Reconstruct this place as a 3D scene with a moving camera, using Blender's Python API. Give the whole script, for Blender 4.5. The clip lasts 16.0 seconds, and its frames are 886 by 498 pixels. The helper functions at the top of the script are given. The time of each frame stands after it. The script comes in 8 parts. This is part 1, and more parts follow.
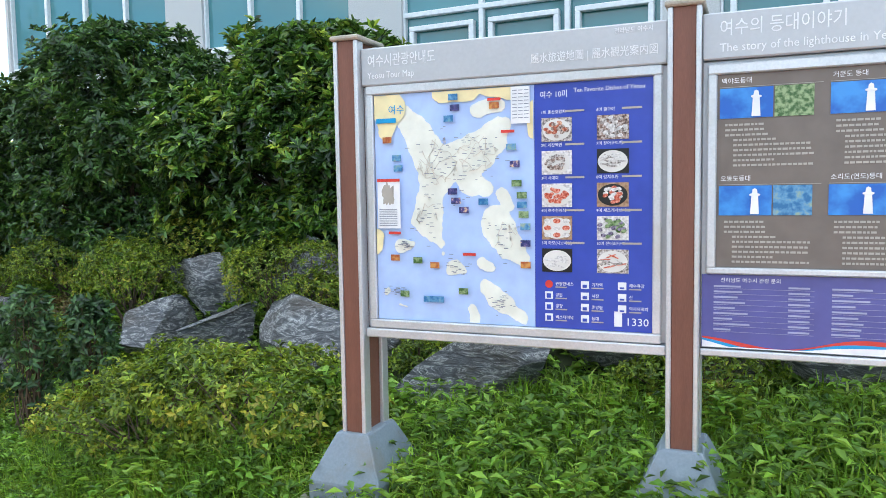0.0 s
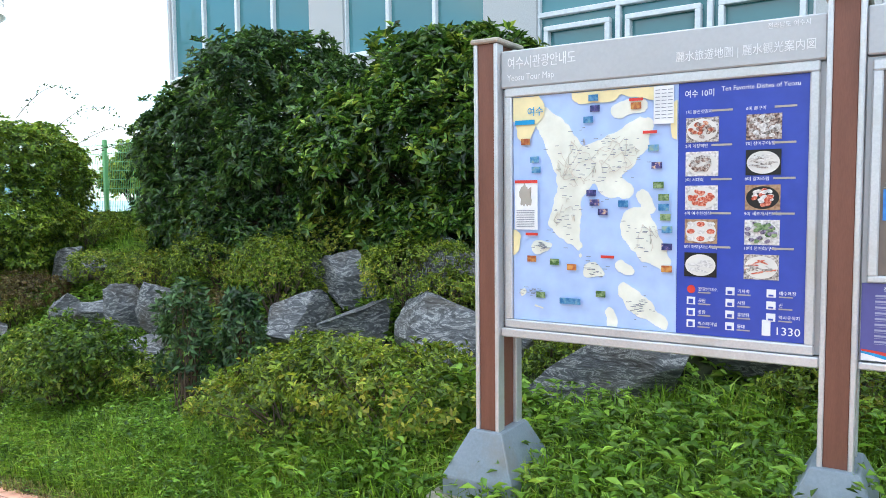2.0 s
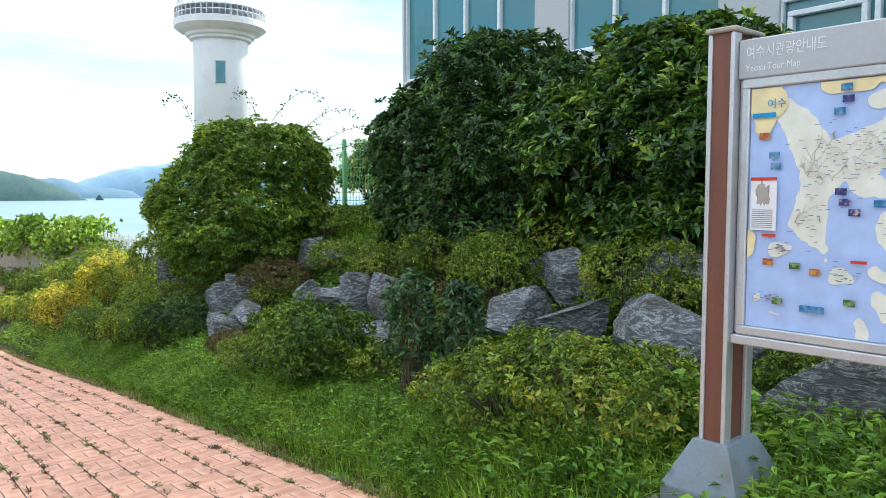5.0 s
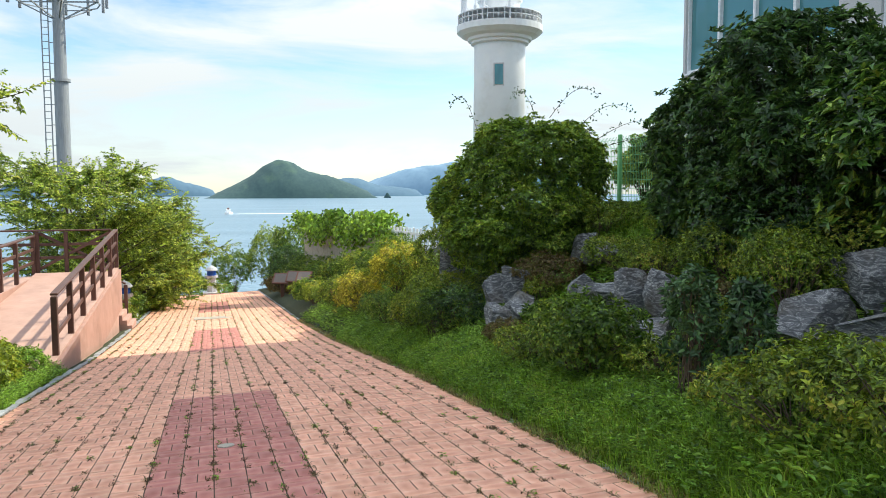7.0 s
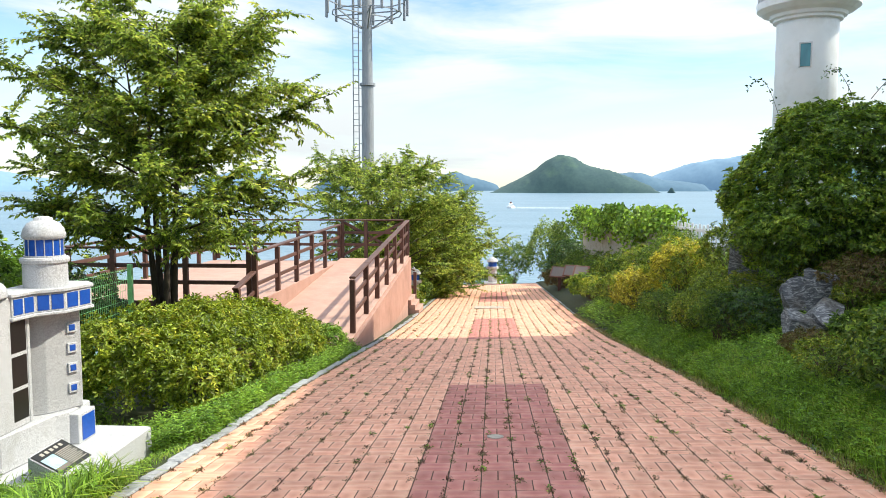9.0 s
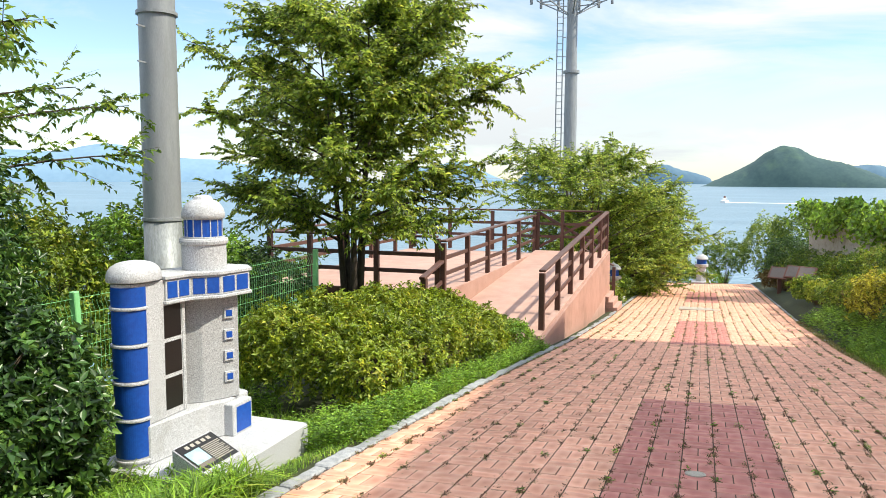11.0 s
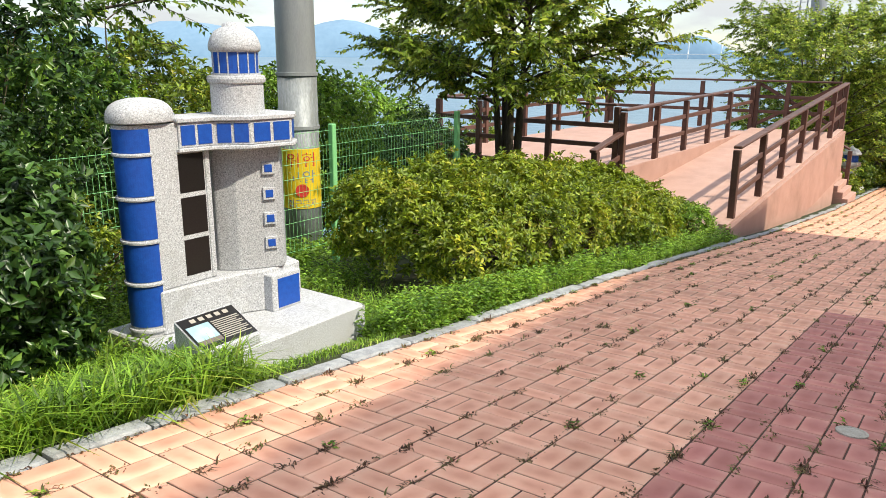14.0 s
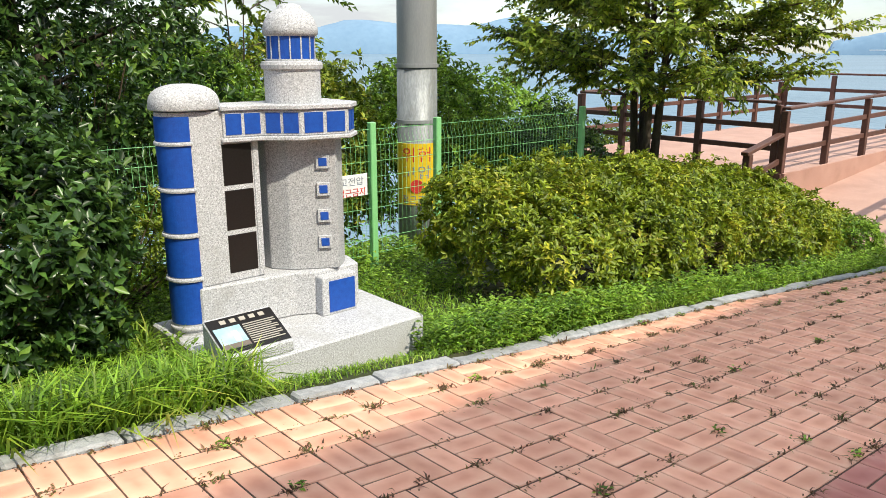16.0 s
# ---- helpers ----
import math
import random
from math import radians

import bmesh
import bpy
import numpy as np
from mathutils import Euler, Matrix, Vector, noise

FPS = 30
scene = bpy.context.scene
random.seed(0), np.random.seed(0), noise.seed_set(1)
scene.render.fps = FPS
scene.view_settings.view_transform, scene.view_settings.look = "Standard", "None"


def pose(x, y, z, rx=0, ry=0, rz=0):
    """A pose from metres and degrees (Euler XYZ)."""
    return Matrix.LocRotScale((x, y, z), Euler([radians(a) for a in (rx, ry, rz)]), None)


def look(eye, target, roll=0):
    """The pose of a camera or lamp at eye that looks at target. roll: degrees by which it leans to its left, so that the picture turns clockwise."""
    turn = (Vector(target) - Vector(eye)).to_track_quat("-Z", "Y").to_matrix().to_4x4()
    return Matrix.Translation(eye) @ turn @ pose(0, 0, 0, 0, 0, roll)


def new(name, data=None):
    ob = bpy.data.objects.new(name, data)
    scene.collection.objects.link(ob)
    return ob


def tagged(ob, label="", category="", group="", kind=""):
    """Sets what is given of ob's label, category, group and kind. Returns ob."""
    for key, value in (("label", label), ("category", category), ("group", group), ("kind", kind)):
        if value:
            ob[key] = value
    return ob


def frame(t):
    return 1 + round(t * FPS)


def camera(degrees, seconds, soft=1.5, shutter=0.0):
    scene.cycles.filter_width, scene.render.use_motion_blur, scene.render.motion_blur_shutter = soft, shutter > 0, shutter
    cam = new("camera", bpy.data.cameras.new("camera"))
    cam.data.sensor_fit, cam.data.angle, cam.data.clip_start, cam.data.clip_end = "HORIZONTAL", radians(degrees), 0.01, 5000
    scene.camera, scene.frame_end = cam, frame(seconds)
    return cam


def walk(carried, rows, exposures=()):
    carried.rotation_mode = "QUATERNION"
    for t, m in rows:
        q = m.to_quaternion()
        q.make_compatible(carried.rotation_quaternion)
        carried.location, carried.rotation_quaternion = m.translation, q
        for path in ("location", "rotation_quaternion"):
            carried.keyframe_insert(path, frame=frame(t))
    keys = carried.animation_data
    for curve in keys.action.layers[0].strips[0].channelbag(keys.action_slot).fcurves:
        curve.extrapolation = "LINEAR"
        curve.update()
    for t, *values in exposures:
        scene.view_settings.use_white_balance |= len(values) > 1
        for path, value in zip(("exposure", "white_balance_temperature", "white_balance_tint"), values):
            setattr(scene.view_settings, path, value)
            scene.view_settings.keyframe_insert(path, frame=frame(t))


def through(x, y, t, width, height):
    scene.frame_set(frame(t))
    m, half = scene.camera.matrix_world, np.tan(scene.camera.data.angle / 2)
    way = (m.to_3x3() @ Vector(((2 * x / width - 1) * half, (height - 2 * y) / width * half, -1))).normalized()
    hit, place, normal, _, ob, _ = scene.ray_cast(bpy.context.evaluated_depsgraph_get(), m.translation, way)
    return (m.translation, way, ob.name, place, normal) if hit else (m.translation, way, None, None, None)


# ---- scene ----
cam = camera(60.8, 16.0, soft=0.75)
PATH = [
    (0, (0.253, 0.589, 1.422), (-0.635, 2.375, 1.270), -0.9),
    (0.5, (0.244, 0.58, 1.425), (-0.731, 2.320, 1.272), -0.9),
    (1, (0.234, 0.568, 1.425), (-0.810, 2.267, 1.277), -0.9),
    (1.5, (0.231, 0.563, 1.426), (-0.883, 2.218, 1.279), -0.9),
    (2, (0.234, 0.544, 1.427), (-0.943, 2.155, 1.280), -0.6),
    (2.5, (0.245, 0.529, 1.427), (-0.993, 2.093, 1.280), -0.5),
    (3, (0.246, 0.526, 1.427), (-1.052, 2.040, 1.279), -0.5),
    (5.5, (0.225, 0.516, 1.416), (-1.451, 1.597, 1.266), 0.0),
    (6, (0.217, 0.458, 1.382), (-1.553, 1.378, 1.232), -0.0),
    (6.5, (0.264, 0.427, 1.376), (-1.584, 1.176, 1.224), -0.0),
    (7, (0.271, 0.409, 1.38), (-1.634, 0.998, 1.226), -0.1),
    (7.5, (0.291, 0.384, 1.375), (-1.659, 0.801, 1.218), -0.1),
    (8, (0.16, 0.35, 1.363), (-1.82, 0.58, 1.203), -0.1),
    (8.5, (0.09, 0.342, 1.364), (-1.902, 0.404, 1.2), -0.0),
    (9, (-0.018, 0.469, 1.341), (-2.006, 0.337, 1.174), -0.0),
    (11.5, (-1.365, 0.511, 1.144), (-3.203, -0.259, 0.967), 0.2),
    (12, (-1.71, 0.575, 1.016), (-3.494, -0.311, 0.837), 0.1),
    (12.5, (-2.0, 0.566, 0.945), (-3.744, -0.375, 0.675), 0.2),
    (13, (-2.275, 0.558, 0.943), (-3.978, -0.405, 0.532), 0.4),
    (13.5, (-2.487, 0.728, 0.938), (-4.124, -0.315, 0.457), 0.4),
    (14, (-2.718, 0.832, 0.904), (-4.289, -0.298, 0.4), 0.3),
    (14.5, (-2.942, 0.785, 0.903), (-4.474, -0.393, 0.387), 0.3),
    (15, (-3.163, 0.933, 0.883), (-4.623, -0.331, 0.363), 0.4),
    (15.5, (-3.371, 0.993, 0.813), (-4.738, -0.376, 0.304), 0.0),
    (16, (-3.585, 0.934, 0.827), (-4.869, -0.511, 0.314), 0.1),
]
walk(cam, [(t, look(eye, target, roll)) for t, eye, target, roll in PATH],
     [(0.0, 1.9, 6050, 4), (3.0, 1.95, 6150, 4), (5.5, 1.35, 6150, 4), (6.5, 1.1, 6250, 4), (7.5, 1.0, 6300, 5), (9.0, 1.14, 6330, 6), (16.0, 0.92, 6470, 9)])


def ramp(t, stops):
    r = t.nodes.new("ShaderNodeValToRGB")
    while len(r.color_ramp.elements) < len(stops):
        r.color_ramp.elements.new(0.5)
    for e, (p, c) in zip(r.color_ramp.elements, stops):
        e.position, e.color = p, (*c, 1)
    return r


# ---------------------------------------------------------------- light
SUN_EL, SUN_AZ = 50.0, -3.0          # the sun stands over the building, across the path
world = bpy.data.worlds.new("sky")
scene.world = world
world.use_nodes = True
wt = world.node_tree
wt.nodes.clear()
w_out = wt.nodes.new("ShaderNodeOutputWorld")
w_bg = wt.nodes.new("ShaderNodeBackground")
w_sky = wt.nodes.new("ShaderNodeTexSky")
w_sky.sky_type = "NISHITA"
w_sky.sun_disc = False
w_sky.sun_elevation = radians(SUN_EL)
w_sky.sun_rotation = radians(SUN_AZ)
w_sky.air_density, w_sky.dust_density, w_sky.ozone_density = 1.0, 0.3, 2.0
w_co = wt.nodes.new("ShaderNodeTexCoord")
w_map = wt.nodes.new("ShaderNodeMapping")
w_map.inputs["Scale"].default_value = (1.5, 1.5, 7.0)
w_map.inputs["Rotation"].default_value = (0.0, 0.06, 0.6)
w_n = wt.nodes.new("ShaderNodeTexNoise")
w_n.inputs["Scale"].default_value = 1.7
w_n.inputs["Detail"].default_value = 7.0
w_n.inputs["Roughness"].default_value = 0.58
w_n.inputs["Distortion"].default_value = 0.6
w_r = ramp(wt, [(0.40, (0.0, 0.0, 0.0)), (0.62, (1, 1, 1))])
# clouds: white overhead, paling into the haze of the horizon
w_sep = wt.nodes.new("ShaderNodeSeparateXYZ")
w_c = ramp(wt, [(0.0, (0.285, 0.295, 0.302)), (0.22, (0.37, 0.375, 0.378)), (0.55, (0.80, 0.81, 0.82)), (1.0, (1.0, 1.0, 1.0))])
w_k = wt.nodes.new("ShaderNodeVectorMath")
w_k.operation = "SCALE"
w_k.inputs[3].default_value = 13.5
w_mix = wt.nodes.new("ShaderNodeMix")
w_mix.data_type = "RGBA"
wt.links.new(w_co.outputs["Generated"], w_map.inputs["Vector"])
wt.links.new(w_co.outputs["Generated"], w_sep.inputs[0])
wt.links.new(w_sep.outputs["Z"], w_c.inputs[0])
wt.links.new(w_c.outputs[0], w_k.inputs[0])
wt.links.new(w_map.outputs[0], w_n.inputs["Vector"])
wt.links.new(w_n.outputs["Fac"], w_r.inputs[0])
wt.links.new(w_r.outputs[0], w_mix.inputs[0])
wt.links.new(w_sky.outputs[0], w_mix.inputs[6])
wt.links.new(w_k.outputs[0], w_mix.inputs[7])
wt.links.new(w_mix.outputs[2], w_bg.inputs["Color"])
w_bg.inputs["Strength"].default_value = 0.1
wt.links.new(w_bg.outputs[0], w_out.inputs[0])

sun = new("sun", bpy.data.lights.new("sun", "SUN"))
sun.data.energy = 2.8
sun.data.angle = radians(0.53)
sun.data.color = (1.0, 0.91, 0.74)
sun_dir = Vector((math.sin(radians(SUN_AZ)) * math.cos(radians(SUN_EL)), math.cos(radians(SUN_AZ)) * math.cos(radians(SUN_EL)), math.sin(radians(SUN_EL))))
sun.matrix_world = look(sun_dir * 60, (0, 0, 0))

# ---------------------------------------------------------------- materials


def base_nodes(name):
    m = bpy.data.materials.new(name)
    m.use_nodes = True
    t = m.node_tree
    return m, t, t.nodes["Principled BSDF"]


def surface(name, dark, light, scale=6.0, fine=60.0, rough=0.7, bump=0.3, metal=0.0, stain=None, stain_scale=1.2, vary=0.0, stretch=None, dist=0.01):
    """A weathered surface: two scales of noise, stains, relief; vary: spread between single pieces."""
    m, t, b = base_nodes(name)
    co = t.nodes.new("ShaderNodeTexCoord")
    src = co.outputs["Object"]
    if stretch:
        mp = t.nodes.new("ShaderNodeMapping")
        mp.inputs["Scale"].default_value = stretch
        t.links.new(src, mp.inputs["Vector"])
        src = mp.outputs[0]
    n1, n2 = t.nodes.new("ShaderNodeTexNoise"), t.nodes.new("ShaderNodeTexNoise")
    n1.inputs["Scale"].default_value, n1.inputs["Detail"].default_value = scale, 5
    n2.inputs["Scale"].default_value, n2.inputs["Detail"].default_value = fine, 3
    for n in (n1, n2):
        t.links.new(src, n.inputs["Vector"])
    add = t.nodes.new("ShaderNodeMath")
    add.operation = "MULTIPLY_ADD"
    add.inputs[1].default_value = 0.45
    t.links.new(n2.outputs["Fac"], add.inputs[0])
    half = t.nodes.new("ShaderNodeMath")
    half.operation = "MULTIPLY"
    half.inputs[1].default_value = 0.55
    t.links.new(n1.outputs["Fac"], half.inputs[0])
    t.links.new(half.outputs[0], add.inputs[2])
    r = ramp(t, [(0.32, dark), (0.68, light)])
    t.links.new(add.outputs[0], r.inputs[0])
    col = r.outputs[0]
    if stain:
        n3 = t.nodes.new("ShaderNodeTexNoise")
        n3.inputs["Scale"].default_value, n3.inputs["Detail"].default_value = stain_scale, 8
        n3.inputs["Roughness"].default_value = 0.65
        t.links.new(src, n3.inputs["Vector"])
        f = ramp(t, [(0.52, (0, 0, 0)), (0.72, (0.8, 0.8, 0.8))])
        t.links.new(n3.outputs["Fac"], f.inputs[0])
        mx = t.nodes.new("ShaderNodeMix")
        mx.data_type = "RGBA"
        mx.inputs[7].default_value = (*stain, 1)
        t.links.new(f.outputs[0], mx.inputs[0])
        t.links.new(col, mx.inputs[6])
        col = mx.outputs[2]
    if vary:
        col = varied(t, col, vary)
    t.links.new(col, b.inputs["Base Color"])
    b.inputs["Roughness"].default_value, b.inputs["Metallic"].default_value = rough, metal
    if bump:
        bp = t.nodes.new("ShaderNodeBump")
        bp.inputs["Strength"].default_value, bp.inputs["Distance"].default_value = bump, dist
        t.links.new(add.outputs[0], bp.inputs["Height"])
        t.links.new(bp.outputs[0], b.inputs["Normal"])
    return m


def varied(t, col, vary):
    """Spread of brightness between pieces, by object and by island."""
    g, o = t.nodes.new("ShaderNodeNewGeometry"), t.nodes.new("ShaderNodeObjectInfo")
    s = t.nodes.new("ShaderNodeMath")
    s.operation = "ADD"
    t.links.new(g.outputs["Random Per Island"], s.inputs[0])
    t.links.new(o.outputs["Random"], s.inputs[1])
    fr = t.nodes.new("ShaderNodeMath")
    fr.operation = "FRACT"
    t.links.new(s.outputs[0], fr.inputs[0])
    mr = t.nodes.new("ShaderNodeMapRange")
    mr.inputs["To Min"].default_value, mr.inputs["To Max"].default_value = 1 - vary, 1 + vary
    t.links.new(fr.outputs[0], mr.inputs["Value"])
    hs = t.nodes.new("ShaderNodeHueSaturation")
    t.links.new(mr.outputs[0], hs.inputs["Value"])
    t.links.new(col, hs.inputs["Color"])
    return hs.outputs[0]


def leaf_material(name, stops, rough=0.45, through=0.3, spec=0.5):
    """Leaves: colour by single leaf and by clump, light passing through."""
    m, t, b = base_nodes(name)
    g = t.nodes.new("ShaderNodeNewGeometry")
    co = t.nodes.new("ShaderNodeTexCoord")
    n = t.nodes.new("ShaderNodeTexNoise")
    n.inputs["Scale"].default_value, n.inputs["Detail"].default_value = 2.2, 2
    t.links.new(co.outputs["Object"], n.inputs["Vector"])
    a = t.nodes.new("ShaderNodeMath")
    a.operation = "MULTIPLY_ADD"
    a.inputs[1].default_value = 0.8
    t.links.new(g.outputs["Random Per Island"], a.inputs[0])
    sc = t.nodes.new("ShaderNodeMath")
    sc.operation = "MULTIPLY_ADD"
    sc.inputs[1].default_value, sc.inputs[2].default_value = 1.3, -0.5
    t.links.new(n.outputs["Fac"], sc.inputs[0])
    t.links.new(sc.outputs[0], a.inputs[2])
    r = ramp(t, stops)
    t.links.new(a.outputs[0], r.inputs[0])
    ml = t.nodes.new("ShaderNodeMath")
    ml.operation = "MULTIPLY"
    ml.inputs[1].default_value = 17.3
    t.links.new(g.outputs["Random Per Island"], ml.inputs[0])
    fr = t.nodes.new("ShaderNodeMath")
    fr.operation = "FRACT"
    t.links.new(ml.outputs[0], fr.inputs[0])
    mr = t.nodes.new("ShaderNodeMapRange")
    mr.inputs["To Min"].default_value, mr.inputs["To Max"].default_value = 0.42, 1.38
    t.links.new(fr.outputs[0], mr.inputs["Value"])
    single = t.nodes.new("ShaderNodeHueSaturation")
    t.links.new(mr.outputs[0], single.inputs["Value"])
    t.links.new(r.outputs[0], single.inputs["Color"])
    t.links.new(single.outputs[0], b.inputs["Base Color"])
    b.inputs["Roughness"].default_value = rough
    b.inputs["Specular IOR Level"].default_value = spec
    tr = t.nodes.new("ShaderNodeBsdfTranslucent")
    hs = t.nodes.new("ShaderNodeHueSaturation")
    hs.inputs["Hue"].default_value, hs.inputs["Value"].default_value = 0.48, 1.5
    t.links.new(single.outputs[0], hs.inputs["Color"])
    t.links.new(hs.outputs[0], tr.inputs["Color"])
    mx = t.nodes.new("ShaderNodeMixShader")
    mx.inputs[0].default_value = through
    t.links.new(b.outputs[0], mx.inputs[1])
    t.links.new(tr.outputs[0], mx.inputs[2])
    t.links.new(mx.outputs[0], t.nodes["Material Output"].inputs[0])
    return m


def paver_material(name, dark, light, edge):
    """Clay pavers: flashed middle, paler arrises, single bricks apart in tone."""
    m, t, b = base_nodes(name)
    uv = t.nodes.new("ShaderNodeUVMap")
    sep = t.nodes.new("ShaderNodeVectorMath")
    sep.operation = "SUBTRACT"
    sep.inputs[1].default_value = (0.5, 0.5, 0)
    t.links.new(uv.outputs[0], sep.inputs[0])
    ln = t.nodes.new("ShaderNodeVectorMath")
    ln.operation = "LENGTH"
    t.links.new(sep.outputs[0], ln.inputs[0])
    geo = t.nodes.new("ShaderNodeNewGeometry")
    n = t.nodes.new("ShaderNodeTexNoise")
    n.inputs["Scale"].default_value, n.inputs["Detail"].default_value = 9, 6
    t.links.new(geo.outputs["Position"], n.inputs["Vector"])
    n2 = t.nodes.new("ShaderNodeTexNoise")
    n2.inputs["Scale"].default_value, n2.inputs["Detail"].default_value = 1.3, 4
    t.links.new(geo.outputs["Position"], n2.inputs["Vector"])
    a = t.nodes.new("ShaderNodeMath")
    a.operation = "MULTIPLY_ADD"
    a.inputs[1].default_value = 0.7
    t.links.new(n.outputs["Fac"], a.inputs[0])
    t.links.new(ln.outputs["Value"], a.inputs[2])
    r = ramp(t, [(0.42, dark), (0.75, light), (0.98, edge)])
    t.links.new(a.outputs[0], r.inputs[0])
    mx = t.nodes.new("ShaderNodeMix")
    mx.data_type = "RGBA"
    mx.blend_type = "MULTIPLY"
    mx.inputs[0].default_value = 0.5
    r2 = ramp(t, [(0.35, (0.82, 0.8, 0.78)), (0.6, (1, 1, 1))])
    t.links.new(n2.outputs["Fac"], r2.inputs[0])
    t.links.new(r.outputs[0], mx.inputs[6])
    t.links.new(r2.outputs[0], mx.inputs[7])
    t.links.new(varied(t, mx.outputs[2], 0.11), b.inputs["Base Color"])
    b.inputs["Roughness"].default_value = 0.8
    bp = t.nodes.new("ShaderNodeBump")
    bp.inputs["Strength"].default_value, bp.inputs["Distance"].default_value = 0.25, 0.004
    t.links.new(n.outputs["Fac"], bp.inputs["Height"])
    t.links.new(bp.outputs[0], b.inputs["Normal"])
    return m


def plain(name, color, rough=0.5, metal=0.0, emit=0.0, alpha=1.0):
    m, t, b = base_nodes(name)
    n = t.nodes.new("ShaderNodeTexNoise")
    n.inputs["Scale"].default_value, n.inputs["Detail"].default_value = 14, 5
    co = t.nodes.new("ShaderNodeTexCoord")
    t.links.new(co.outputs["Object"], n.inputs["Vector"])
    r = ramp(t, [(0.3, tuple(c * 0.9 for c in color)), (0.7, tuple(min(1, c * 1.06) for c in color))])
    t.links.new(n.outputs["Fac"], r.inputs[0])
    t.links.new(r.outputs[0], b.inputs["Base Color"])
    b.inputs["Roughness"].default_value, b.inputs["Metallic"].default_value = rough, metal
    if emit:
        t.links.new(r.outputs[0], b.inputs["Emission Color"])
        b.inputs["Emission Strength"].default_value = emit
    return m


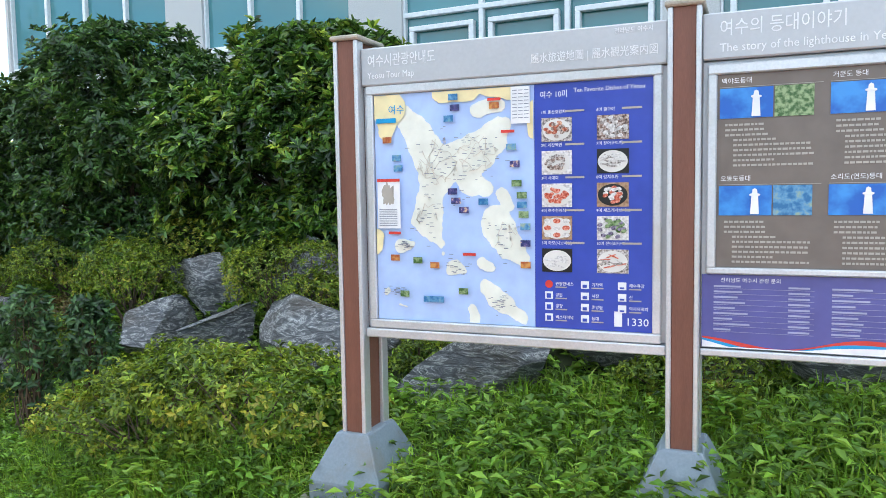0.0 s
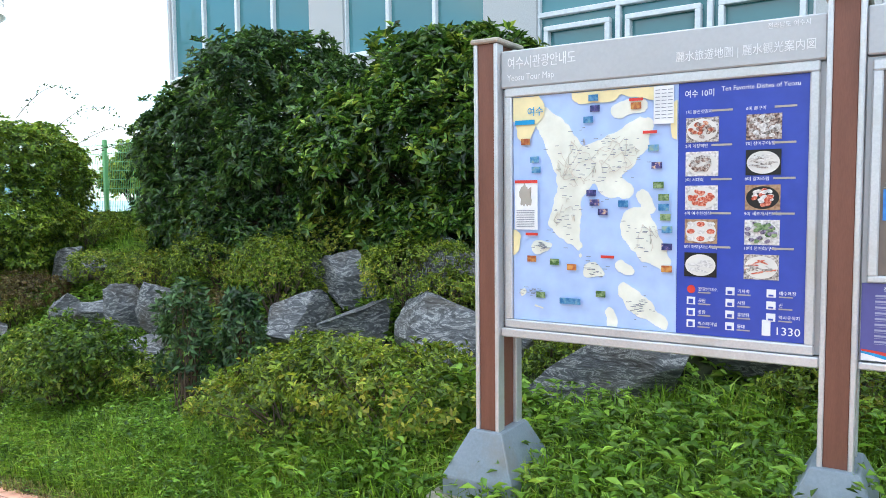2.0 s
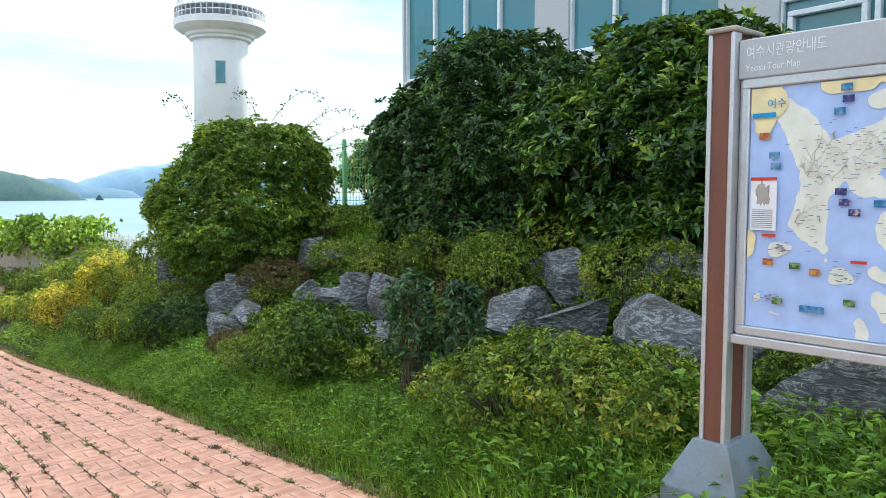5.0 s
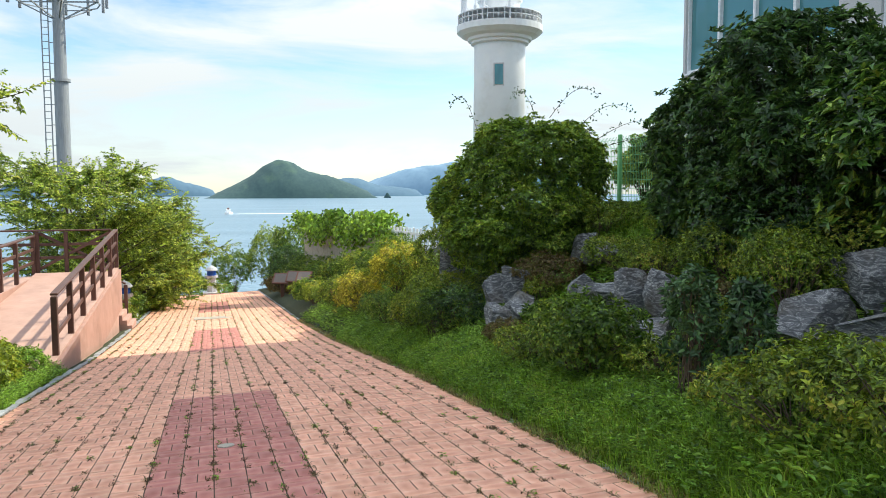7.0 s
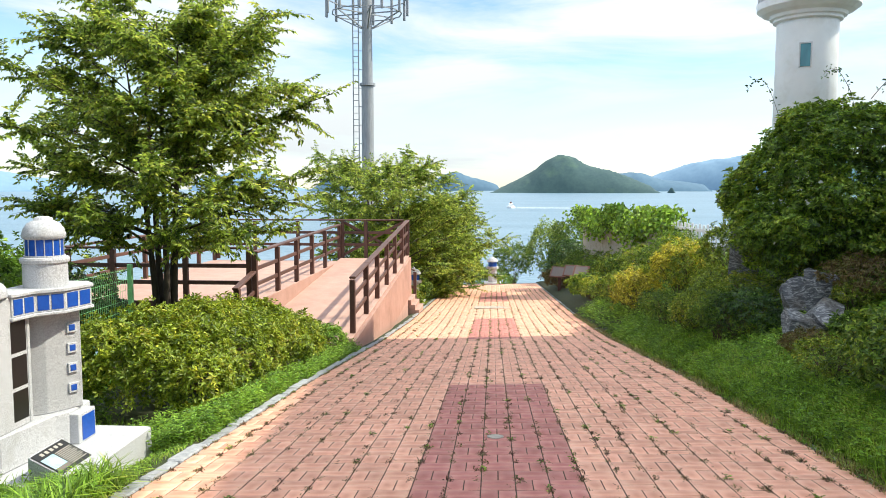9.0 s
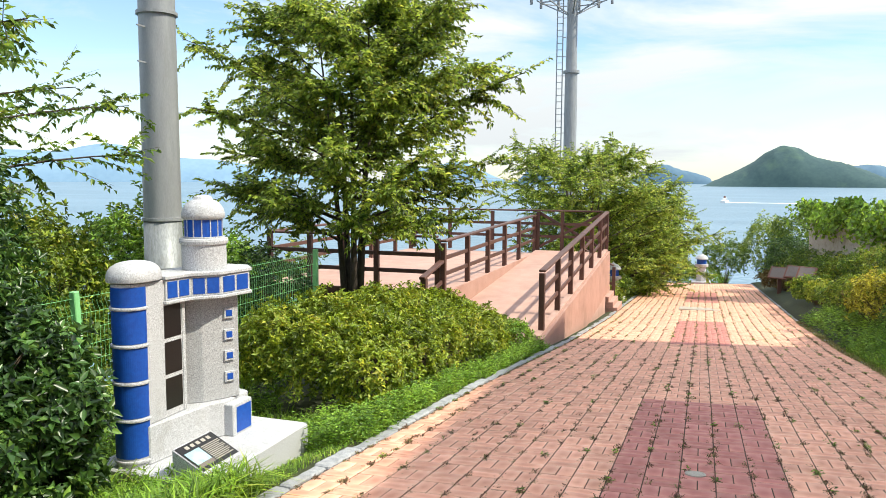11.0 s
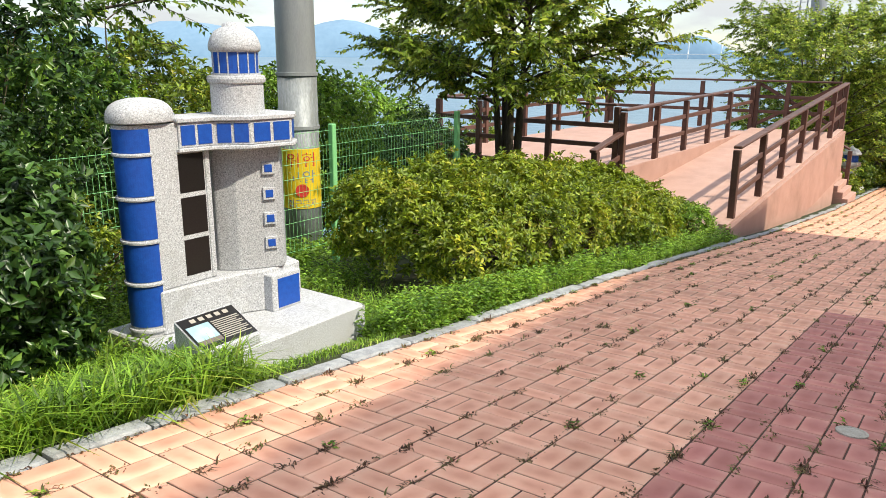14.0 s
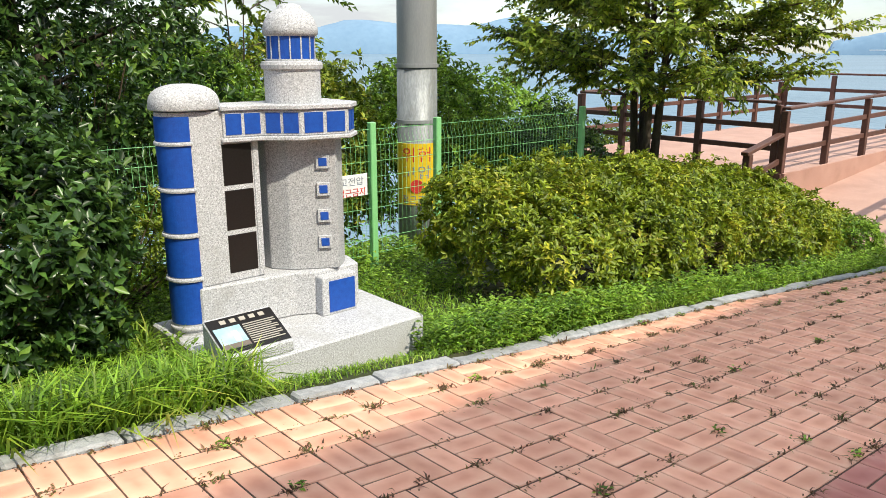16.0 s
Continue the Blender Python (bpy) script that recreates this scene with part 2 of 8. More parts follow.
M = {
    "soil": surface("soil", (0.05, 0.035, 0.02), (0.12, 0.085, 0.05), 5, 40, 0.95, 0.6, stain=(0.03, 0.05, 0.015)),
    "lawn": surface("lawn", (0.018, 0.026, 0.008), (0.045, 0.055, 0.018), 4, 50, 0.95, 0.6, stain=(0.07, 0.055, 0.03), stain_scale=0.9),
    "sand": surface("joint_sand", (0.06, 0.032, 0.022), (0.13, 0.075, 0.052), 8, 90, 0.95, 0.5, stain=(0.06, 0.055, 0.025)),
    "granite": surface("granite", (0.14, 0.145, 0.155), (0.79, 0.80, 0.83), 110, 270, 0.75, 0.25, stain=(0.34, 0.33, 0.31), stain_scale=2.5, dist=0.003),
    "granite_dark": surface("granite_honed", (0.11, 0.113, 0.12), (0.68, 0.69, 0.71), 110, 270, 0.7, 0.2, dist=0.003),
    "kerb": surface("kerb_stone", (0.2, 0.21, 0.22), (0.42, 0.43, 0.44), 16, 120, 0.85, 0.8, stain=(0.16, 0.15, 0.12), stain_scale=3, vary=0.12),
    "concrete": surface("concrete", (0.3, 0.27, 0.22), (0.5, 0.46, 0.39), 9, 120, 0.9, 0.4, stain=(0.17, 0.14, 0.1), stain_scale=2),
    "facade": surface("facade_granite", (0.42, 0.41, 0.41), (0.6, 0.59, 0.59), 40, 200, 0.7, 0.15),
    "deck": surface("deck_paint", (0.40, 0.24, 0.19), (0.5, 0.32, 0.26), 2.5, 60, 0.75, 0.2, stain=(0.34, 0.21, 0.17), stain_scale=0.8, vary=0.03),
    "deck_side": surface("ramp_wall_paint", (0.36, 0.2, 0.155), (0.46, 0.28, 0.22), 2.5, 60, 0.8, 0.25, stain=(0.28, 0.16, 0.12), stain_scale=1.1),
    "rail": surface("brown_timber_paint", (0.065, 0.028, 0.02), (0.13, 0.062, 0.045), 5, 50, 0.55, 0.25, stretch=(1, 1, 1), vary=0.15),
    "wood": surface("red_brown_slat", (0.14, 0.055, 0.035), (0.21, 0.085, 0.055), 3, 70, 0.5, 0.15, stretch=(6, 6, 0.6)),
    "alu": surface("brushed_aluminium", (0.55, 0.56, 0.58), (0.72, 0.73, 0.75), 6, 120, 0.42, 0.05, metal=0.55, stain=(0.5, 0.49, 0.46), stain_scale=3),
    "silver": surface("silver_panel", (0.44, 0.45, 0.47), (0.51, 0.52, 0.54), 2, 60, 0.45, 0.03, metal=0.3),
    "steel_base": surface("grey_painted_steel", (0.17, 0.21, 0.25), (0.24, 0.285, 0.33), 5, 80, 0.5, 0.1, stain=(0.2, 0.19, 0.17), stain_scale=4),
    "white": surface("white_paint", (0.74, 0.75, 0.76), (0.82, 0.82, 0.82), 2, 40, 0.55, 0.08, stain=(0.66, 0.65, 0.62), stain_scale=1.2),
    "pole": surface("galvanised_steel", (0.24, 0.25, 0.27), (0.33, 0.345, 0.36), 3, 40, 0.5, 0.08, metal=0.1, stain=(0.21, 0.22, 0.225), stain_scale=1.6, stretch=(3, 3, 0.5)),
    "pole_low": surface("weathered_galvanised_steel", (0.17, 0.185, 0.2), (0.36, 0.385, 0.4), 8, 30, 0.55, 0.15, metal=0.3, stain=(0.2, 0.2, 0.19), stain_scale=5, stretch=(3, 3, 0.8)),
    "green": surface("green_coated_steel", (0.2, 0.52, 0.2), (0.28, 0.62, 0.27), 5, 60, 0.45, 0.05),
    "green_dark": surface("dark_green_coated_steel", (0.035, 0.19, 0.07), (0.06, 0.26, 0.1), 5, 60, 0.5, 0.05),
    "bark": surface("bark", (0.035, 0.026, 0.02), (0.1, 0.078, 0.06), 8, 60, 0.95, 0.8, stretch=(4, 4, 1)),
    "twig": surface("twig_bark", (0.06, 0.04, 0.025), (0.14, 0.1, 0.065), 12, 80, 0.95, 0.5),
    "blue": surface("blue_enamel", (0.004, 0.05, 0.30), (0.008, 0.085, 0.44), 30, 160, 0.5, 0.35, dist=0.004),
    "blue_glossy": surface("blue_film", (0.03, 0.07, 0.36), (0.035, 0.08, 0.4), 2, 40, 0.35, 0.0),
    "black": surface("black_granite", (0.006, 0.005, 0.005), (0.016, 0.014, 0.013), 80, 300, 0.3, 0.03),
    "frame_white": plain("white_window_frame", (0.75, 0.76, 0.78), 0.4),
    "rock_plain": plain("shadow_gap", (0.03, 0.03, 0.03), 0.9),
}
M["paver"] = paver_material("salmon_clay_paver", (0.67, 0.31, 0.205), (0.80, 0.41, 0.28), (0.86, 0.5, 0.35))
M["paver_red"] = paver_material("red_clay_paver", (0.42, 0.15, 0.125), (0.50, 0.2, 0.165), (0.57, 0.27, 0.215))
G = {
    "dark": leaf_material("dark_evergreen_leaf", [(0.05, (0.018, 0.045, 0.012)), (0.5, (0.045, 0.105, 0.022)), (0.85, (0.09, 0.19, 0.035)), (1.0, (0.18, 0.3, 0.05))], 0.32),
    "whorl": leaf_material("glossy_whorl_leaf", [(0.05, (0.018, 0.048, 0.01)), (0.5, (0.055, 0.13, 0.02)), (0.8, (0.14, 0.28, 0.035)), (1.0, (0.36, 0.46, 0.06))], 0.28),
    "azalea": leaf_material("azalea_leaf", [(0.05, (0.045, 0.09, 0.01)), (0.5, (0.16, 0.245, 0.022)), (0.85, (0.29, 0.38, 0.03)), (1.0, (0.42, 0.40, 0.05))], 0.5),
    "yellow": leaf_material("yellow_green_leaf", [(0.05, (0.08, 0.14, 0.012)), (0.45, (0.22, 0.31, 0.022)), (0.85, (0.30, 0.37, 0.03)), (1.0, (0.46, 0.46, 0.04))], 0.5),
    "gold": leaf_material("golden_leaf", [(0.05, (0.2, 0.19, 0.02)), (0.5, (0.42, 0.40, 0.03)), (1.0, (0.62, 0.58, 0.05))], 0.5),
    "fresh": leaf_material("fresh_tree_leaf", [(0.05, (0.035, 0.085, 0.01)), (0.5, (0.1, 0.19, 0.022)), (0.85, (0.2, 0.31, 0.035)), (1.0, (0.33, 0.4, 0.05))], 0.4, 0.42),
    "tree": leaf_material("sunlit_tree_leaf", [(0.05, (0.04, 0.09, 0.016)), (0.5, (0.2, 0.31, 0.04)), (0.85, (0.34, 0.44, 0.06)), (1.0, (0.48, 0.52, 0.09))], 0.4, 0.55),
    "vine": leaf_material("vine_leaf", [(0.05, (0.07, 0.15, 0.012)), (0.5, (0.17, 0.32, 0.03)), (1.0, (0.3, 0.46, 0.05))], 0.5, 0.45),
    "grass": leaf_material("grass_blade", [(0.05, (0.08, 0.17, 0.014)), (0.5, (0.19, 0.35, 0.03)), (0.85, (0.3, 0.47, 0.04)), (1.0, (0.44, 0.5, 0.1))], 0.5, 0.35),
    "weed": leaf_material("weed_leaf", [(0.05, (0.065, 0.15, 0.016)), (0.5, (0.165, 0.32, 0.03)), (1.0, (0.3, 0.47, 0.06))], 0.5, 0.35),
    "dry": leaf_material("dry_weed", [(0.05, (0.11, 0.05, 0.03)), (0.6, (0.17, 0.1, 0.045)), (1.0, (0.15, 0.19, 0.04))], 0.7, 0.2),
    "round": leaf_material("rounded_shrub_leaf", [(0.05, (0.05, 0.11, 0.012)), (0.5, (0.14, 0.25, 0.026)), (0.85, (0.27, 0.4, 0.04)), (1.0, (0.4, 0.48, 0.06))], 0.4, 0.4),
    "straw": leaf_material("straw_grass", [(0.05, (0.16, 0.13, 0.03)), (0.5, (0.3, 0.24, 0.07)), (1.0, (0.24, 0.3, 0.06))], 0.7, 0.25),
    "russet": leaf_material("russet_leaf", [(0.05, (0.08, 0.055, 0.02)), (0.5, (0.18, 0.12, 0.035)), (1.0, (0.16, 0.17, 0.04))], 0.6, 0.25),
    "blue_green": leaf_material("blue_green_leaf", [(0.05, (0.02, 0.05, 0.018)), (0.5, (0.05, 0.115, 0.036)), (1.0, (0.12, 0.22, 0.065))], 0.4, 0.2),
}

# ---------------------------------------------------------------- helpers of this scene
RNG = np.random.default_rng(7)


def thing(name, loc=(0, 0, 0), label="", category="", group="", kind=""):
    """A top-level thing: an Empty at its base; its parts are given in world metres."""
    e = new(name)
    e.empty_display_size = 0.1
    e.location = loc
    return tagged(e, label, category, group, kind)


def origin(ob):
    v = Vector(ob.location)
    return v if ob.parent is None else v + origin(ob.parent)


def link_mesh(name, me, material, parent=None, label=""):
    if material is not None and not me.materials:
        me.materials.append(material)
    ob = new(name, me)
    if parent is not None:
        ob.parent = parent
        top = parent
        while top.parent is not None:
            top = top.parent
        if top is parent:
            ob.matrix_parent_inverse = Matrix.Translation(-Vector(parent.location))
    if label:
        ob["label"] = label
    if name in ("branchwork", "twig_work", "small_print", "roads", "leaf_spray"):
        ob["kind"] = "stuff"
    return ob


def part(name, bm, material, parent=None, label="", smooth=False):
    me = bpy.data.meshes.new(name)
    bm.normal_update()
    if smooth:
        for f in bm.faces:
            f.smooth = len(f.verts) <= 4
    bm.to_mesh(me)
    bm.free()
    return link_mesh(name, me, material, parent, label)


def mesh_np(name, verts, faces, uv=None):
    """A mesh from arrays: verts (n, 3), faces (m, k), uv (m, k, 2)."""
    verts, faces = np.asarray(verts, np.float32), np.asarray(faces, np.int32)
    me = bpy.data.meshes.new(name)
    m, k = faces.shape
    me.vertices.add(len(verts))
    me.vertices.foreach_set("co", verts.ravel())
    me.loops.add(m * k)
    me.loops.foreach_set("vertex_index", faces.ravel())
    me.polygons.add(m)
    me.polygons.foreach_set("loop_start", np.arange(0, m * k, k, dtype=np.int32))
    if uv is not None:
        layer = me.uv_layers.new(name="UVMap")
        layer.data.foreach_set("uv", np.asarray(uv, np.float32).ravel())
    me.update(calc_edges=True)
    return me


def box(x0, x1, y0, y1, z0, z1, bevel=0.0, bm=None, m=None):
    b = bmesh.new()
    bmesh.ops.create_cube(b, size=1)
    bmesh.ops.scale(b, vec=(x1 - x0, y1 - y0, z1 - z0), verts=b.verts)
    bmesh.ops.translate(b, vec=((x0 + x1) / 2, (y0 + y1) / 2, (z0 + z1) / 2), verts=b.verts)
    if bevel:
        bmesh.ops.bevel(b, geom=b.edges[:], offset=bevel, segments=1, affect="EDGES")
    if m is not None:
        bmesh.ops.transform(b, matrix=m, verts=b.verts)
    return merge(bm, b)


def merge(bm, b):
    if bm is None:
        return b
    me = bpy.data.meshes.new("tmp")
    b.to_mesh(me)
    b.free()
    bm.from_mesh(me)
    bpy.data.meshes.remove(me)
    return bm


def bar(p, q, w, h, bevel=0.006, bm=None):
    """A straight timber from p to q, w wide and h high."""
    p, q = Vector(p), Vector(q)
    d = q - p
    rot = d.to_track_quat("X", "Z").to_matrix().to_4x4()
    return box(-d.length / 2, d.length / 2, -w / 2, w / 2, -h / 2, h / 2, bevel, bm, Matrix.Translation((p + q) / 2) @ rot)


def lathe(profile, cx, cy, steps=32, a0=0.0, a1=360.0, bm=None):
    """A body of revolution from (radius, z) pairs."""
    b = bmesh.new()
    full = a1 - a0 >= 360
    n = steps if full else steps + 1
    rings = []
    for r, z in profile:
        rings.append([b.verts.new((cx + r * math.cos(radians(a0 + (a1 - a0) * i / steps)), cy + r * math.sin(radians(a0 + (a1 - a0) * i / steps)), z)) for i in range(n)])
    for ra, rb in zip(rings, rings[1:]):
        for i in range(n if full else n - 1):
            j = (i + 1) % n
            b.faces.new((ra[i], ra[j], rb[j], rb[i]))
    for ring, flip in ((rings[0], True), (rings[-1], False)):
        if ring[0].co.xy != Vector((cx, cy)):
            b.faces.new(ring[::-1] if flip else ring)
    bmesh.ops.remove_doubles(b, verts=b.verts, dist=1e-5)
    return merge(bm, b)


def prism(points, z0, z1, bevel=0.0, bm=None):
    """An upright prism over a plan outline."""
    b = bmesh.new()
    lo = [b.verts.new((x, y, z0)) for x, y in points]
    hi = [b.verts.new((x, y, z1)) for x, y in points]
    n = len(points)
    b.faces.new(lo[::-1])
    b.faces.new(hi)
    for i in range(n):
        b.faces.new((lo[i], lo[(i + 1) % n], hi[(i + 1) % n], hi[i]))
    bmesh.ops.recalc_face_normals(b, faces=b.faces)
    if bevel:
        bmesh.ops.bevel(b, geom=b.edges[:], offset=bevel, segments=1, affect="EDGES")
    return merge(bm, b)


def tubes(runs, sides=6):
    """Tapered tubes along runs of (points, radii), as arrays."""
    V, F, base = [], [], 0
    for pts, rad in runs:
        pts = np.asarray(pts, float)
        n = len(pts)
        tan = np.gradient(pts, axis=0)
        tan /= np.linalg.norm(tan, axis=1)[:, None] + 1e-9
        ref = np.where(np.abs(tan[:, 2:3]) > 0.9, np.array([[1.0, 0, 0]]), np.array([[0, 0, 1.0]]))
        s = np.cross(tan, ref)
        s /= np.linalg.norm(s, axis=1)[:, None] + 1e-9
        u = np.cross(s, tan)
        a = np.linspace(0, 2 * np.pi, sides, endpoint=False)
        ring = pts[:, None] + np.asarray(rad)[:, None, None] * (np.cos(a)[None, :, None] * s[:, None] + np.sin(a)[None, :, None] * u[:, None])
        V.append(ring.reshape(-1, 3))
        i, j = np.meshgrid(np.arange(n - 1), np.arange(sides), indexing="ij")
        k = (j + 1) % sides
        F.append(base + np.stack([i * sides + j, i * sides + k, (i + 1) * sides + k, (i + 1) * sides + j], -1).reshape(-1, 4))
        base += n * sides
    return np.concatenate(V), np.concatenate(F)


def unit(v):
    return v / (np.linalg.norm(v, axis=-1, keepdims=True) + 1e-9)


def leaves(P, D, N, L, W, droop=0.15):
    """Folded leaves at P along D, faces near N: arrays of vertices and triangles."""
    n = len(P)
    D = unit(D)
    S = unit(np.cross(D, N))
    U = np.cross(S, D)
    L, W = np.broadcast_to(L, n)[:, None], np.broadcast_to(W, n)[:, None]
    mid = P + D * L * 0.5 + U * L * 0.06
    tip = P + D * L - U * L * droop
    V = np.stack([P, mid + S * W / 2 + U * W * 0.18, tip, mid - S * W / 2 + U * W * 0.18], 1).reshape(-1, 3)
    i = np.arange(n)[:, None] * 4
    F = np.concatenate([i + [[0, 1, 2]], i + [[0, 2, 3]]], 1).reshape(-1, 3)
    return V, F


def shoots(lumps, n, rng, skin=0.1, rough=0.12, below=-0.55, inside=0.85):
    """Shoot tips and directions over a crown made of rounded lumps."""
    lumps = np.asarray(lumps, float)
    area = (lumps[:, 3] * lumps[:, 4] + lumps[:, 4] * lumps[:, 5] + lumps[:, 3] * lumps[:, 5])
    m = n * 6
    k = rng.choice(len(lumps), m, p=area / area.sum())
    d = unit(rng.normal(size=(m, 3)))
    c, r = lumps[k, :3], lumps[k, 3:]
    wob = 1 + rough * (np.sin(d[:, 0] * 7 + k * 1.7) * np.sin(d[:, 1] * 6 + k) + np.sin(d[:, 2] * 9 + d[:, 0] * 5 + k * 2.3)) * 0.7
    depth = 1 - np.abs(rng.normal(size=m)) * skin
    p = c + d * r * (wob * depth)[:, None]
    ok = d[:, 2] > below
    for i, q in enumerate(lumps):
        ok &= ((((p - q[:3]) / q[3:]) ** 2).sum(1) > inside ** 2) | (k == i)
    p, d = p[ok][:n], unit(d / r[:, :])[ok][:n]
    return p, d


def lumpy(lumps, rng, kids):
    """Smaller lumps budding from the larger ones, for an uneven outline with gaps."""
    out = [tuple(q) for q in lumps]
    for cx, cy, cz, rx, ry, rz in lumps:
        for _ in range(kids):
            d = unit(rng.normal(size=3))
            d[2] = abs(d[2]) * 0.9 - 0.15
            s = rng.uniform(0.22, 0.46)
            out.append((cx + d[0] * rx * 0.9, cy + d[1] * ry * 0.9, cz + d[2] * rz * 0.95, rx * s, ry * s, rz * s))
    return out


def whorl_leaves(p, d, per, L, W, rng, spread=0.9, jitter=0.03, up=0.35, back=1.0):
    """Rosettes of leaves at shoot tips."""
    n = len(p)
    a = unit(d + up * np.array([0, 0, 1]) + 0.35 * rng.normal(size=(n, 3)))
    s = unit(np.cross(a, rng.normal(size=(n, 3))))
    u = np.cross(a, s)
    ang = (np.arange(per)[None] * 2.399 + rng.uniform(0, 6.28, (n, 1)))[..., None]
    rad = np.cos(ang) * s[:, None] + np.sin(ang) * u[:, None]
    D = unit(rad * spread + a[:, None] * rng.uniform(0.1, 0.9, (n, per, 1)))
    P = p[:, None] + rng.normal(size=(n, per, 3)) * jitter - a[:, None] * rng.uniform(0, back, (n, per, 1)) * L
    N = np.broadcast_to(a[:, None], D.shape) + 0.3 * rng.normal(size=D.shape)
    k = n * per
    Ls = L * rng.uniform(0.65, 1.15, k)
    return leaves(P.reshape(-1, 3), D.reshape(-1, 3), N.reshape(-1, 3), Ls, Ls * W / L)


def shrub(name, lumps, n, per, L, W, material, label, base, seed, category="shrub", group="", skin=0.12, rough=0.12, stems=9, spread=0.9, stem_r=0.012, below=-0.55, extra=None, kids=5):
    """A shrub: stems and a crown of leaf rosettes."""
    rng = np.random.default_rng(seed)
    if name == "evergreen_shrub":
        lumps = [(x, y, z - 0.17, a * 0.92, b * 0.95, c * 0.93) for x, y, z, a, b, c in lumps]
    e = thing(name, base, label, category, group)
    p, d = shoots(lumpy(lumps, rng, kids), n, rng, skin, rough, below)
    V, F = whorl_leaves(p, d, per, L, W, rng, spread, L * (0.06 if name == "evergreen_shrub" else 0.14), 0.8 if name == "evergreen_shrub" else 0.5, 0.3 if name == "evergreen_shrub" else 0.7)
    link_mesh("crown", mesh_np("crown", V, F), material, e)
    if extra:
        mat, share, label2 = extra
        q = rng.choice(len(p), int(len(p) * share), replace=False)
        c = p[q[0]]
        near = np.linalg.norm(p - c, axis=1) < 0.35 * np.max(np.asarray(lumps)[:, 3:].max(1))
        q = np.where(near)[0][: max(12, len(q))]
        V, F = whorl_leaves(p[q] + d[q] * L * 0.4, d[q], per + 2, L * 1.1, W * 1.1, rng, spread)
        link_mesh("foliage", mesh_np("foliage", V, F), mat, e, label2)
    runs = []
    b = np.array(base, float)
    for i in rng.choice(len(p), min(stems * 4, len(p)), replace=False):
        q = p[i] - d[i] * 0.05
        mid = b * 0.45 + q * 0.55 + rng.normal(size=3) * 0.06 + np.array([0, 0, 0.08])
        s = b + np.array([*rng.normal(size=2) * 0.06, -0.03])
        t = np.linspace(0, 1, 6)[:, None]
        pts = (1 - t) ** 2 * s + 2 * t * (1 - t) * mid + t * t * q
        runs.append((pts, np.linspace(stem_r, stem_r * 0.25, 6)))
    V, F = tubes(runs, 5)
    link_mesh("branchwork", mesh_np("branchwork", V, F), M["twig"], e)
    return e


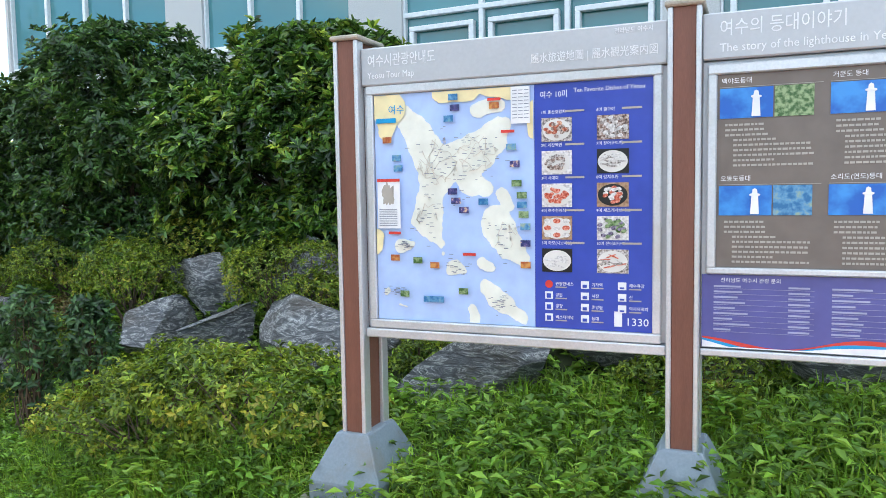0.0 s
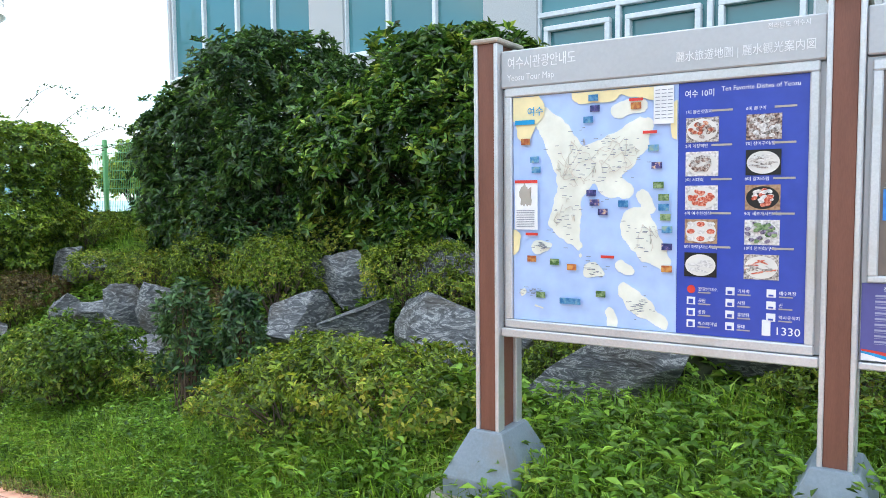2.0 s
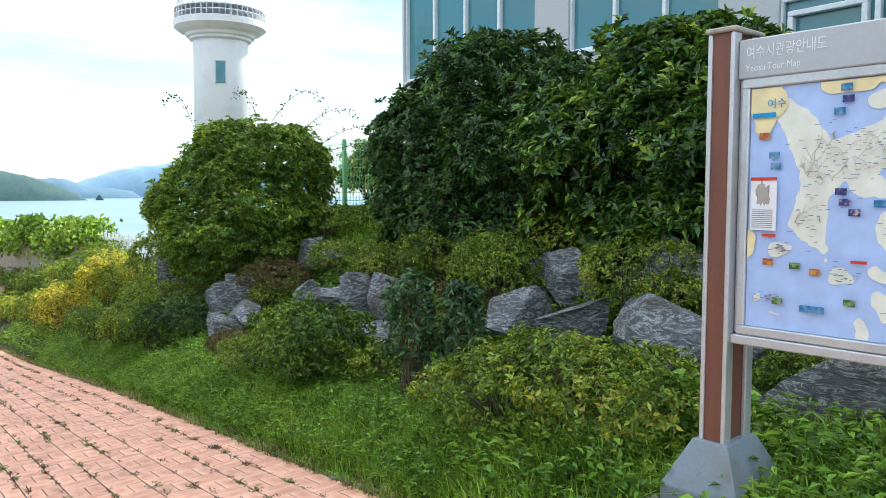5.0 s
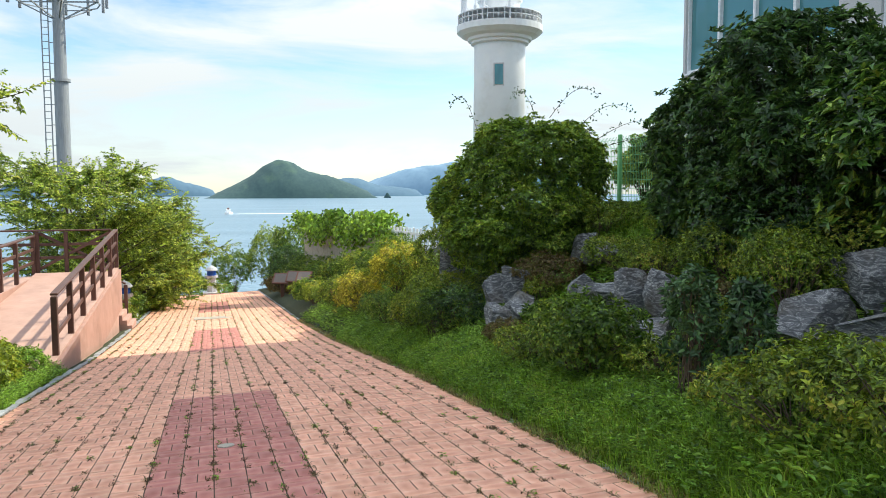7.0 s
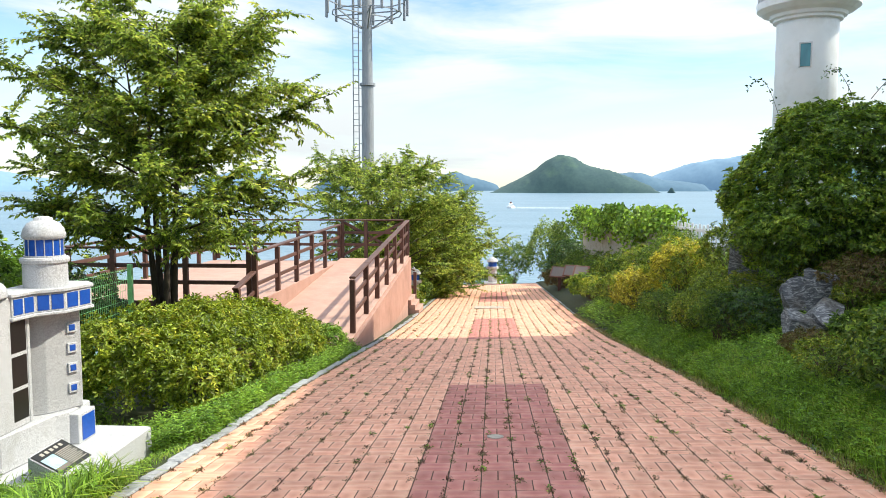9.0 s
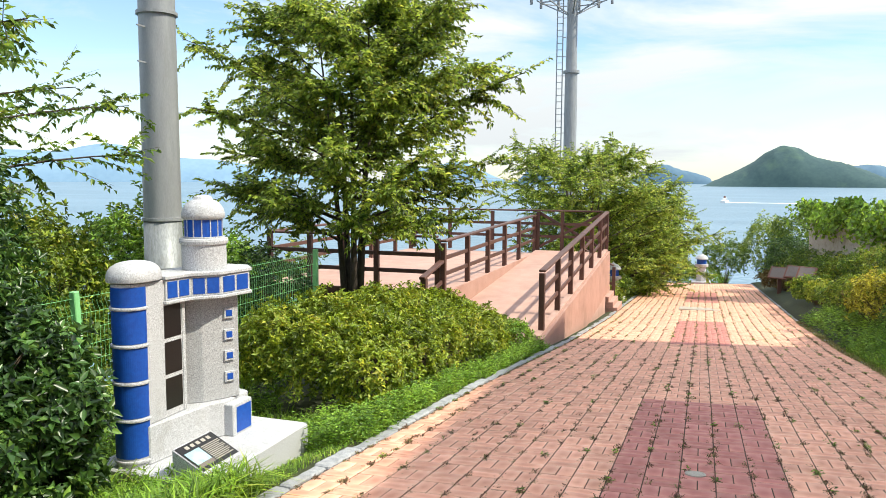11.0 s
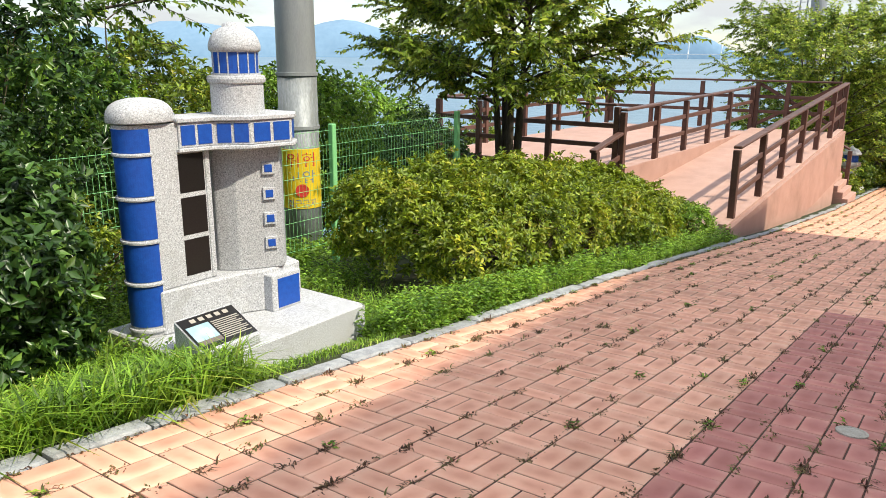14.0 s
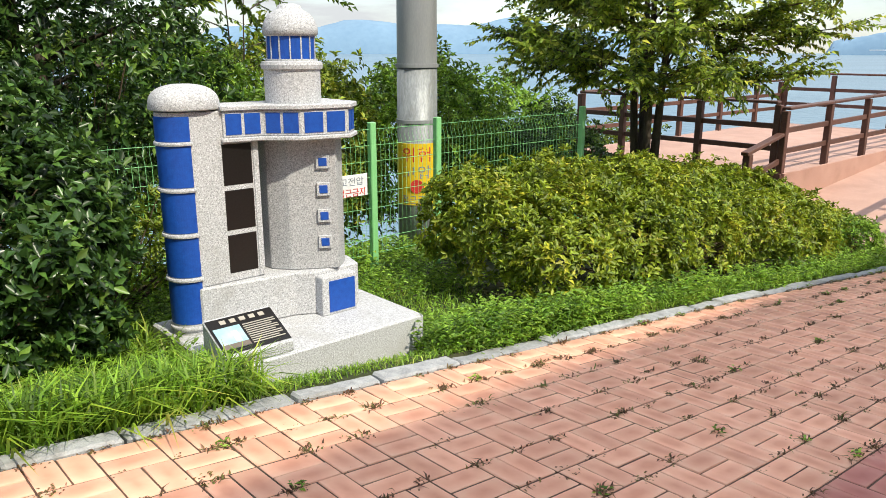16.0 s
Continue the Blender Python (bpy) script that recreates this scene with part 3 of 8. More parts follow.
def spray_tree(name, base, stems, limbs, L, W, material, label, seed, top, spread, low=0.28, twigs=9, per=13, stem_r=0.09, lean=(0, 0), flat=0.5, category="tree", group="", zoff=0.0):
    """A broad-leaved tree: several stems, rising limbs, twigs that carry two rows of leaves."""
    rng = np.random.default_rng(seed)
    e = thing(name, base, label, category, group)
    b = np.array(base, float)
    runs, fine, T0, TD, TL = [], [], [], [], []
    for s in range(stems):
        a = 6.283 * s / stems + rng.uniform(-0.4, 0.4)
        r = spread * (0.22 if stems > 1 else 0.03)
        h = top * rng.uniform(0.82, 1.0)
        end = b + np.array([math.cos(a) * r + lean[0], math.sin(a) * r + lean[1], h])
        t = np.linspace(0, 1, 12)[:, None]
        mid = b + np.array([math.cos(a) * r * 0.25, math.sin(a) * r * 0.25, h * 0.5]) + rng.normal(size=3) * 0.08
        root = b + np.array([math.cos(a), math.sin(a), 0]) * (0.1 if stems > 1 else 0) - np.array([0, 0, 0.15])
        trunk = (1 - t) ** 2 * root + 2 * t * (1 - t) * mid + t * t * end
        rad = np.linspace(stem_r, stem_r * 0.12, 12) * (1 + 0.35 * np.exp(-np.linspace(0, 12, 12)))
        runs.append((trunk, rad))
        for k in range(limbs):
            f = low + (1 - low) * (k + rng.uniform(0, 1)) / limbs
            i = min(10, int(f * 11))
            w = f * 11 - i
            o = trunk[i] * (1 - w) + trunk[i + 1] * w
            az = a + rng.normal() * 1.3 if stems > 1 else k * 2.4 + rng.normal() * 0.3
            g = (f - low) / (1 - low)
            ln = spread * (0.35 + 0.75 * math.sin(math.pi * min(1, 0.25 + 0.72 * g))) * rng.uniform(0.6, 1.0)
            out = np.array([math.cos(az), math.sin(az), 0])
            q = o + out * ln + np.array([0, 0, ln * (flat * 0.5 + 0.35 * g) * rng.uniform(0.4, 1.2)])
            m2 = o * 0.5 + q * 0.5 + np.array([0, 0, 0.1 * ln])
            t8 = np.linspace(0, 1, 8)[:, None]
            limb = (1 - t8) ** 2 * o + 2 * t8 * (1 - t8) * m2 + t8 * t8 * q
            runs.append((limb, np.linspace(max(0.012, rad[i] * 0.45), 0.006, 8)))
            for j in range(twigs):
                ft = rng.uniform(0.25, 1.0)
                ii = min(6, int(ft * 7))
                x = limb[ii] + (limb[ii + 1] - limb[ii]) * (ft * 7 - ii)
                dd = unit(out * rng.uniform(0.3, 1) + np.array([*rng.normal(size=2) * 0.7, rng.normal() * 0.42 + 0.15]))
                tl = rng.uniform(0.45, 1.0) * (0.25 + 0.16 * spread)
                T0.append(x)
                TD.append(dd)
                TL.append(tl)
                fine.append((np.array([x, x + dd * tl]), np.array([0.005, 0.0015])))
    T0, TD, TL = np.array(T0), np.array(TD), np.array(TL)
    n = len(T0)
    f = (np.arange(per)[None] + rng.uniform(0, 1, (n, per))) / per
    P = T0[:, None] + TD[:, None] * (f * TL[:, None])[..., None] + np.array([0, 0, -1.0]) * (0.06 * f ** 2 * TL[:, None])[..., None]
    side = unit(np.cross(TD, np.array([0, 0, 1.0])))[:, None] * np.where(np.arange(per) % 2 == 0, 1, -1)[None, :, None]
    D = unit(side * 0.8 + TD[:, None] * 0.6 + rng.normal(size=(n, per, 3)) * 0.3 - np.array([0, 0, 0.25]))
    N = np.array([0, 0.25, 1.0]) + rng.normal(size=(n, per, 3)) * 0.6
    Ls = L * rng.uniform(0.6, 1.2, n * per)
    V, F = leaves(P.reshape(-1, 3), D.reshape(-1, 3), N.reshape(-1, 3), Ls, Ls * W / L, 0.25)
    link_mesh("crown", mesh_np("crown", V, F), material, e)
    V, F = tubes(runs, 6)
    link_mesh("trunk", mesh_np("trunk", V, F), M["bark"], e)
    V, F = tubes(fine, 3)
    link_mesh("twig_work", mesh_np("twig_work", V, F), M["bark"], e)
    return e


def blades(P, H, W, rng, lean=0.5):
    """Grass blades of two segments, bending over."""
    n = len(P)
    a = rng.uniform(0, 6.283, n)
    o = np.stack([np.cos(a), np.sin(a), np.zeros(n)], 1)
    s = np.stack([-np.sin(a), np.cos(a), np.zeros(n)], 1)
    k = (rng.uniform(0.1, 1, n) * lean)[:, None]
    H, W = np.broadcast_to(H, n)[:, None], np.broadcast_to(W, n)[:, None]
    z = np.array([[0, 0, 1.0]])
    m = P + z * H * 0.55 + o * H * k * 0.3
    t = P + z * H * (0.95 - 0.35 * k) + o * H * k
    V = np.stack([P - s * W / 2, P + s * W / 2, m - s * W * 0.4, m + s * W * 0.4, t], 1).reshape(-1, 3)
    i = np.arange(n)[:, None] * 5
    F = np.concatenate([i + [[0, 1, 3]], i + [[0, 3, 2]], i + [[2, 3, 4]]], 1).reshape(-1, 3)
    return V, F


# ---------------------------------------------------------------- ground, path, sea
U = 0.242                              # two pavers and their joints
Y0, NY = -2.026, 21                    # left edge of the paving, and units across it
X0 = -9.645                            # end of the red field
Y1 = Y0 + NY * U
SEA = -22.0


def path_z(x, y=0.5):
    """Height of the paving: it falls toward the sea and a little to the left."""
    x, y = np.asarray(x, float), np.asarray(y, float)
    z = np.interp(x, [-150, -47, -23.2, -17, -9.64, 45], [-38, -4.7, -2.755, -2.12, -1.222, 4.57])
    return z + 0.028 * (np.clip(y, -6, 4) - 0.5)


def ground_z(x, y):
    x, y = np.asarray(x, float), np.asarray(y, float)
    p = path_z(x, y)
    terrace = np.interp(x, [-80, -46, -30, -22, -16, 0, 12, 45], [-0.5, 0.5, 2.0, 2.7, 2.95, 1.55, 0.6, 0.2])
    up = np.interp(y - Y1 - 0.1, [0, 0.4, 1.5, 2.3, 3.3, 4.3, 5.1, 30, 60], [0, 0.12, 0.22, 0.38, 0.62, 0.88, 1, 1.0, 0.2]) * terrace
    d = Y0 - 0.16 - y
    down = np.interp(d, [0, 0.12, 0.55, 3.4, 6, 14, 60], [0, -0.02, -0.17, -0.26, -0.8, -4.0, -24])
    lumpy = 0.04 * np.sin(x * 2.1 + y * 0.7) * np.sin(y * 2.7 - x * 0.4)
    z = np.where(y > Y1 + 0.1, p + up + lumpy * np.clip((y - Y1 - 0.3), 0, 1), np.where(y < Y0 - 0.16, p + down + lumpy * np.clip(d - 0.3, 0, 1), p - 0.075))
    return np.maximum(z, SEA - 3)


def gz(x, y):
    return float(ground_z(x, y))


gx = np.concatenate([np.linspace(-150, -50, 36), np.linspace(-49, -20, 60)[:-1], np.linspace(-20, 4, 97)[:-1], np.linspace(4, 45, 24)])
gy = np.concatenate([np.linspace(-110, -12, 30)[:-1], np.linspace(-12, Y0 - 0.17, 36), np.linspace(Y0 - 0.15, Y1 + 0.09, 9), np.linspace(Y1 + 0.11, 9, 34), np.linspace(9.5, 70, 24)])
XX, YY = np.meshgrid(gx, gy, indexing="ij")
ZZ = ground_z(XX, YY)
a = np.arange(len(gx) * len(gy)).reshape(len(gx), len(gy))
quads = np.stack([a[:-1, :-1], a[1:, :-1], a[1:, 1:], a[:-1, 1:]], -1).reshape(-1, 4)
ground = link_mesh("ground", mesh_np("ground", np.stack([XX, YY, ZZ], -1).reshape(-1, 3), quads), M["lawn"])
ground.data.shade_smooth()
tagged(ground, "grassy hillside soil falling toward the sea", "ground", kind="structure")

# the sea, to the horizon
m_sea, t_sea, b_sea = base_nodes("sea_water")
n_sea = t_sea.nodes.new("ShaderNodeTexNoise")
n_sea.inputs["Scale"].default_value, n_sea.inputs["Detail"].default_value = 0.02, 6
c_sea = t_sea.nodes.new("ShaderNodeTexCoord")
mp_sea = t_sea.nodes.new("ShaderNodeMapping")
mp_sea.inputs["Scale"].default_value = (1, 0.25, 1)
t_sea.links.new(c_sea.outputs["Object"], mp_sea.inputs["Vector"])
t_sea.links.new(mp_sea.outputs[0], n_sea.inputs["Vector"])
r_sea = ramp(t_sea, [(0.35, (0.10, 0.18, 0.24)), (0.65, (0.15, 0.24, 0.31))])
t_sea.links.new(n_sea.outputs["Fac"], r_sea.inputs[0])
t_sea.links.new(r_sea.outputs[0], b_sea.inputs["Base Color"])
b_sea.inputs["Roughness"].default_value = 0.35
bp_sea = t_sea.nodes.new("ShaderNodeBump")
bp_sea.inputs["Strength"].default_value, bp_sea.inputs["Distance"].default_value = 0.4, 2.0
n_sea2 = t_sea.nodes.new("ShaderNodeTexNoise")
n_sea2.inputs["Scale"].default_value = 0.25
t_sea.links.new(c_sea.outputs["Object"], n_sea2.inputs["Vector"])
t_sea.links.new(n_sea2.outputs["Fac"], bp_sea.inputs["Height"])
t_sea.links.new(bp_sea.outputs[0], b_sea.inputs["Normal"])
ang = np.linspace(0, 2 * np.pi, 65)[:-1]
rings = [np.stack([r * np.cos(ang), r * np.sin(ang), np.full(64, SEA)], 1) for r in (60.0, 300.0, 1200.0, 4950.0)]
qs = [[k * 64 + i, (k + 1) * 64 + i, (k + 1) * 64 + (i + 1) % 64, k * 64 + (i + 1) % 64] for k in range(3) for i in range(64)]
tagged(link_mesh("water", mesh_np("water", np.concatenate(rings), qs), m_sea), "calm pale blue sea reaching the horizon", "sea", kind="structure")


def hill(name, bearing, dist, width, height, mat, label, seed, peaks, depth=0.5):
    """A wooded island or ridge: a height field over its length and depth."""
    nx, ny = 90, 26
    u, v = np.meshgrid(np.linspace(-1, 1, nx), np.linspace(-1, 1, ny), indexing="ij")
    h = np.zeros_like(u)
    for c, s, k in peaks:
        h = h + (k * np.exp(-np.abs((u - c) / s) ** 2.1)) ** 3
    h = h ** (1 / 3)
    h /= h.max()
    h = (h + 0.014 * (np.sin(u * 13 + seed) + np.sin(u * 31 + v * 9 + seed)) * h) * np.clip(1 - v * v, 0, 1) ** 0.75
    h *= np.clip((1 - np.abs(u)) * 9, 0, 1)
    b = radians(bearing)
    cx, cy = -math.cos(b) * dist, math.sin(b) * dist
    fx, fy = -math.cos(b), math.sin(b)
    sx, sy = math.sin(b), math.cos(b)
    X = cx + sx * u * width / 2 + fx * v * width * depth / 2
    Y = cy + sy * u * width / 2 + fy * v * width * depth / 2
    rr = np.random.default_rng(seed)
    Z = SEA - 0.5 + h * height + rr.normal(size=h.shape) * height * 0.006 * (h > 0.02)
    a = np.arange(nx * ny).reshape(nx, ny)
    q = np.stack([a[:-1, :-1], a[1:, :-1], a[1:, 1:], a[:-1, 1:]], -1).reshape(-1, 4)
    ob = link_mesh(name, mesh_np(name, np.stack([X, Y, Z], -1).reshape(-1, 3), q), mat)
    ob.data.shade_smooth()
    return tagged(ob, label, "island", kind="structure")


# island woods: green with the blue of the sea haze mixed into the colour
M["island"] = surface("hazed_wooded_island", (0.026, 0.062, 0.072), (0.05, 0.096, 0.094), 0.02, 0.09, 0.95, 0.0, stain=(0.08, 0.14, 0.09), stain_scale=0.008)
# ridges: air haze is put into the base colour, paler for the far ones
M["ridge"] = surface("haze_blue_ridge", (0.07, 0.135, 0.2), (0.095, 0.17, 0.24), 0.01, 0.05, 0.95, 0.0)
M["far_ridge"] = surface("haze_paled_ridge", (0.15, 0.25, 0.36), (0.19, 0.3, 0.41), 0.01, 0.05, 0.95, 0.0)

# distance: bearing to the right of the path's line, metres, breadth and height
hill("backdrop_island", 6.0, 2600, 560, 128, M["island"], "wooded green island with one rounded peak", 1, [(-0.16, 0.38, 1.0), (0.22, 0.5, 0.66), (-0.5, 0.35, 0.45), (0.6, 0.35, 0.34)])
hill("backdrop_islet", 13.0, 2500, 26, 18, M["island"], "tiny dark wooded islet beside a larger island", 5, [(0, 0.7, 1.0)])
hill("backdrop_spur", 11.0, 3400, 560, 82, M["ridge"], "low haze-blue headland behind the island", 8, [(-0.2, 0.6, 1.0), (0.5, 0.6, 0.5)])
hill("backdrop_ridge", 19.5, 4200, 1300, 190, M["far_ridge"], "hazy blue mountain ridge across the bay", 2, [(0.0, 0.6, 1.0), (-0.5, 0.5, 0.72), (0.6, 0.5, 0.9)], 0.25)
hill("backdrop_point", -2.4, 3600, 380, 88, M["ridge"], "haze-blue wooded point across the water", 3, [(-0.2, 0.6, 1.0), (0.4, 0.6, 0.6)])
hill("backdrop_cone", -12.2, 3300, 230, 76, M["ridge"], "haze-blue pointed island across the water", 4, [(0.05, 0.55, 1.0)])
hill("backdrop_coast", -18.0, 3700, 560, 100, M["far_ridge"], "haze-blue coastal hill beside a far bridge", 6, [(0.0, 0.6, 1.0), (-0.6, 0.6, 0.7)], 0.3)
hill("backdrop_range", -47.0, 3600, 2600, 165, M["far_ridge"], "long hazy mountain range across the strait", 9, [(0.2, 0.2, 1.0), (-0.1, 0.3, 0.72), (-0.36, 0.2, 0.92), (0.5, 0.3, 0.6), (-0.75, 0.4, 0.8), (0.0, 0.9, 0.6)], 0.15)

# a far cable bridge and a ferry with its wake
bridge = thing("suspension_bridge", (-3350, -1040, SEA), "pale far suspension bridge between coasts", "bridge")
for k in (-1, 1):
    part("tower", box(-3352, -3348, -1040 + k * 70 - 2, -1040 + k * 70 + 2, SEA, SEA + 78), M["white"], bridge)
part("deck", box(-3354, -3346, -1200, -880, SEA + 18, SEA + 22), M["white"], bridge)
ferry = thing("ferry", (-800, 19, SEA), "white ferry under way on the sea", "boat")
part("hull", prism([(-812, 16), (-790, 15), (-784, 19), (-790, 23), (-812, 22)], SEA - 0.5, SEA + 2.2, 0.2), M["white"], ferry)
part("cabin", box(-808, -793, 16.8, 21.2, SEA + 2.2, SEA + 4.6, 0.2), M["frame_white"], ferry)
part("funnel", box(-804, -801, 18, 20, SEA + 4.6, SEA + 6.4, 0.2), M["wood"], ferry)
wk = bmesh.new()
bmesh.ops.create_grid(wk, x_segments=8, y_segments=1, size=1)
bmesh.ops.transform(wk, matrix=Matrix.Translation((-797, 52, SEA + 0.12)) @ Matrix.Diagonal((9, 34, 1, 1)), verts=wk.verts)
tagged(part("wake", wk, plain("wake_foam", (0.75, 0.8, 0.82), 0.8)), "white foam wake trailing behind the ferry", "wake")

# ---------------------------------------------------------------- paving
XA, XB = 34, -150                        # units ahead and behind of the red field's end
xs0, xs1 = X0 + 60 * U, X0 - 146 * U


def brick_mesh(name, along_x, slope=True):
    """One clay paver with chamfered arrises, laid to the path's fall."""
    lx, ly = (U - 0.009, U / 2 - 0.0085) if along_x else (U / 2 - 0.0085, U - 0.009)
    c = 0.0035
    o = np.array([[-1, -1], [1, -1], [1, 1], [-1, 1]]) * 0.5
    top = np.c_[o * [lx - 2 * c, ly - 2 * c], np.zeros(4)]
    mid = np.c_[o * [lx, ly], np.full(4, -c)]
    low = np.c_[o * [lx, ly], np.full(4, -0.05)]
    v = np.concatenate([top, mid, low])
    f = [[0, 1, 2, 3]] + [[4 + i, 4 + (i + 1) % 4, (i + 1) % 4, i] for i in range(4)] + [[8 + i, 8 + (i + 1) % 4, 4 + (i + 1) % 4, 4 + i] for i in range(4)]
    f = np.array(f)
    uv = (v[f][:, :, :2] / [lx, ly]) + 0.5
    return v, f, uv


BR = {k: brick_mesh("brick", k) for k in (True, False)}
cells = []
for i in range(-60, 146):
    for j in range(NY):
        xc, yc = X0 - (i + 0.5) * U, Y0 + (j + 0.5) * U
        red = (i % 56) >= 30 and 8 <= j < 13
        along = (i + j) % 2 == 0
        for k in (-1, 1):
            cells.append((xc + (0 if along else k * U / 4), yc + (k * U / 4 if along else 0), along, red, i, j))
pavement = tagged(link_mesh("pavement", mesh_np("pavement", [(xs0, Y0, float(path_z(xs0, Y0)) - 0.02), (xs1, Y0, float(path_z(xs1, Y0)) - 0.02), (xs1, Y1, float(path_z(xs1, Y1)) - 0.02), (xs0, Y1, float(path_z(xs0, Y1)) - 0.02)], [[0, 3, 2, 1]]), M["sand"]), "basket-weave clay brick path with weeds in its joints", "path", kind="structure")
# joint bed that follows the fall
px = np.linspace(xs0, xs1, 120)
bed = np.concatenate([np.stack([px, np.full(120, y), path_z(px, np.full(120, y)) - 0.0055], 1) for y in (Y0, Y1)])
me = mesh_np("bed", bed, [[k, k + 120, k + 121, k + 1] for k in range(119)])
pavement.data = me
me.materials.append(M["sand"])


def in_near(c):
    return -13 >= c[4] >= -23 and c[5] < 14


near = [c for c in cells if in_near(c)][:300]
near_ids = {id(c) for c in near}
for red, nm in ((False, "paver"), (True, "paver_red")):
    rest = [c for c in cells if c[3] == red and id(c) not in near_ids]
    V, F, UVs, base = [], [], [], 0
    for along in (True, False):
        v, f, uv = BR[along]
        sub = np.array([(c[0], c[1]) for c in rest if c[2] == along])
        n = len(sub)
        zz = path_z(sub[:, 0], sub[:, 1]) + RNG.normal(size=n) * 0.0014
        tilt = RNG.normal(size=(n, 2)) * 0.006
        W = np.broadcast_to(v, (n, 12, 3)).copy()
        slope = (path_z(sub[:, 0] + 0.1, sub[:, 1]) - path_z(sub[:, 0] - 0.1, sub[:, 1])) / 0.2
        W[..., 2] += W[..., 0] * (slope + tilt[:, 0])[:, None] + W[..., 1] * (0.028 + tilt[:, 1])[:, None] + zz[:, None]
        W[..., 0] += sub[:, 0, None]
        W[..., 1] += sub[:, 1, None]
        V.append(W.reshape(-1, 3))
        F.append((np.arange(n)[:, None, None] * 12 + f[None] + base).reshape(-1, 4))
        UVs.append(np.broadcast_to(uv, (n, *uv.shape)).reshape(-1, 4, 2))
        base += n * 12
    ob = link_mesh("bricks", mesh_np("bricks", np.concatenate(V), np.concatenate(F), np.concatenate(UVs)), M[nm], pavement, "red clay pavers of the middle field" if red else "salmon clay pavers")
    ob["kind"] = "stuff"

# kerbs of rough granite blocks
for side, yk, lab in (("kerb_left", Y0 - 0.075, "rough grey granite kerb beside the brick path"), ("kerb_right", Y1 + 0.07, "grey granite kerb half overgrown with grass")):
    kerb = thing(side, (X0, yk, float(path_z(X0, yk)) - 0.05), lab, "kerb", kind="structure")
    x, k = 6.0, 0
    while x > -46:
        ln = 0.62 + 0.2 * math.sin(k * 2.3)
        zc = float(path_z(x - ln / 2, yk)) + (0.012 if side == "kerb_left" else -0.02)
        b = box(-ln / 2 + 0.006, ln / 2 - 0.006, -0.055 - 0.016 * math.sin(k * 3.1), 0.06 + 0.008 * math.sin(k * 1.7), -0.12, 0.006 * math.sin(k * 2.1), 0.012)
        bmesh.ops.subdivide_edges(b, edges=[q for q in b.edges if q.calc_length() > 0.3], cuts=6)
        for v in b.verts:
            q = noise.noise_vector(v.co * 9 + Vector((k * 3.3, 0, 0)))
            v.co += Vector((0, q.y * 0.012, q.z * 0.008))
        bmesh.ops.transform(b, matrix=Matrix.Translation((x - ln / 2, yk, zc)) @ Matrix.Rotation(-math.atan(0.11), 4, "Y"), verts=b.verts)
        part("kerb_stone", b, M["kerb"], kerb)
        x -= ln
        k += 1

# ---------------------------------------------------------------- building on the terrace
BY, BX0, BX1, BTOP = 13.0, -18.0, 16.0, 16.25
B0 = 0.6
house = thing("building", (-4, BY + 5, B0), "grey granite building with teal-tinted windows in white frames", "building")
m_glass, t_g, b_g = base_nodes("teal_glass")
b_g.inputs["Base Color"].default_value = (0.06, 0.2, 0.22, 1)
b_g.inputs["Roughness"].default_value = 0.04
b_g.inputs["Specular IOR Level"].default_value = 0.9
n_g = t_g.nodes.new("ShaderNodeTexNoise")
n_g.inputs["Scale"].default_value = 0.6
r_g = ramp(t_g, [(0.35, (0.05, 0.17, 0.19)), (0.65, (0.08, 0.26, 0.28))])
t_g.links.new(n_g.outputs["Fac"], r_g.inputs[0])
t_g.links.new(r_g.outputs[0], b_g.inputs["Base Color"])
M["glass"] = m_glass
# openings: x from, x to, sill, head, panes across, transom
OPEN = [(-17.9, -12.6, 4.55, 7.4, 4, 0), (-11.55, -7.85, 4.45, 7.4, 3, 0), (-6.7, -2.0, 3.2, 7.2, 3, 1), (-1.15, 3.8, 3.2, 7.2, 3, 1)]
edges = sorted({BX0, BX1, *[o[0] for o in OPEN], *[o[1] for o in OPEN]})
for xa, xb in zip(edges, edges[1:]):
    hit = [o for o in OPEN if o[0] <= xa and xb <= o[1]]
    spans = [(B0, BTOP)] if not hit else [(B0, hit[0][2]), (hit[0][3], BTOP)]
    for za, zb in spans:
        part("wall", box(xa, xb, BY, BY + 0.35, za, zb), M["facade"], house)
part("side_wall", box(BX0, BX0 + 0.35, BY + 0.352, BY + 12, B0, BTOP), M["facade"], house)
part("side_wall", box(BX1 - 0.35, BX1, BY + 0.352, BY + 12, B0, BTOP), M["facade"], house)
part("rear_wall", box(BX0, BX1, BY + 12.002, BY + 12.35, B0, BTOP), M["facade"], house)
part("roof", box(BX0, BX1, BY, BY + 12.35, BTOP + 0.002, BTOP + 0.3), M["facade"], house)
part("floor_slab", box(BX0 + 0.36, BX1 - 0.36, BY + 0.36, BY + 11.99, 7.5, 7.7), M["white"], house)
part("inner_wall", box(BX0 + 0.36, BX1 - 0.36, BY + 4.0, BY + 4.1, B0, 7.49), M["white"], house)
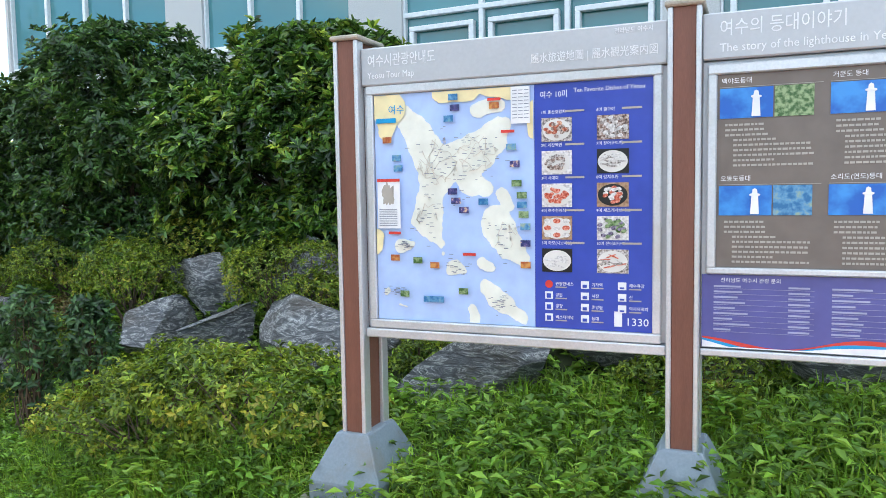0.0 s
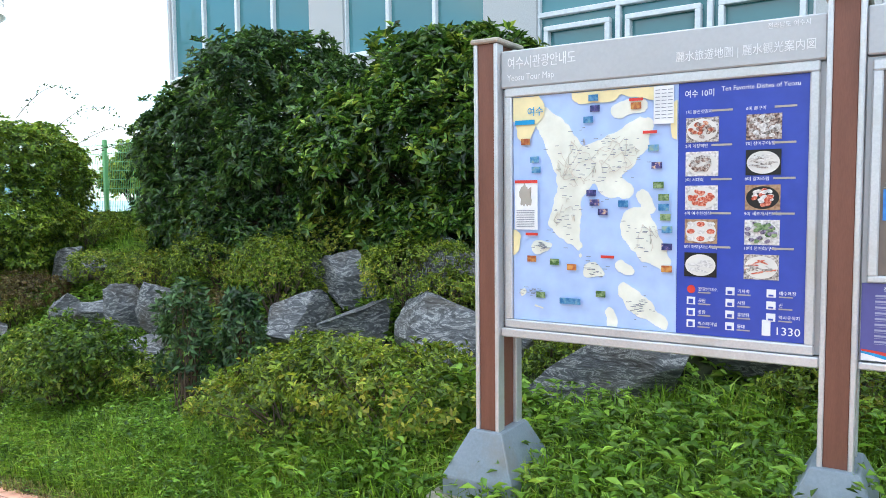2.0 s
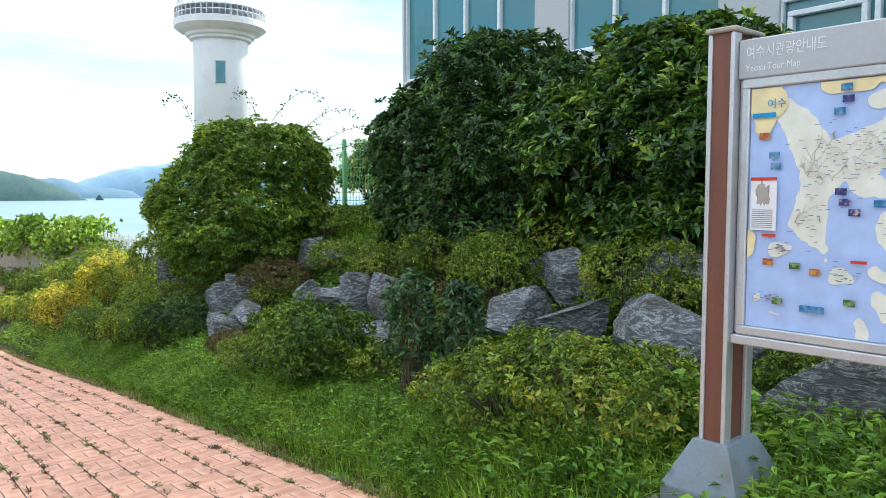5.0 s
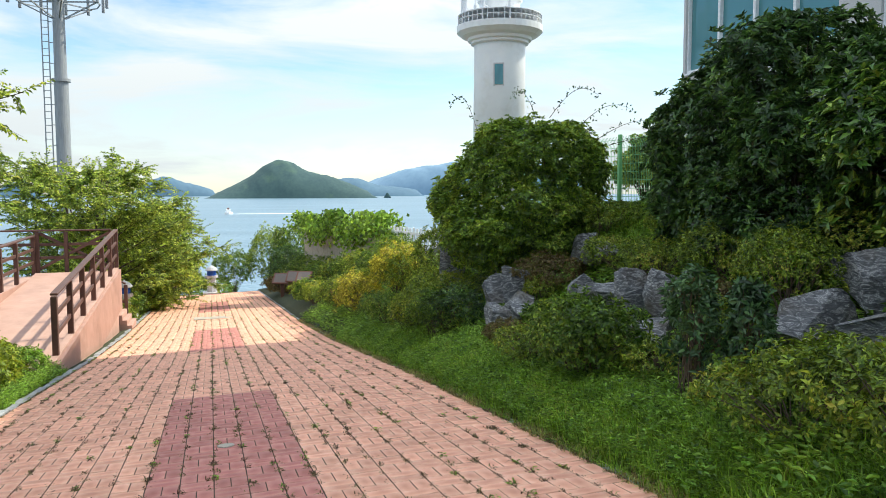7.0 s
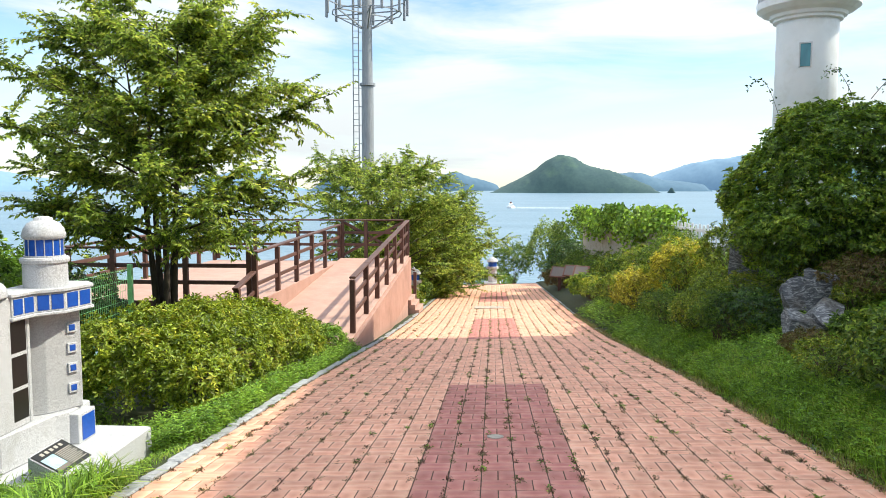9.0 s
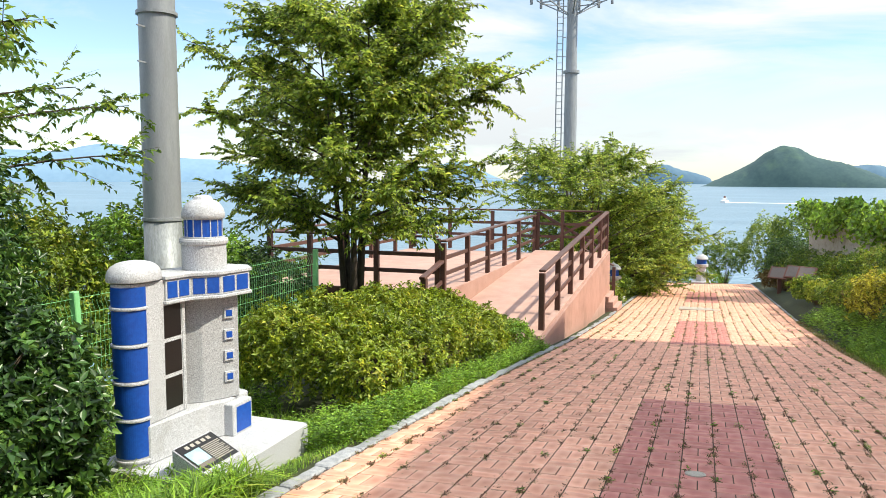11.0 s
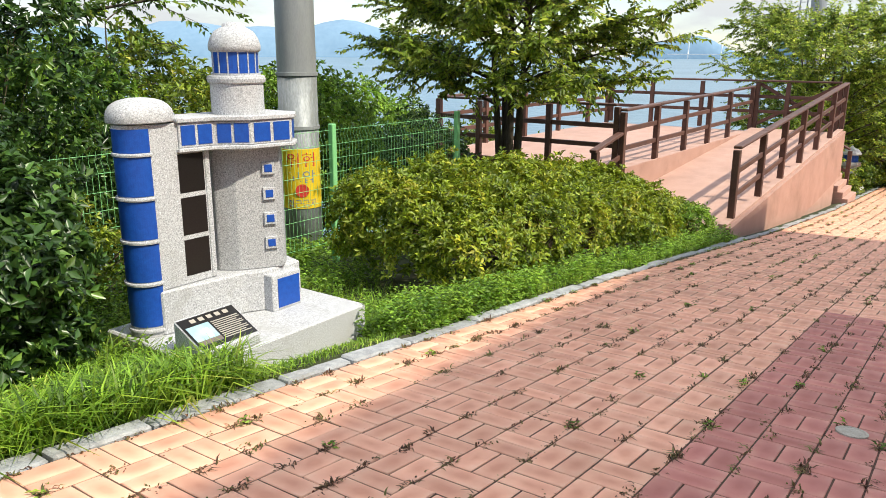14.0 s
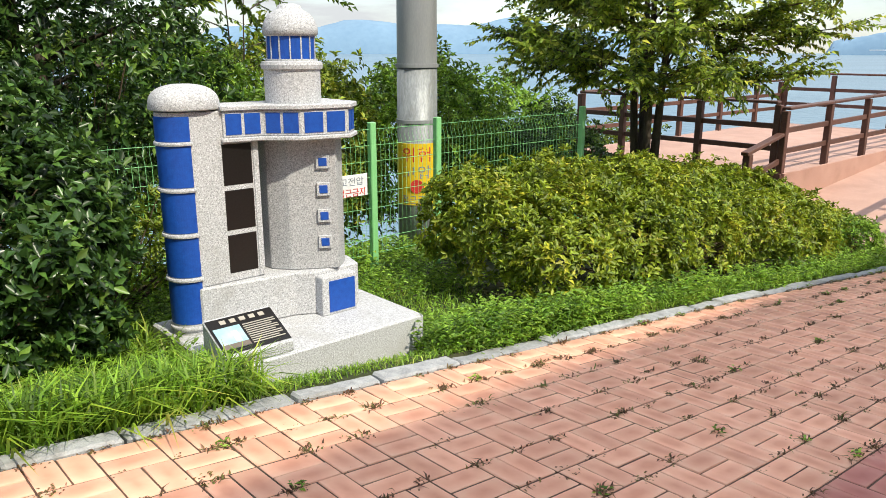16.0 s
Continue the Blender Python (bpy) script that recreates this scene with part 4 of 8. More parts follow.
for xa, xb, za, zb, n, tr in OPEN:
    win = part("window", box(xa, xb, BY + 0.16, BY + 0.18, za, zb), M["glass"], house, "teal tinted glazing")
    fr = bmesh.new()
    w = 0.09
    box(xa, xb, BY + 0.06, BY + 0.24, za, za + w, 0.01, fr)
    box(xa, xb, BY + 0.06, BY + 0.24, zb - w, zb, 0.01, fr)
    for i in range(n + 1):
        xm = xa + (xb - xa) * i / n
        box(max(xa, xm - w / 2), min(xb, xm + w / 2), BY + 0.055, BY + 0.245, za + w, zb - w, 0.01, fr)
    if tr:
        box(xa, xb, BY + 0.05, BY + 0.25, 4.62, 4.62 + w, 0.01, fr)
        for i in range(n):
            c0, c1 = xa + (xb - xa) * (i + 0.09) / n, xa + (xb - xa) * (i + 0.91) / n
            for q in ((c0, c1, za + 0.16, za + 0.25), (c0, c1, 4.36, 4.45)):
                box(q[0], q[1], BY + 0.03, BY + 0.2, q[2], q[3], 0.01, fr)
            for q in ((c0, c0 + 0.09), (c1 - 0.09, c1)):
                box(q[0], q[1], BY + 0.03, BY + 0.2, za + 0.25, 4.36, 0.01, fr)
    part("window_frame", fr, M["frame_white"], house)
    part("window_sill", box(xa - 0.05, xb + 0.05, BY - 0.06, BY + 0.05, za - 0.06, za - 0.002, 0.01), M["frame_white"], house)

# ---------------------------------------------------------------- lighthouse
LX, LY = -33.4, 13.62
tower = thing("lighthouse", (LX, LY, 0.0), "round white lighthouse tower with a railed gallery", "lighthouse")
part("shaft", lathe([(1.26, -0.6), (1.2, 8.0), (1.2, 8.15)], LX, LY, 48), M["white"], tower, smooth=True)
part("gallery", lathe([(1.2, 8.151), (1.35, 8.2), (1.35, 8.3), (1.48, 8.34), (1.52, 8.46), (1.78, 8.55), (2.0, 8.72), (2.02, 9.0), (0.9, 9.0)], LX, LY, 48), M["white"], tower)
rl = bmesh.new()
lathe([(1.93, 9.46), (1.97, 9.46), (1.97, 9.5), (1.93, 9.5), (1.93, 9.46)], LX, LY, 40, bm=rl)
lathe([(1.93, 9.24), (1.96, 9.24), (1.96, 9.27), (1.93, 9.27), (1.93, 9.24)], LX, LY, 40, bm=rl)
for i in range(48):
    aa = radians(i * 7.5)
    px_, py_ = LX + 1.95 * math.cos(aa), LY + 1.95 * math.sin(aa)
    box(px_ - 0.012, px_ + 0.012, py_ - 0.012, py_ + 0.012, 9.0, 9.47, 0, rl)
part("railing", rl, M["frame_white"], tower)
part("lantern_base", lathe([(0.95, 9.002), (0.95, 10.1), (1.05, 10.15), (1.05, 10.3)], LX, LY, 32), M["white"], tower)
part("lantern", lathe([(0.8, 10.3), (0.8, 11.6)], LX, LY, 24), M["glass"], tower)
part("dome", lathe([(1.0, 11.6), (0.95, 11.8), (0.7, 12.2), (0.3, 12.45), (0.0, 12.5)], LX, LY, 32), M["white"], tower)
for i in range(5):
    aa = radians(200 + i * 38)
    ax, ay = LX + 1.8 * math.cos(aa), LY + 1.8 * math.sin(aa)
    an = bar((ax, ay, 8.95), (ax, ay, 10.6), 0.04, 0.04)
    box(ax - 0.09, ax + 0.09, ay - 0.06, ay + 0.06, 9.5, 10.4, 0.02, an)
    bar((LX + 0.9 * math.cos(aa), LY + 0.9 * math.sin(aa), 9.7), (ax, ay, 9.7), 0.03, 0.03, bm=an)
    part("antenna", an, M["frame_white"], tower)
lw = box(-0.19, 0.19, -0.05, 0.05, 6.2, 7.12, 0.01)
face = Matrix.Translation((LX + 1.2 * math.sin(radians(67)), LY - 1.2 * math.cos(radians(67)), 0)) @ Matrix.Rotation(radians(67), 4, "Z")
bmesh.ops.transform(lw, matrix=face, verts=lw.verts)
win = part("window", lw, M["glass"], tower, "narrow dark window")
lf = bmesh.new()
for q in ((-0.24, -0.19, 6.15, 7.17), (0.19, 0.24, 6.15, 7.17)):
    box(q[0], q[1], -0.08, 0.06, q[2], q[3], 0, lf)
box(-0.19, 0.19, -0.08, 0.06, 7.121, 7.17, 0, lf)
bmesh.ops.transform(lf, matrix=face, verts=lf.verts)
part("window_frame", lf, M["facade"], tower)

# ---------------------------------------------------------------- sign boards beside the path
SY = 3.60


def text_mesh(body, size, x, z, y, material, name, parent, label="", width=None, align="LEFT"):
    """Lettering in the built-in font, upright, facing the path."""
    cu = bpy.data.curves.new("lettering", "FONT")
    cu.body, cu.size, cu.align_x, cu.resolution_u = body, size, align, 2
    cu.extrude = 0.0006
    ob = bpy.data.objects.new("lettering", cu)
    scene.collection.objects.link(ob)
    bpy.context.view_layer.update()
    me = bpy.data.meshes.new_from_object(ob.evaluated_get(bpy.context.evaluated_depsgraph_get()))
    w = ob.dimensions.x
    bpy.data.objects.remove(ob)
    k = 1.0 if width is None or w <= 0 else width / w
    me.transform(Matrix.Translation((x, y, z)) @ Matrix.Rotation(radians(90), 4, "X") @ Matrix.Diagonal((k, 1, 1, 1)))
    me.materials.clear()
    return link_mesh(name, me, material, parent, label)


def panel(x0, x1, z0, z1, y, material, name, parent, label="", t=0.003):
    return part(name, box(x0, x1, y - t, y, z0, z1), material, parent, label)


def post(x, group="sign posts", label="red-brown slatted sign post with aluminium edges on a grey steel foot"):
    g = gz(x, SY + 0.1)
    z0 = max(g, 0.29 - 0.31 + 0.05 * (x + 1.7))
    e = thing("sign_post", (x, SY + 0.08, g - 0.1), label, "post", group)
    part("pad", box(x - 0.27, x + 0.27, SY - 0.2, SY + 0.34, g - 0.12, z0, 0.02), M["concrete"], e, "rough concrete pad")
    f = bmesh.new()
    lo, up = 0.19, 0.085
    ring = []
    for h, r, ry in ((z0 + 0.001, lo, lo + 0.05), (z0 + 0.09, lo, lo + 0.05), (z0 + 0.31, up, up + 0.055)):
        ring.append([f.verts.new((x + sx * r, SY + 0.08 + sy * ry, h)) for sx, sy in ((-1, -1), (1, -1), (1, 1), (-1, 1))])
    for ra, rb in zip(ring, ring[1:]):
        for i in range(4):
            f.faces.new((ra[i], ra[(i + 1) % 4], rb[(i + 1) % 4], rb[i]))
    f.faces.new(ring[-1])
    bmesh.ops.bevel(f, geom=f.edges[:], offset=0.006, segments=1, affect="EDGES")
    part("foot", f, M["steel_base"], e, "flared grey painted steel foot")
    zt = 2.138
    core = bmesh.new()
    box(x - 0.043, x + 0.043, SY - 0.035, SY + 0.2, z0 + 0.29, zt, 0.003, core)
    part("core", core, M["wood"], e)
    for sx in (-1, 1):
        for ya, yb in ((SY - 0.045, SY + 0.02), (SY + 0.145, SY + 0.21)):
            part("edge_strip", box(x + sx * 0.043 - (0.02 if sx < 0 else 0), x + sx * 0.043 + (0.02 if sx > 0 else 0), ya, yb, z0 + 0.29, zt - 0.002, 0.004), M["alu"], e, "aluminium edge strip")
    part("cap", box(x - 0.075, x + 0.075, SY - 0.055, SY + 0.22, zt, zt + 0.022, 0.006), M["concrete"], e, "weathered cap plate")
    return e


SIGNS = [post(xp) for xp in (-1.70, -0.2, 1.3)]

P = {
    "sea_blue": plain("map_sea", (0.44, 0.58, 0.90), 0.3),
    "land": plain("map_land", (0.80, 0.81, 0.72), 0.3),
    "land_y": plain("map_other_land", (0.85, 0.74, 0.42), 0.3),
    "road": plain("map_road", (0.66, 0.60, 0.52), 0.4),
    "label": plain("map_lettering", (0.22, 0.24, 0.3), 0.4),
    "white": plain("white_print", (0.82, 0.83, 0.85), 0.35),
    "red": plain("red_print", (0.62, 0.05, 0.04), 0.35),
    "indigo": plain("indigo_print", (0.045, 0.075, 0.42), 0.3),
    "taupe": plain("taupe_print", (0.17, 0.14, 0.12), 0.35),
    "violet": plain("violet_print", (0.10, 0.10, 0.32), 0.35),
    "grey_text": plain("pale_print", (0.42, 0.39, 0.34), 0.4),
    "cyan": plain("cyan_print", (0.02, 0.3, 0.62), 0.35),
    "plate": plain("white_plate_print", (0.72, 0.70, 0.66), 0.35),
}


def photo(name, stops, scale):
    m, t, b = base_nodes(name)
    co = t.nodes.new("ShaderNodeTexCoord")
    n = t.nodes.new("ShaderNodeTexNoise")
    n.inputs["Scale"].default_value, n.inputs["Detail"].default_value = scale, 4
    t.links.new(co.outputs["Object"], n.inputs["Vector"])
    r = ramp(t, stops)
    t.links.new(n.outputs["Fac"], r.inputs[0])
    t.links.new(r.outputs[0], b.inputs["Base Color"])
    b.inputs["Roughness"].default_value = 0.35
    return m


PH = [
    photo("photo_food_red", [(0.35, (0.12, 0.03, 0.02)), (0.5, (0.45, 0.1, 0.05)), (0.65, (0.7, 0.45, 0.3))], 90),
    photo("photo_food_brown", [(0.35, (0.05, 0.03, 0.03)), (0.5, (0.3, 0.2, 0.16)), (0.65, (0.6, 0.55, 0.5))], 110),
    photo("photo_food_mixed", [(0.35, (0.1, 0.05, 0.02)), (0.5, (0.55, 0.4, 0.3)), (0.65, (0.2, 0.3, 0.1))], 120),
    photo("photo_sea", [(0.4, (0.03, 0.15, 0.35)), (0.55, (0.12, 0.3, 0.5)), (0.7, (0.3, 0.4, 0.3))], 40),
    photo("photo_sunset", [(0.4, (0.35, 0.08, 0.03)), (0.6, (0.6, 0.3, 0.08))], 40),
    photo("photo_night", [(0.4, (0.02, 0.03, 0.12)), (0.58, (0.1, 0.08, 0.25)), (0.68, (0.7, 0.5, 0.3))], 70),
    photo("photo_green", [(0.4, (0.05, 0.12, 0.03)), (0.6, (0.3, 0.4, 0.2))], 60),
    photo("photo_sky", [(0.4, (0.02, 0.12, 0.5)), (0.65, (0.06, 0.28, 0.7))], 12),
    photo("photo_flowers", [(0.42, (0.03, 0.1, 0.03)), (0.52, (0.4, 0.04, 0.08)), (0.62, (0.6, 0.55, 0.5))], 130),
]

# first board: tour map
bx0, bx1 = -1.635, -0.265
map_board = thing("map_board", ((bx0 + bx1) / 2, SY + 0.05, 0.78), "silver framed town tour map with a blue dishes panel", "information board")
part("backing", box(bx0, bx1, SY + 0.012, SY + 0.1, 0.80, 1.925, 0.004), M["silver"], map_board)
hd = box(bx0, bx1, SY - 0.012, SY + 0.1, 1.927, 2.098, 0.006)
part("header", hd, M["silver"], map_board, "brushed silver header panel")
fr = bmesh.new()
for q in ((bx0 + 0.02, bx1 - 0.02, 1.885, 1.925), (bx0 + 0.02, bx1 - 0.02, 0.80, 0.84), (bx0 + 0.02, bx0 + 0.055, 0.84, 1.885), (bx1 - 0.055, bx1 - 0.02, 0.84, 1.885)):
    box(q[0], q[1], SY - 0.012, SY + 0.011, q[2], q[3], 0.005, fr)
part("frame", fr, M["alu"], map_board)
part("lower_rail", box(bx0, bx1, SY - 0.02, SY + 0.09, 0.755, 0.797, 0.005), M["alu"], map_board)
mx0, mx1, mz0, mz1, YM = -1.578, -0.815, 0.842, 1.883, SY + 0.009
panel(mx0, mx1, mz0, mz1, YM, P["sea_blue"], "map_sheet", map_board, "pale blue printed sea map")
panel(mx1 + 0.001, -0.322, mz0, mz1, YM, P["indigo"], "dishes_sheet", map_board, "deep blue printed panel")


def blob(cx, cz, rx, rz, seed, y, material, name, parent, rough=0.15, n=64, label=""):
    """A printed patch with a ragged coast."""
    r = np.random.default_rng(seed)
    k = np.arange(2, 14)
    am, ph = r.normal(size=12) / k ** 0.9, r.uniform(0, 6.28, 12)
    b = bmesh.new()
    vs = []
    for i in range(n):
        t = 2 * math.pi * i / n
        f = 1 + rough * float((am * np.cos(k * t + ph)).sum())
        X, Z = cx + rx * f * math.cos(t), cz + rz * f * math.sin(t)
        vs.append(b.verts.new((min(max(X, mx0 + 0.002), mx1 - 0.002), y, min(max(Z, mz0 + 0.002), mz1 - 0.002))))
    b.faces.new(vs)
    bmesh.ops.triangulate(b, faces=b.faces)
    bmesh.ops.recalc_face_normals(b, faces=b.faces)
    return part(name, b, material, parent, label)


def mapx(u):
    return mx0 + (mx1 - mx0) * u


def mapz(v):
    return mz1 - (mz1 - mz0) * v


YL = YM - 0.0042
ASPECT = (mz1 - mz0) / (mx1 - mx0)


def land(chains, seed, y, material, label="", coast=0.022):
    """Printed land: the ground within reach of a few spines (u, v, reach), with a ragged coast."""
    nu, nv = 150, 200
    ug, vg = np.meshgrid(np.linspace(0.003, 0.997, nu), np.linspace(0.003, 0.997, nv), indexing="ij")
    f = np.full(ug.shape, -1.0)
    for chain in chains:
        for (u0, v0, r0), (u1, v1, r1) in zip(chain, chain[1:] or chain):
            du, dv = u1 - u0, (v1 - v0) * ASPECT
            q = np.clip(((ug - u0) * du + (vg - v0) * ASPECT * dv) / (du * du + dv * dv + 1e-9), 0, 1)
            f = np.maximum(f, r0 + (r1 - r0) * q - np.hypot(ug - u0 - q * du, (vg - v0) * ASPECT - q * dv))
    r = np.random.default_rng(seed)
    for k in (9, 17, 31, 55):
        p = r.uniform(0, 6.28, 4)
        f = f + coast * 9 / k ** 1.0 * 0.5 * (np.sin(ug * k * 2.1 + p[0] + 2 * np.sin(vg * k + p[1])) * np.sin(vg * k * 2.6 + p[2] + 2 * np.sin(ug * k * 0.9 + p[3])))
    gu, gv = np.gradient(f, ug[1, 0] - ug[0, 0], vg[0, 1] - vg[0, 0])
    g2 = gu * gu + gv * gv + 1e-6
    out = f < 0
    step = np.where(out, np.clip(-f / g2, 0, 0.02), 0)
    U2, V2 = np.clip(ug + gu * step, 0.003, 0.997), np.clip(vg + gv * step, 0.003, 0.997)
    ids = np.arange(nu * nv).reshape(nu, nv)
    quad = np.stack([ids[:-1, :-1], ids[:-1, 1:], ids[1:, 1:], ids[1:, :-1]], -1).reshape(-1, 4)
    quad = quad[(~out.ravel()[quad]).sum(1) > 1]
    used, inv = np.unique(quad, return_inverse=True)
    P2 = np.stack([mapx(U2.ravel()[used]), np.full(len(used), y), mapz(V2.ravel()[used])], 1)
    return link_mesh("land", mesh_np("land", P2, inv.reshape(-1, 4)), material, map_board, label)


MAIN = [[(0.2, 0.1, 0.07), (0.3, 0.2, 0.1), (0.42, 0.33, 0.13), (0.36, 0.45, 0.09), (0.34, 0.55, 0.1), (0.42, 0.65, 0.03)], [(0.42, 0.3, 0.1), (0.6, 0.3, 0.13), (0.74, 0.22, 0.1), (0.8, 0.17, 0.07)], [(0.62, 0.38, 0.09), (0.7, 0.42, 0.05)]]
EAST = [[(0.78, 0.56, 0.1), (0.84, 0.66, 0.09), (0.93, 0.72, 0.04)], [(0.8, 0.44, 0.03), (0.85, 0.5, 0.04)]]
SOUTH = [[(0.72, 0.85, 0.05), (0.8, 0.9, 0.06), (0.92, 0.97, 0.04)]]
ISLES = [[[(0.62, 0.94, 0.025), (0.63, 0.99, 0.03)]], [[(0.5, 0.76, 0.05), (0.56, 0.77, 0.03)]], [[(0.17, 0.67, 0.04), (0.24, 0.66, 0.02)]], [[(0.07, 0.87, 0.02)]], [[(0.66, 0.09, 0.04), (0.8, 0.07, 0.04)]], [[(0.68, 0.74, 0.03), (0.75, 0.76, 0.015)]], [[(0.15, 0.93, 0.012), (0.2, 0.94, 0.01)]], [[(0.44, 0.7, 0.018)]]]
LAND = [(0.42, 0.3, 0.16, 0.13, 3), (0.66, 0.27, 0.15, 0.1, 4), (0.34, 0.52, 0.08, 0.1, 5), (0.56, 0.34, 0.13, 0.07, 6), (0.25, 0.12, 0.06, 0.05, 11), (0.82, 0.62, 0.1, 0.08, 7), (0.8, 0.9, 0.08, 0.04, 8), (0.62, 0.95, 0.03, 0.04, 9), (0.52, 0.76, 0.05, 0.03, 10), (0.14, 0.87, 0.05, 0.015, 12), (0.2, 0.66, 0.05, 0.02, 13)]
for i, shape in enumerate([MAIN, EAST, SOUTH, *ISLES]):
    land(shape, 3 + i, YL - 0.0004 * i, P["land"])
for i, shape in enumerate([[[(0.02, 0.02, 0.1), (0.1, 0.06, 0.11), (0.08, 0.16, 0.05)]], [[(0.45, 0.0, 0.07), (0.62, 0.0, 0.07)], [(0.7, 0.0, 0.04), (0.9, 0.02, 0.06)]], [[(1.0, 0.1, 0.05), (1.0, 0.2, 0.03)]], [[(0.0, 0.63, 0.05), (0.0, 0.68, 0.04)]]]):
    land(shape, 21 + i, YL - 0.0004 * (i + 12), P["land_y"], "ochre printed neighbouring land", 0.012)
rr = np.random.default_rng(5)
runs = []
for i in range(34):
    u, v, ru, rv, sd = LAND[[0, 0, 0, 1, 1, 2, 5][i % 7]]
    a0, a1 = rr.uniform(0, 6.28, 2)
    p0 = np.array([u + ru * 0.75 * math.cos(a0), v + rv * 0.75 * math.sin(a0)])
    p1 = np.array([u + ru * 0.75 * math.cos(a1), v + rv * 0.75 * math.sin(a1)])
    t = np.linspace(0, 1, 7)[:, None]
    pts = p0 * (1 - t) + p1 * t + rr.normal(size=(7, 2)) * 0.012 * np.sin(t * 3.14)
    runs.append((np.stack([[mapx(q[0]), YL - 0.009, mapz(q[1])] for q in pts]), np.full(7, 0.0012)))
V, F = tubes(runs, 4)
link_mesh("road_network", mesh_np("road_network", V, F), P["road"], map_board, "fine printed road lines")["kind"] = "stuff"
YT = YL - 0.0105
THUMB = [(0.09, 0.2, 4), (0.15, 0.28, 3), (0.16, 0.325, 3), (0.52, 0.03, 3), (0.53, 0.075, 5), (0.49, 0.12, 3), (0.77, 0.075, 4), (0.87, 0.25, 3), (0.89, 0.32, 5), (0.9, 0.4, 6), (0.93, 0.45, 6), (0.93, 0.49, 3), (0.94, 0.53, 6), (0.95, 0.58, 3), (0.95, 0.65, 5), (0.95, 0.74, 4), (0.51, 0.43, 5), (0.53, 0.47, 5), (0.58, 0.51, 5), (0.7, 0.475, 3), (0.13, 0.72, 4), (0.28, 0.73, 6), (0.39, 0.75, 4), (0.57, 0.86, 6), (0.19, 0.88, 6), (0.38, 0.9, 3)]
for u, v, k in THUMB:
    w = 0.022 if v < 0.89 else 0.05
    panel(mapx(u) - w, mapx(u) + w, mapz(v) - 0.014, mapz(v) + 0.014, YT, PH[k], "photo", map_board)
for u, v in ((0.85, 0.185), (0.13, 0.61), (0.61, 0.7), (0.77, 0.05)):
    panel(mapx(u) - 0.03, mapx(u) + 0.03, mapz(v) - 0.006, mapz(v) + 0.006, YT, P["red"], "tag", map_board, "red printed tag")
panel(mapx(0.02), mapx(0.17), mapz(0.59), mapz(0.37), YT, P["white"], "inset", map_board, "white printed inset box")
panel(mapx(0.02), mapx(0.17), mapz(0.383), mapz(0.37), YT - 0.003, P["red"], "inset_band", map_board)
blob(mapx(0.09), mapz(0.44), 0.03, 0.05, 31, YT - 0.0035, P["grey_text"], "inset_map", map_board, rough=0.4)
panel(mapx(0.87), mapx(0.98), mapz(0.155), mapz(0.005), YT, P["white"], "legend", map_board, "white printed legend")
bars = bmesh.new()
for i in range(10):
    box(mapx(0.03), mapx(0.15), YT - 0.0046, YT - 0.0031, mapz(0.505 + i * 0.008) - 0.0012, mapz(0.505 + i * 0.008) + 0.0012, 0, bars)
for i in range(9):
    for k in range(3):
        box(mapx(0.88 + k * 0.034), mapx(0.88 + k * 0.034 + 0.026), YT - 0.0046, YT - 0.0031, mapz(0.02 + i * 0.014) - 0.0014, mapz(0.02 + i * 0.014) + 0.0014, 0, bars)
for i in range(240):
    u, v, ru, rv, sd = LAND[[0, 0, 1, 1, 2, 5, 6, 8, 9, 10][i % 10]]
    q, w = rr.normal(size=2) * 0.6, rr.uniform(0.004, 0.011)
    X, Z = mapx(min(max(u + ru * q[0], 0.03), 0.96)), mapz(min(max(v + rv * q[1], 0.03), 0.97))
    box(X - w, X + w, YT - 0.001, YT + 0.0005, Z - 0.0013, Z + 0.0013, 0, bars)
part("small_print", bars, P["label"], map_board, "illegible small dark print")
text_mesh("여수", 0.045, mapx(0.1), mapz(0.085), YT - 0.001, P["cyan"], "lettering", map_board, "blue brushed title")
panel(mapx(0.02), mapx(0.15), mapz(0.125), mapz(0.105), YT, P["cyan"], "tag", map_board, "blue printed tag")

# lettering of the header
YH = SY - 0.0135
text_mesh("여수시관광안내도", 0.062, -1.60, 2.015, YH, P["white"], "lettering", map_board, "white title lettering", 0.335)
text_mesh("Yeosu Tour Map", 0.043, -1.60, 1.957, YH, P["white"], "lettering", map_board, "white title lettering", 0.235)
text_mesh("麗水旅遊地圖 | 麗水観光案内図", 0.045, -0.30, 1.972, YH, P["white"], "lettering", map_board, "white title lettering", 0.52, "RIGHT")
text_mesh("전라남도 여수시", 0.025, -0.32, 2.062, YH, P["white"], "lettering", map_board, "small white lettering", 0.15, "RIGHT")
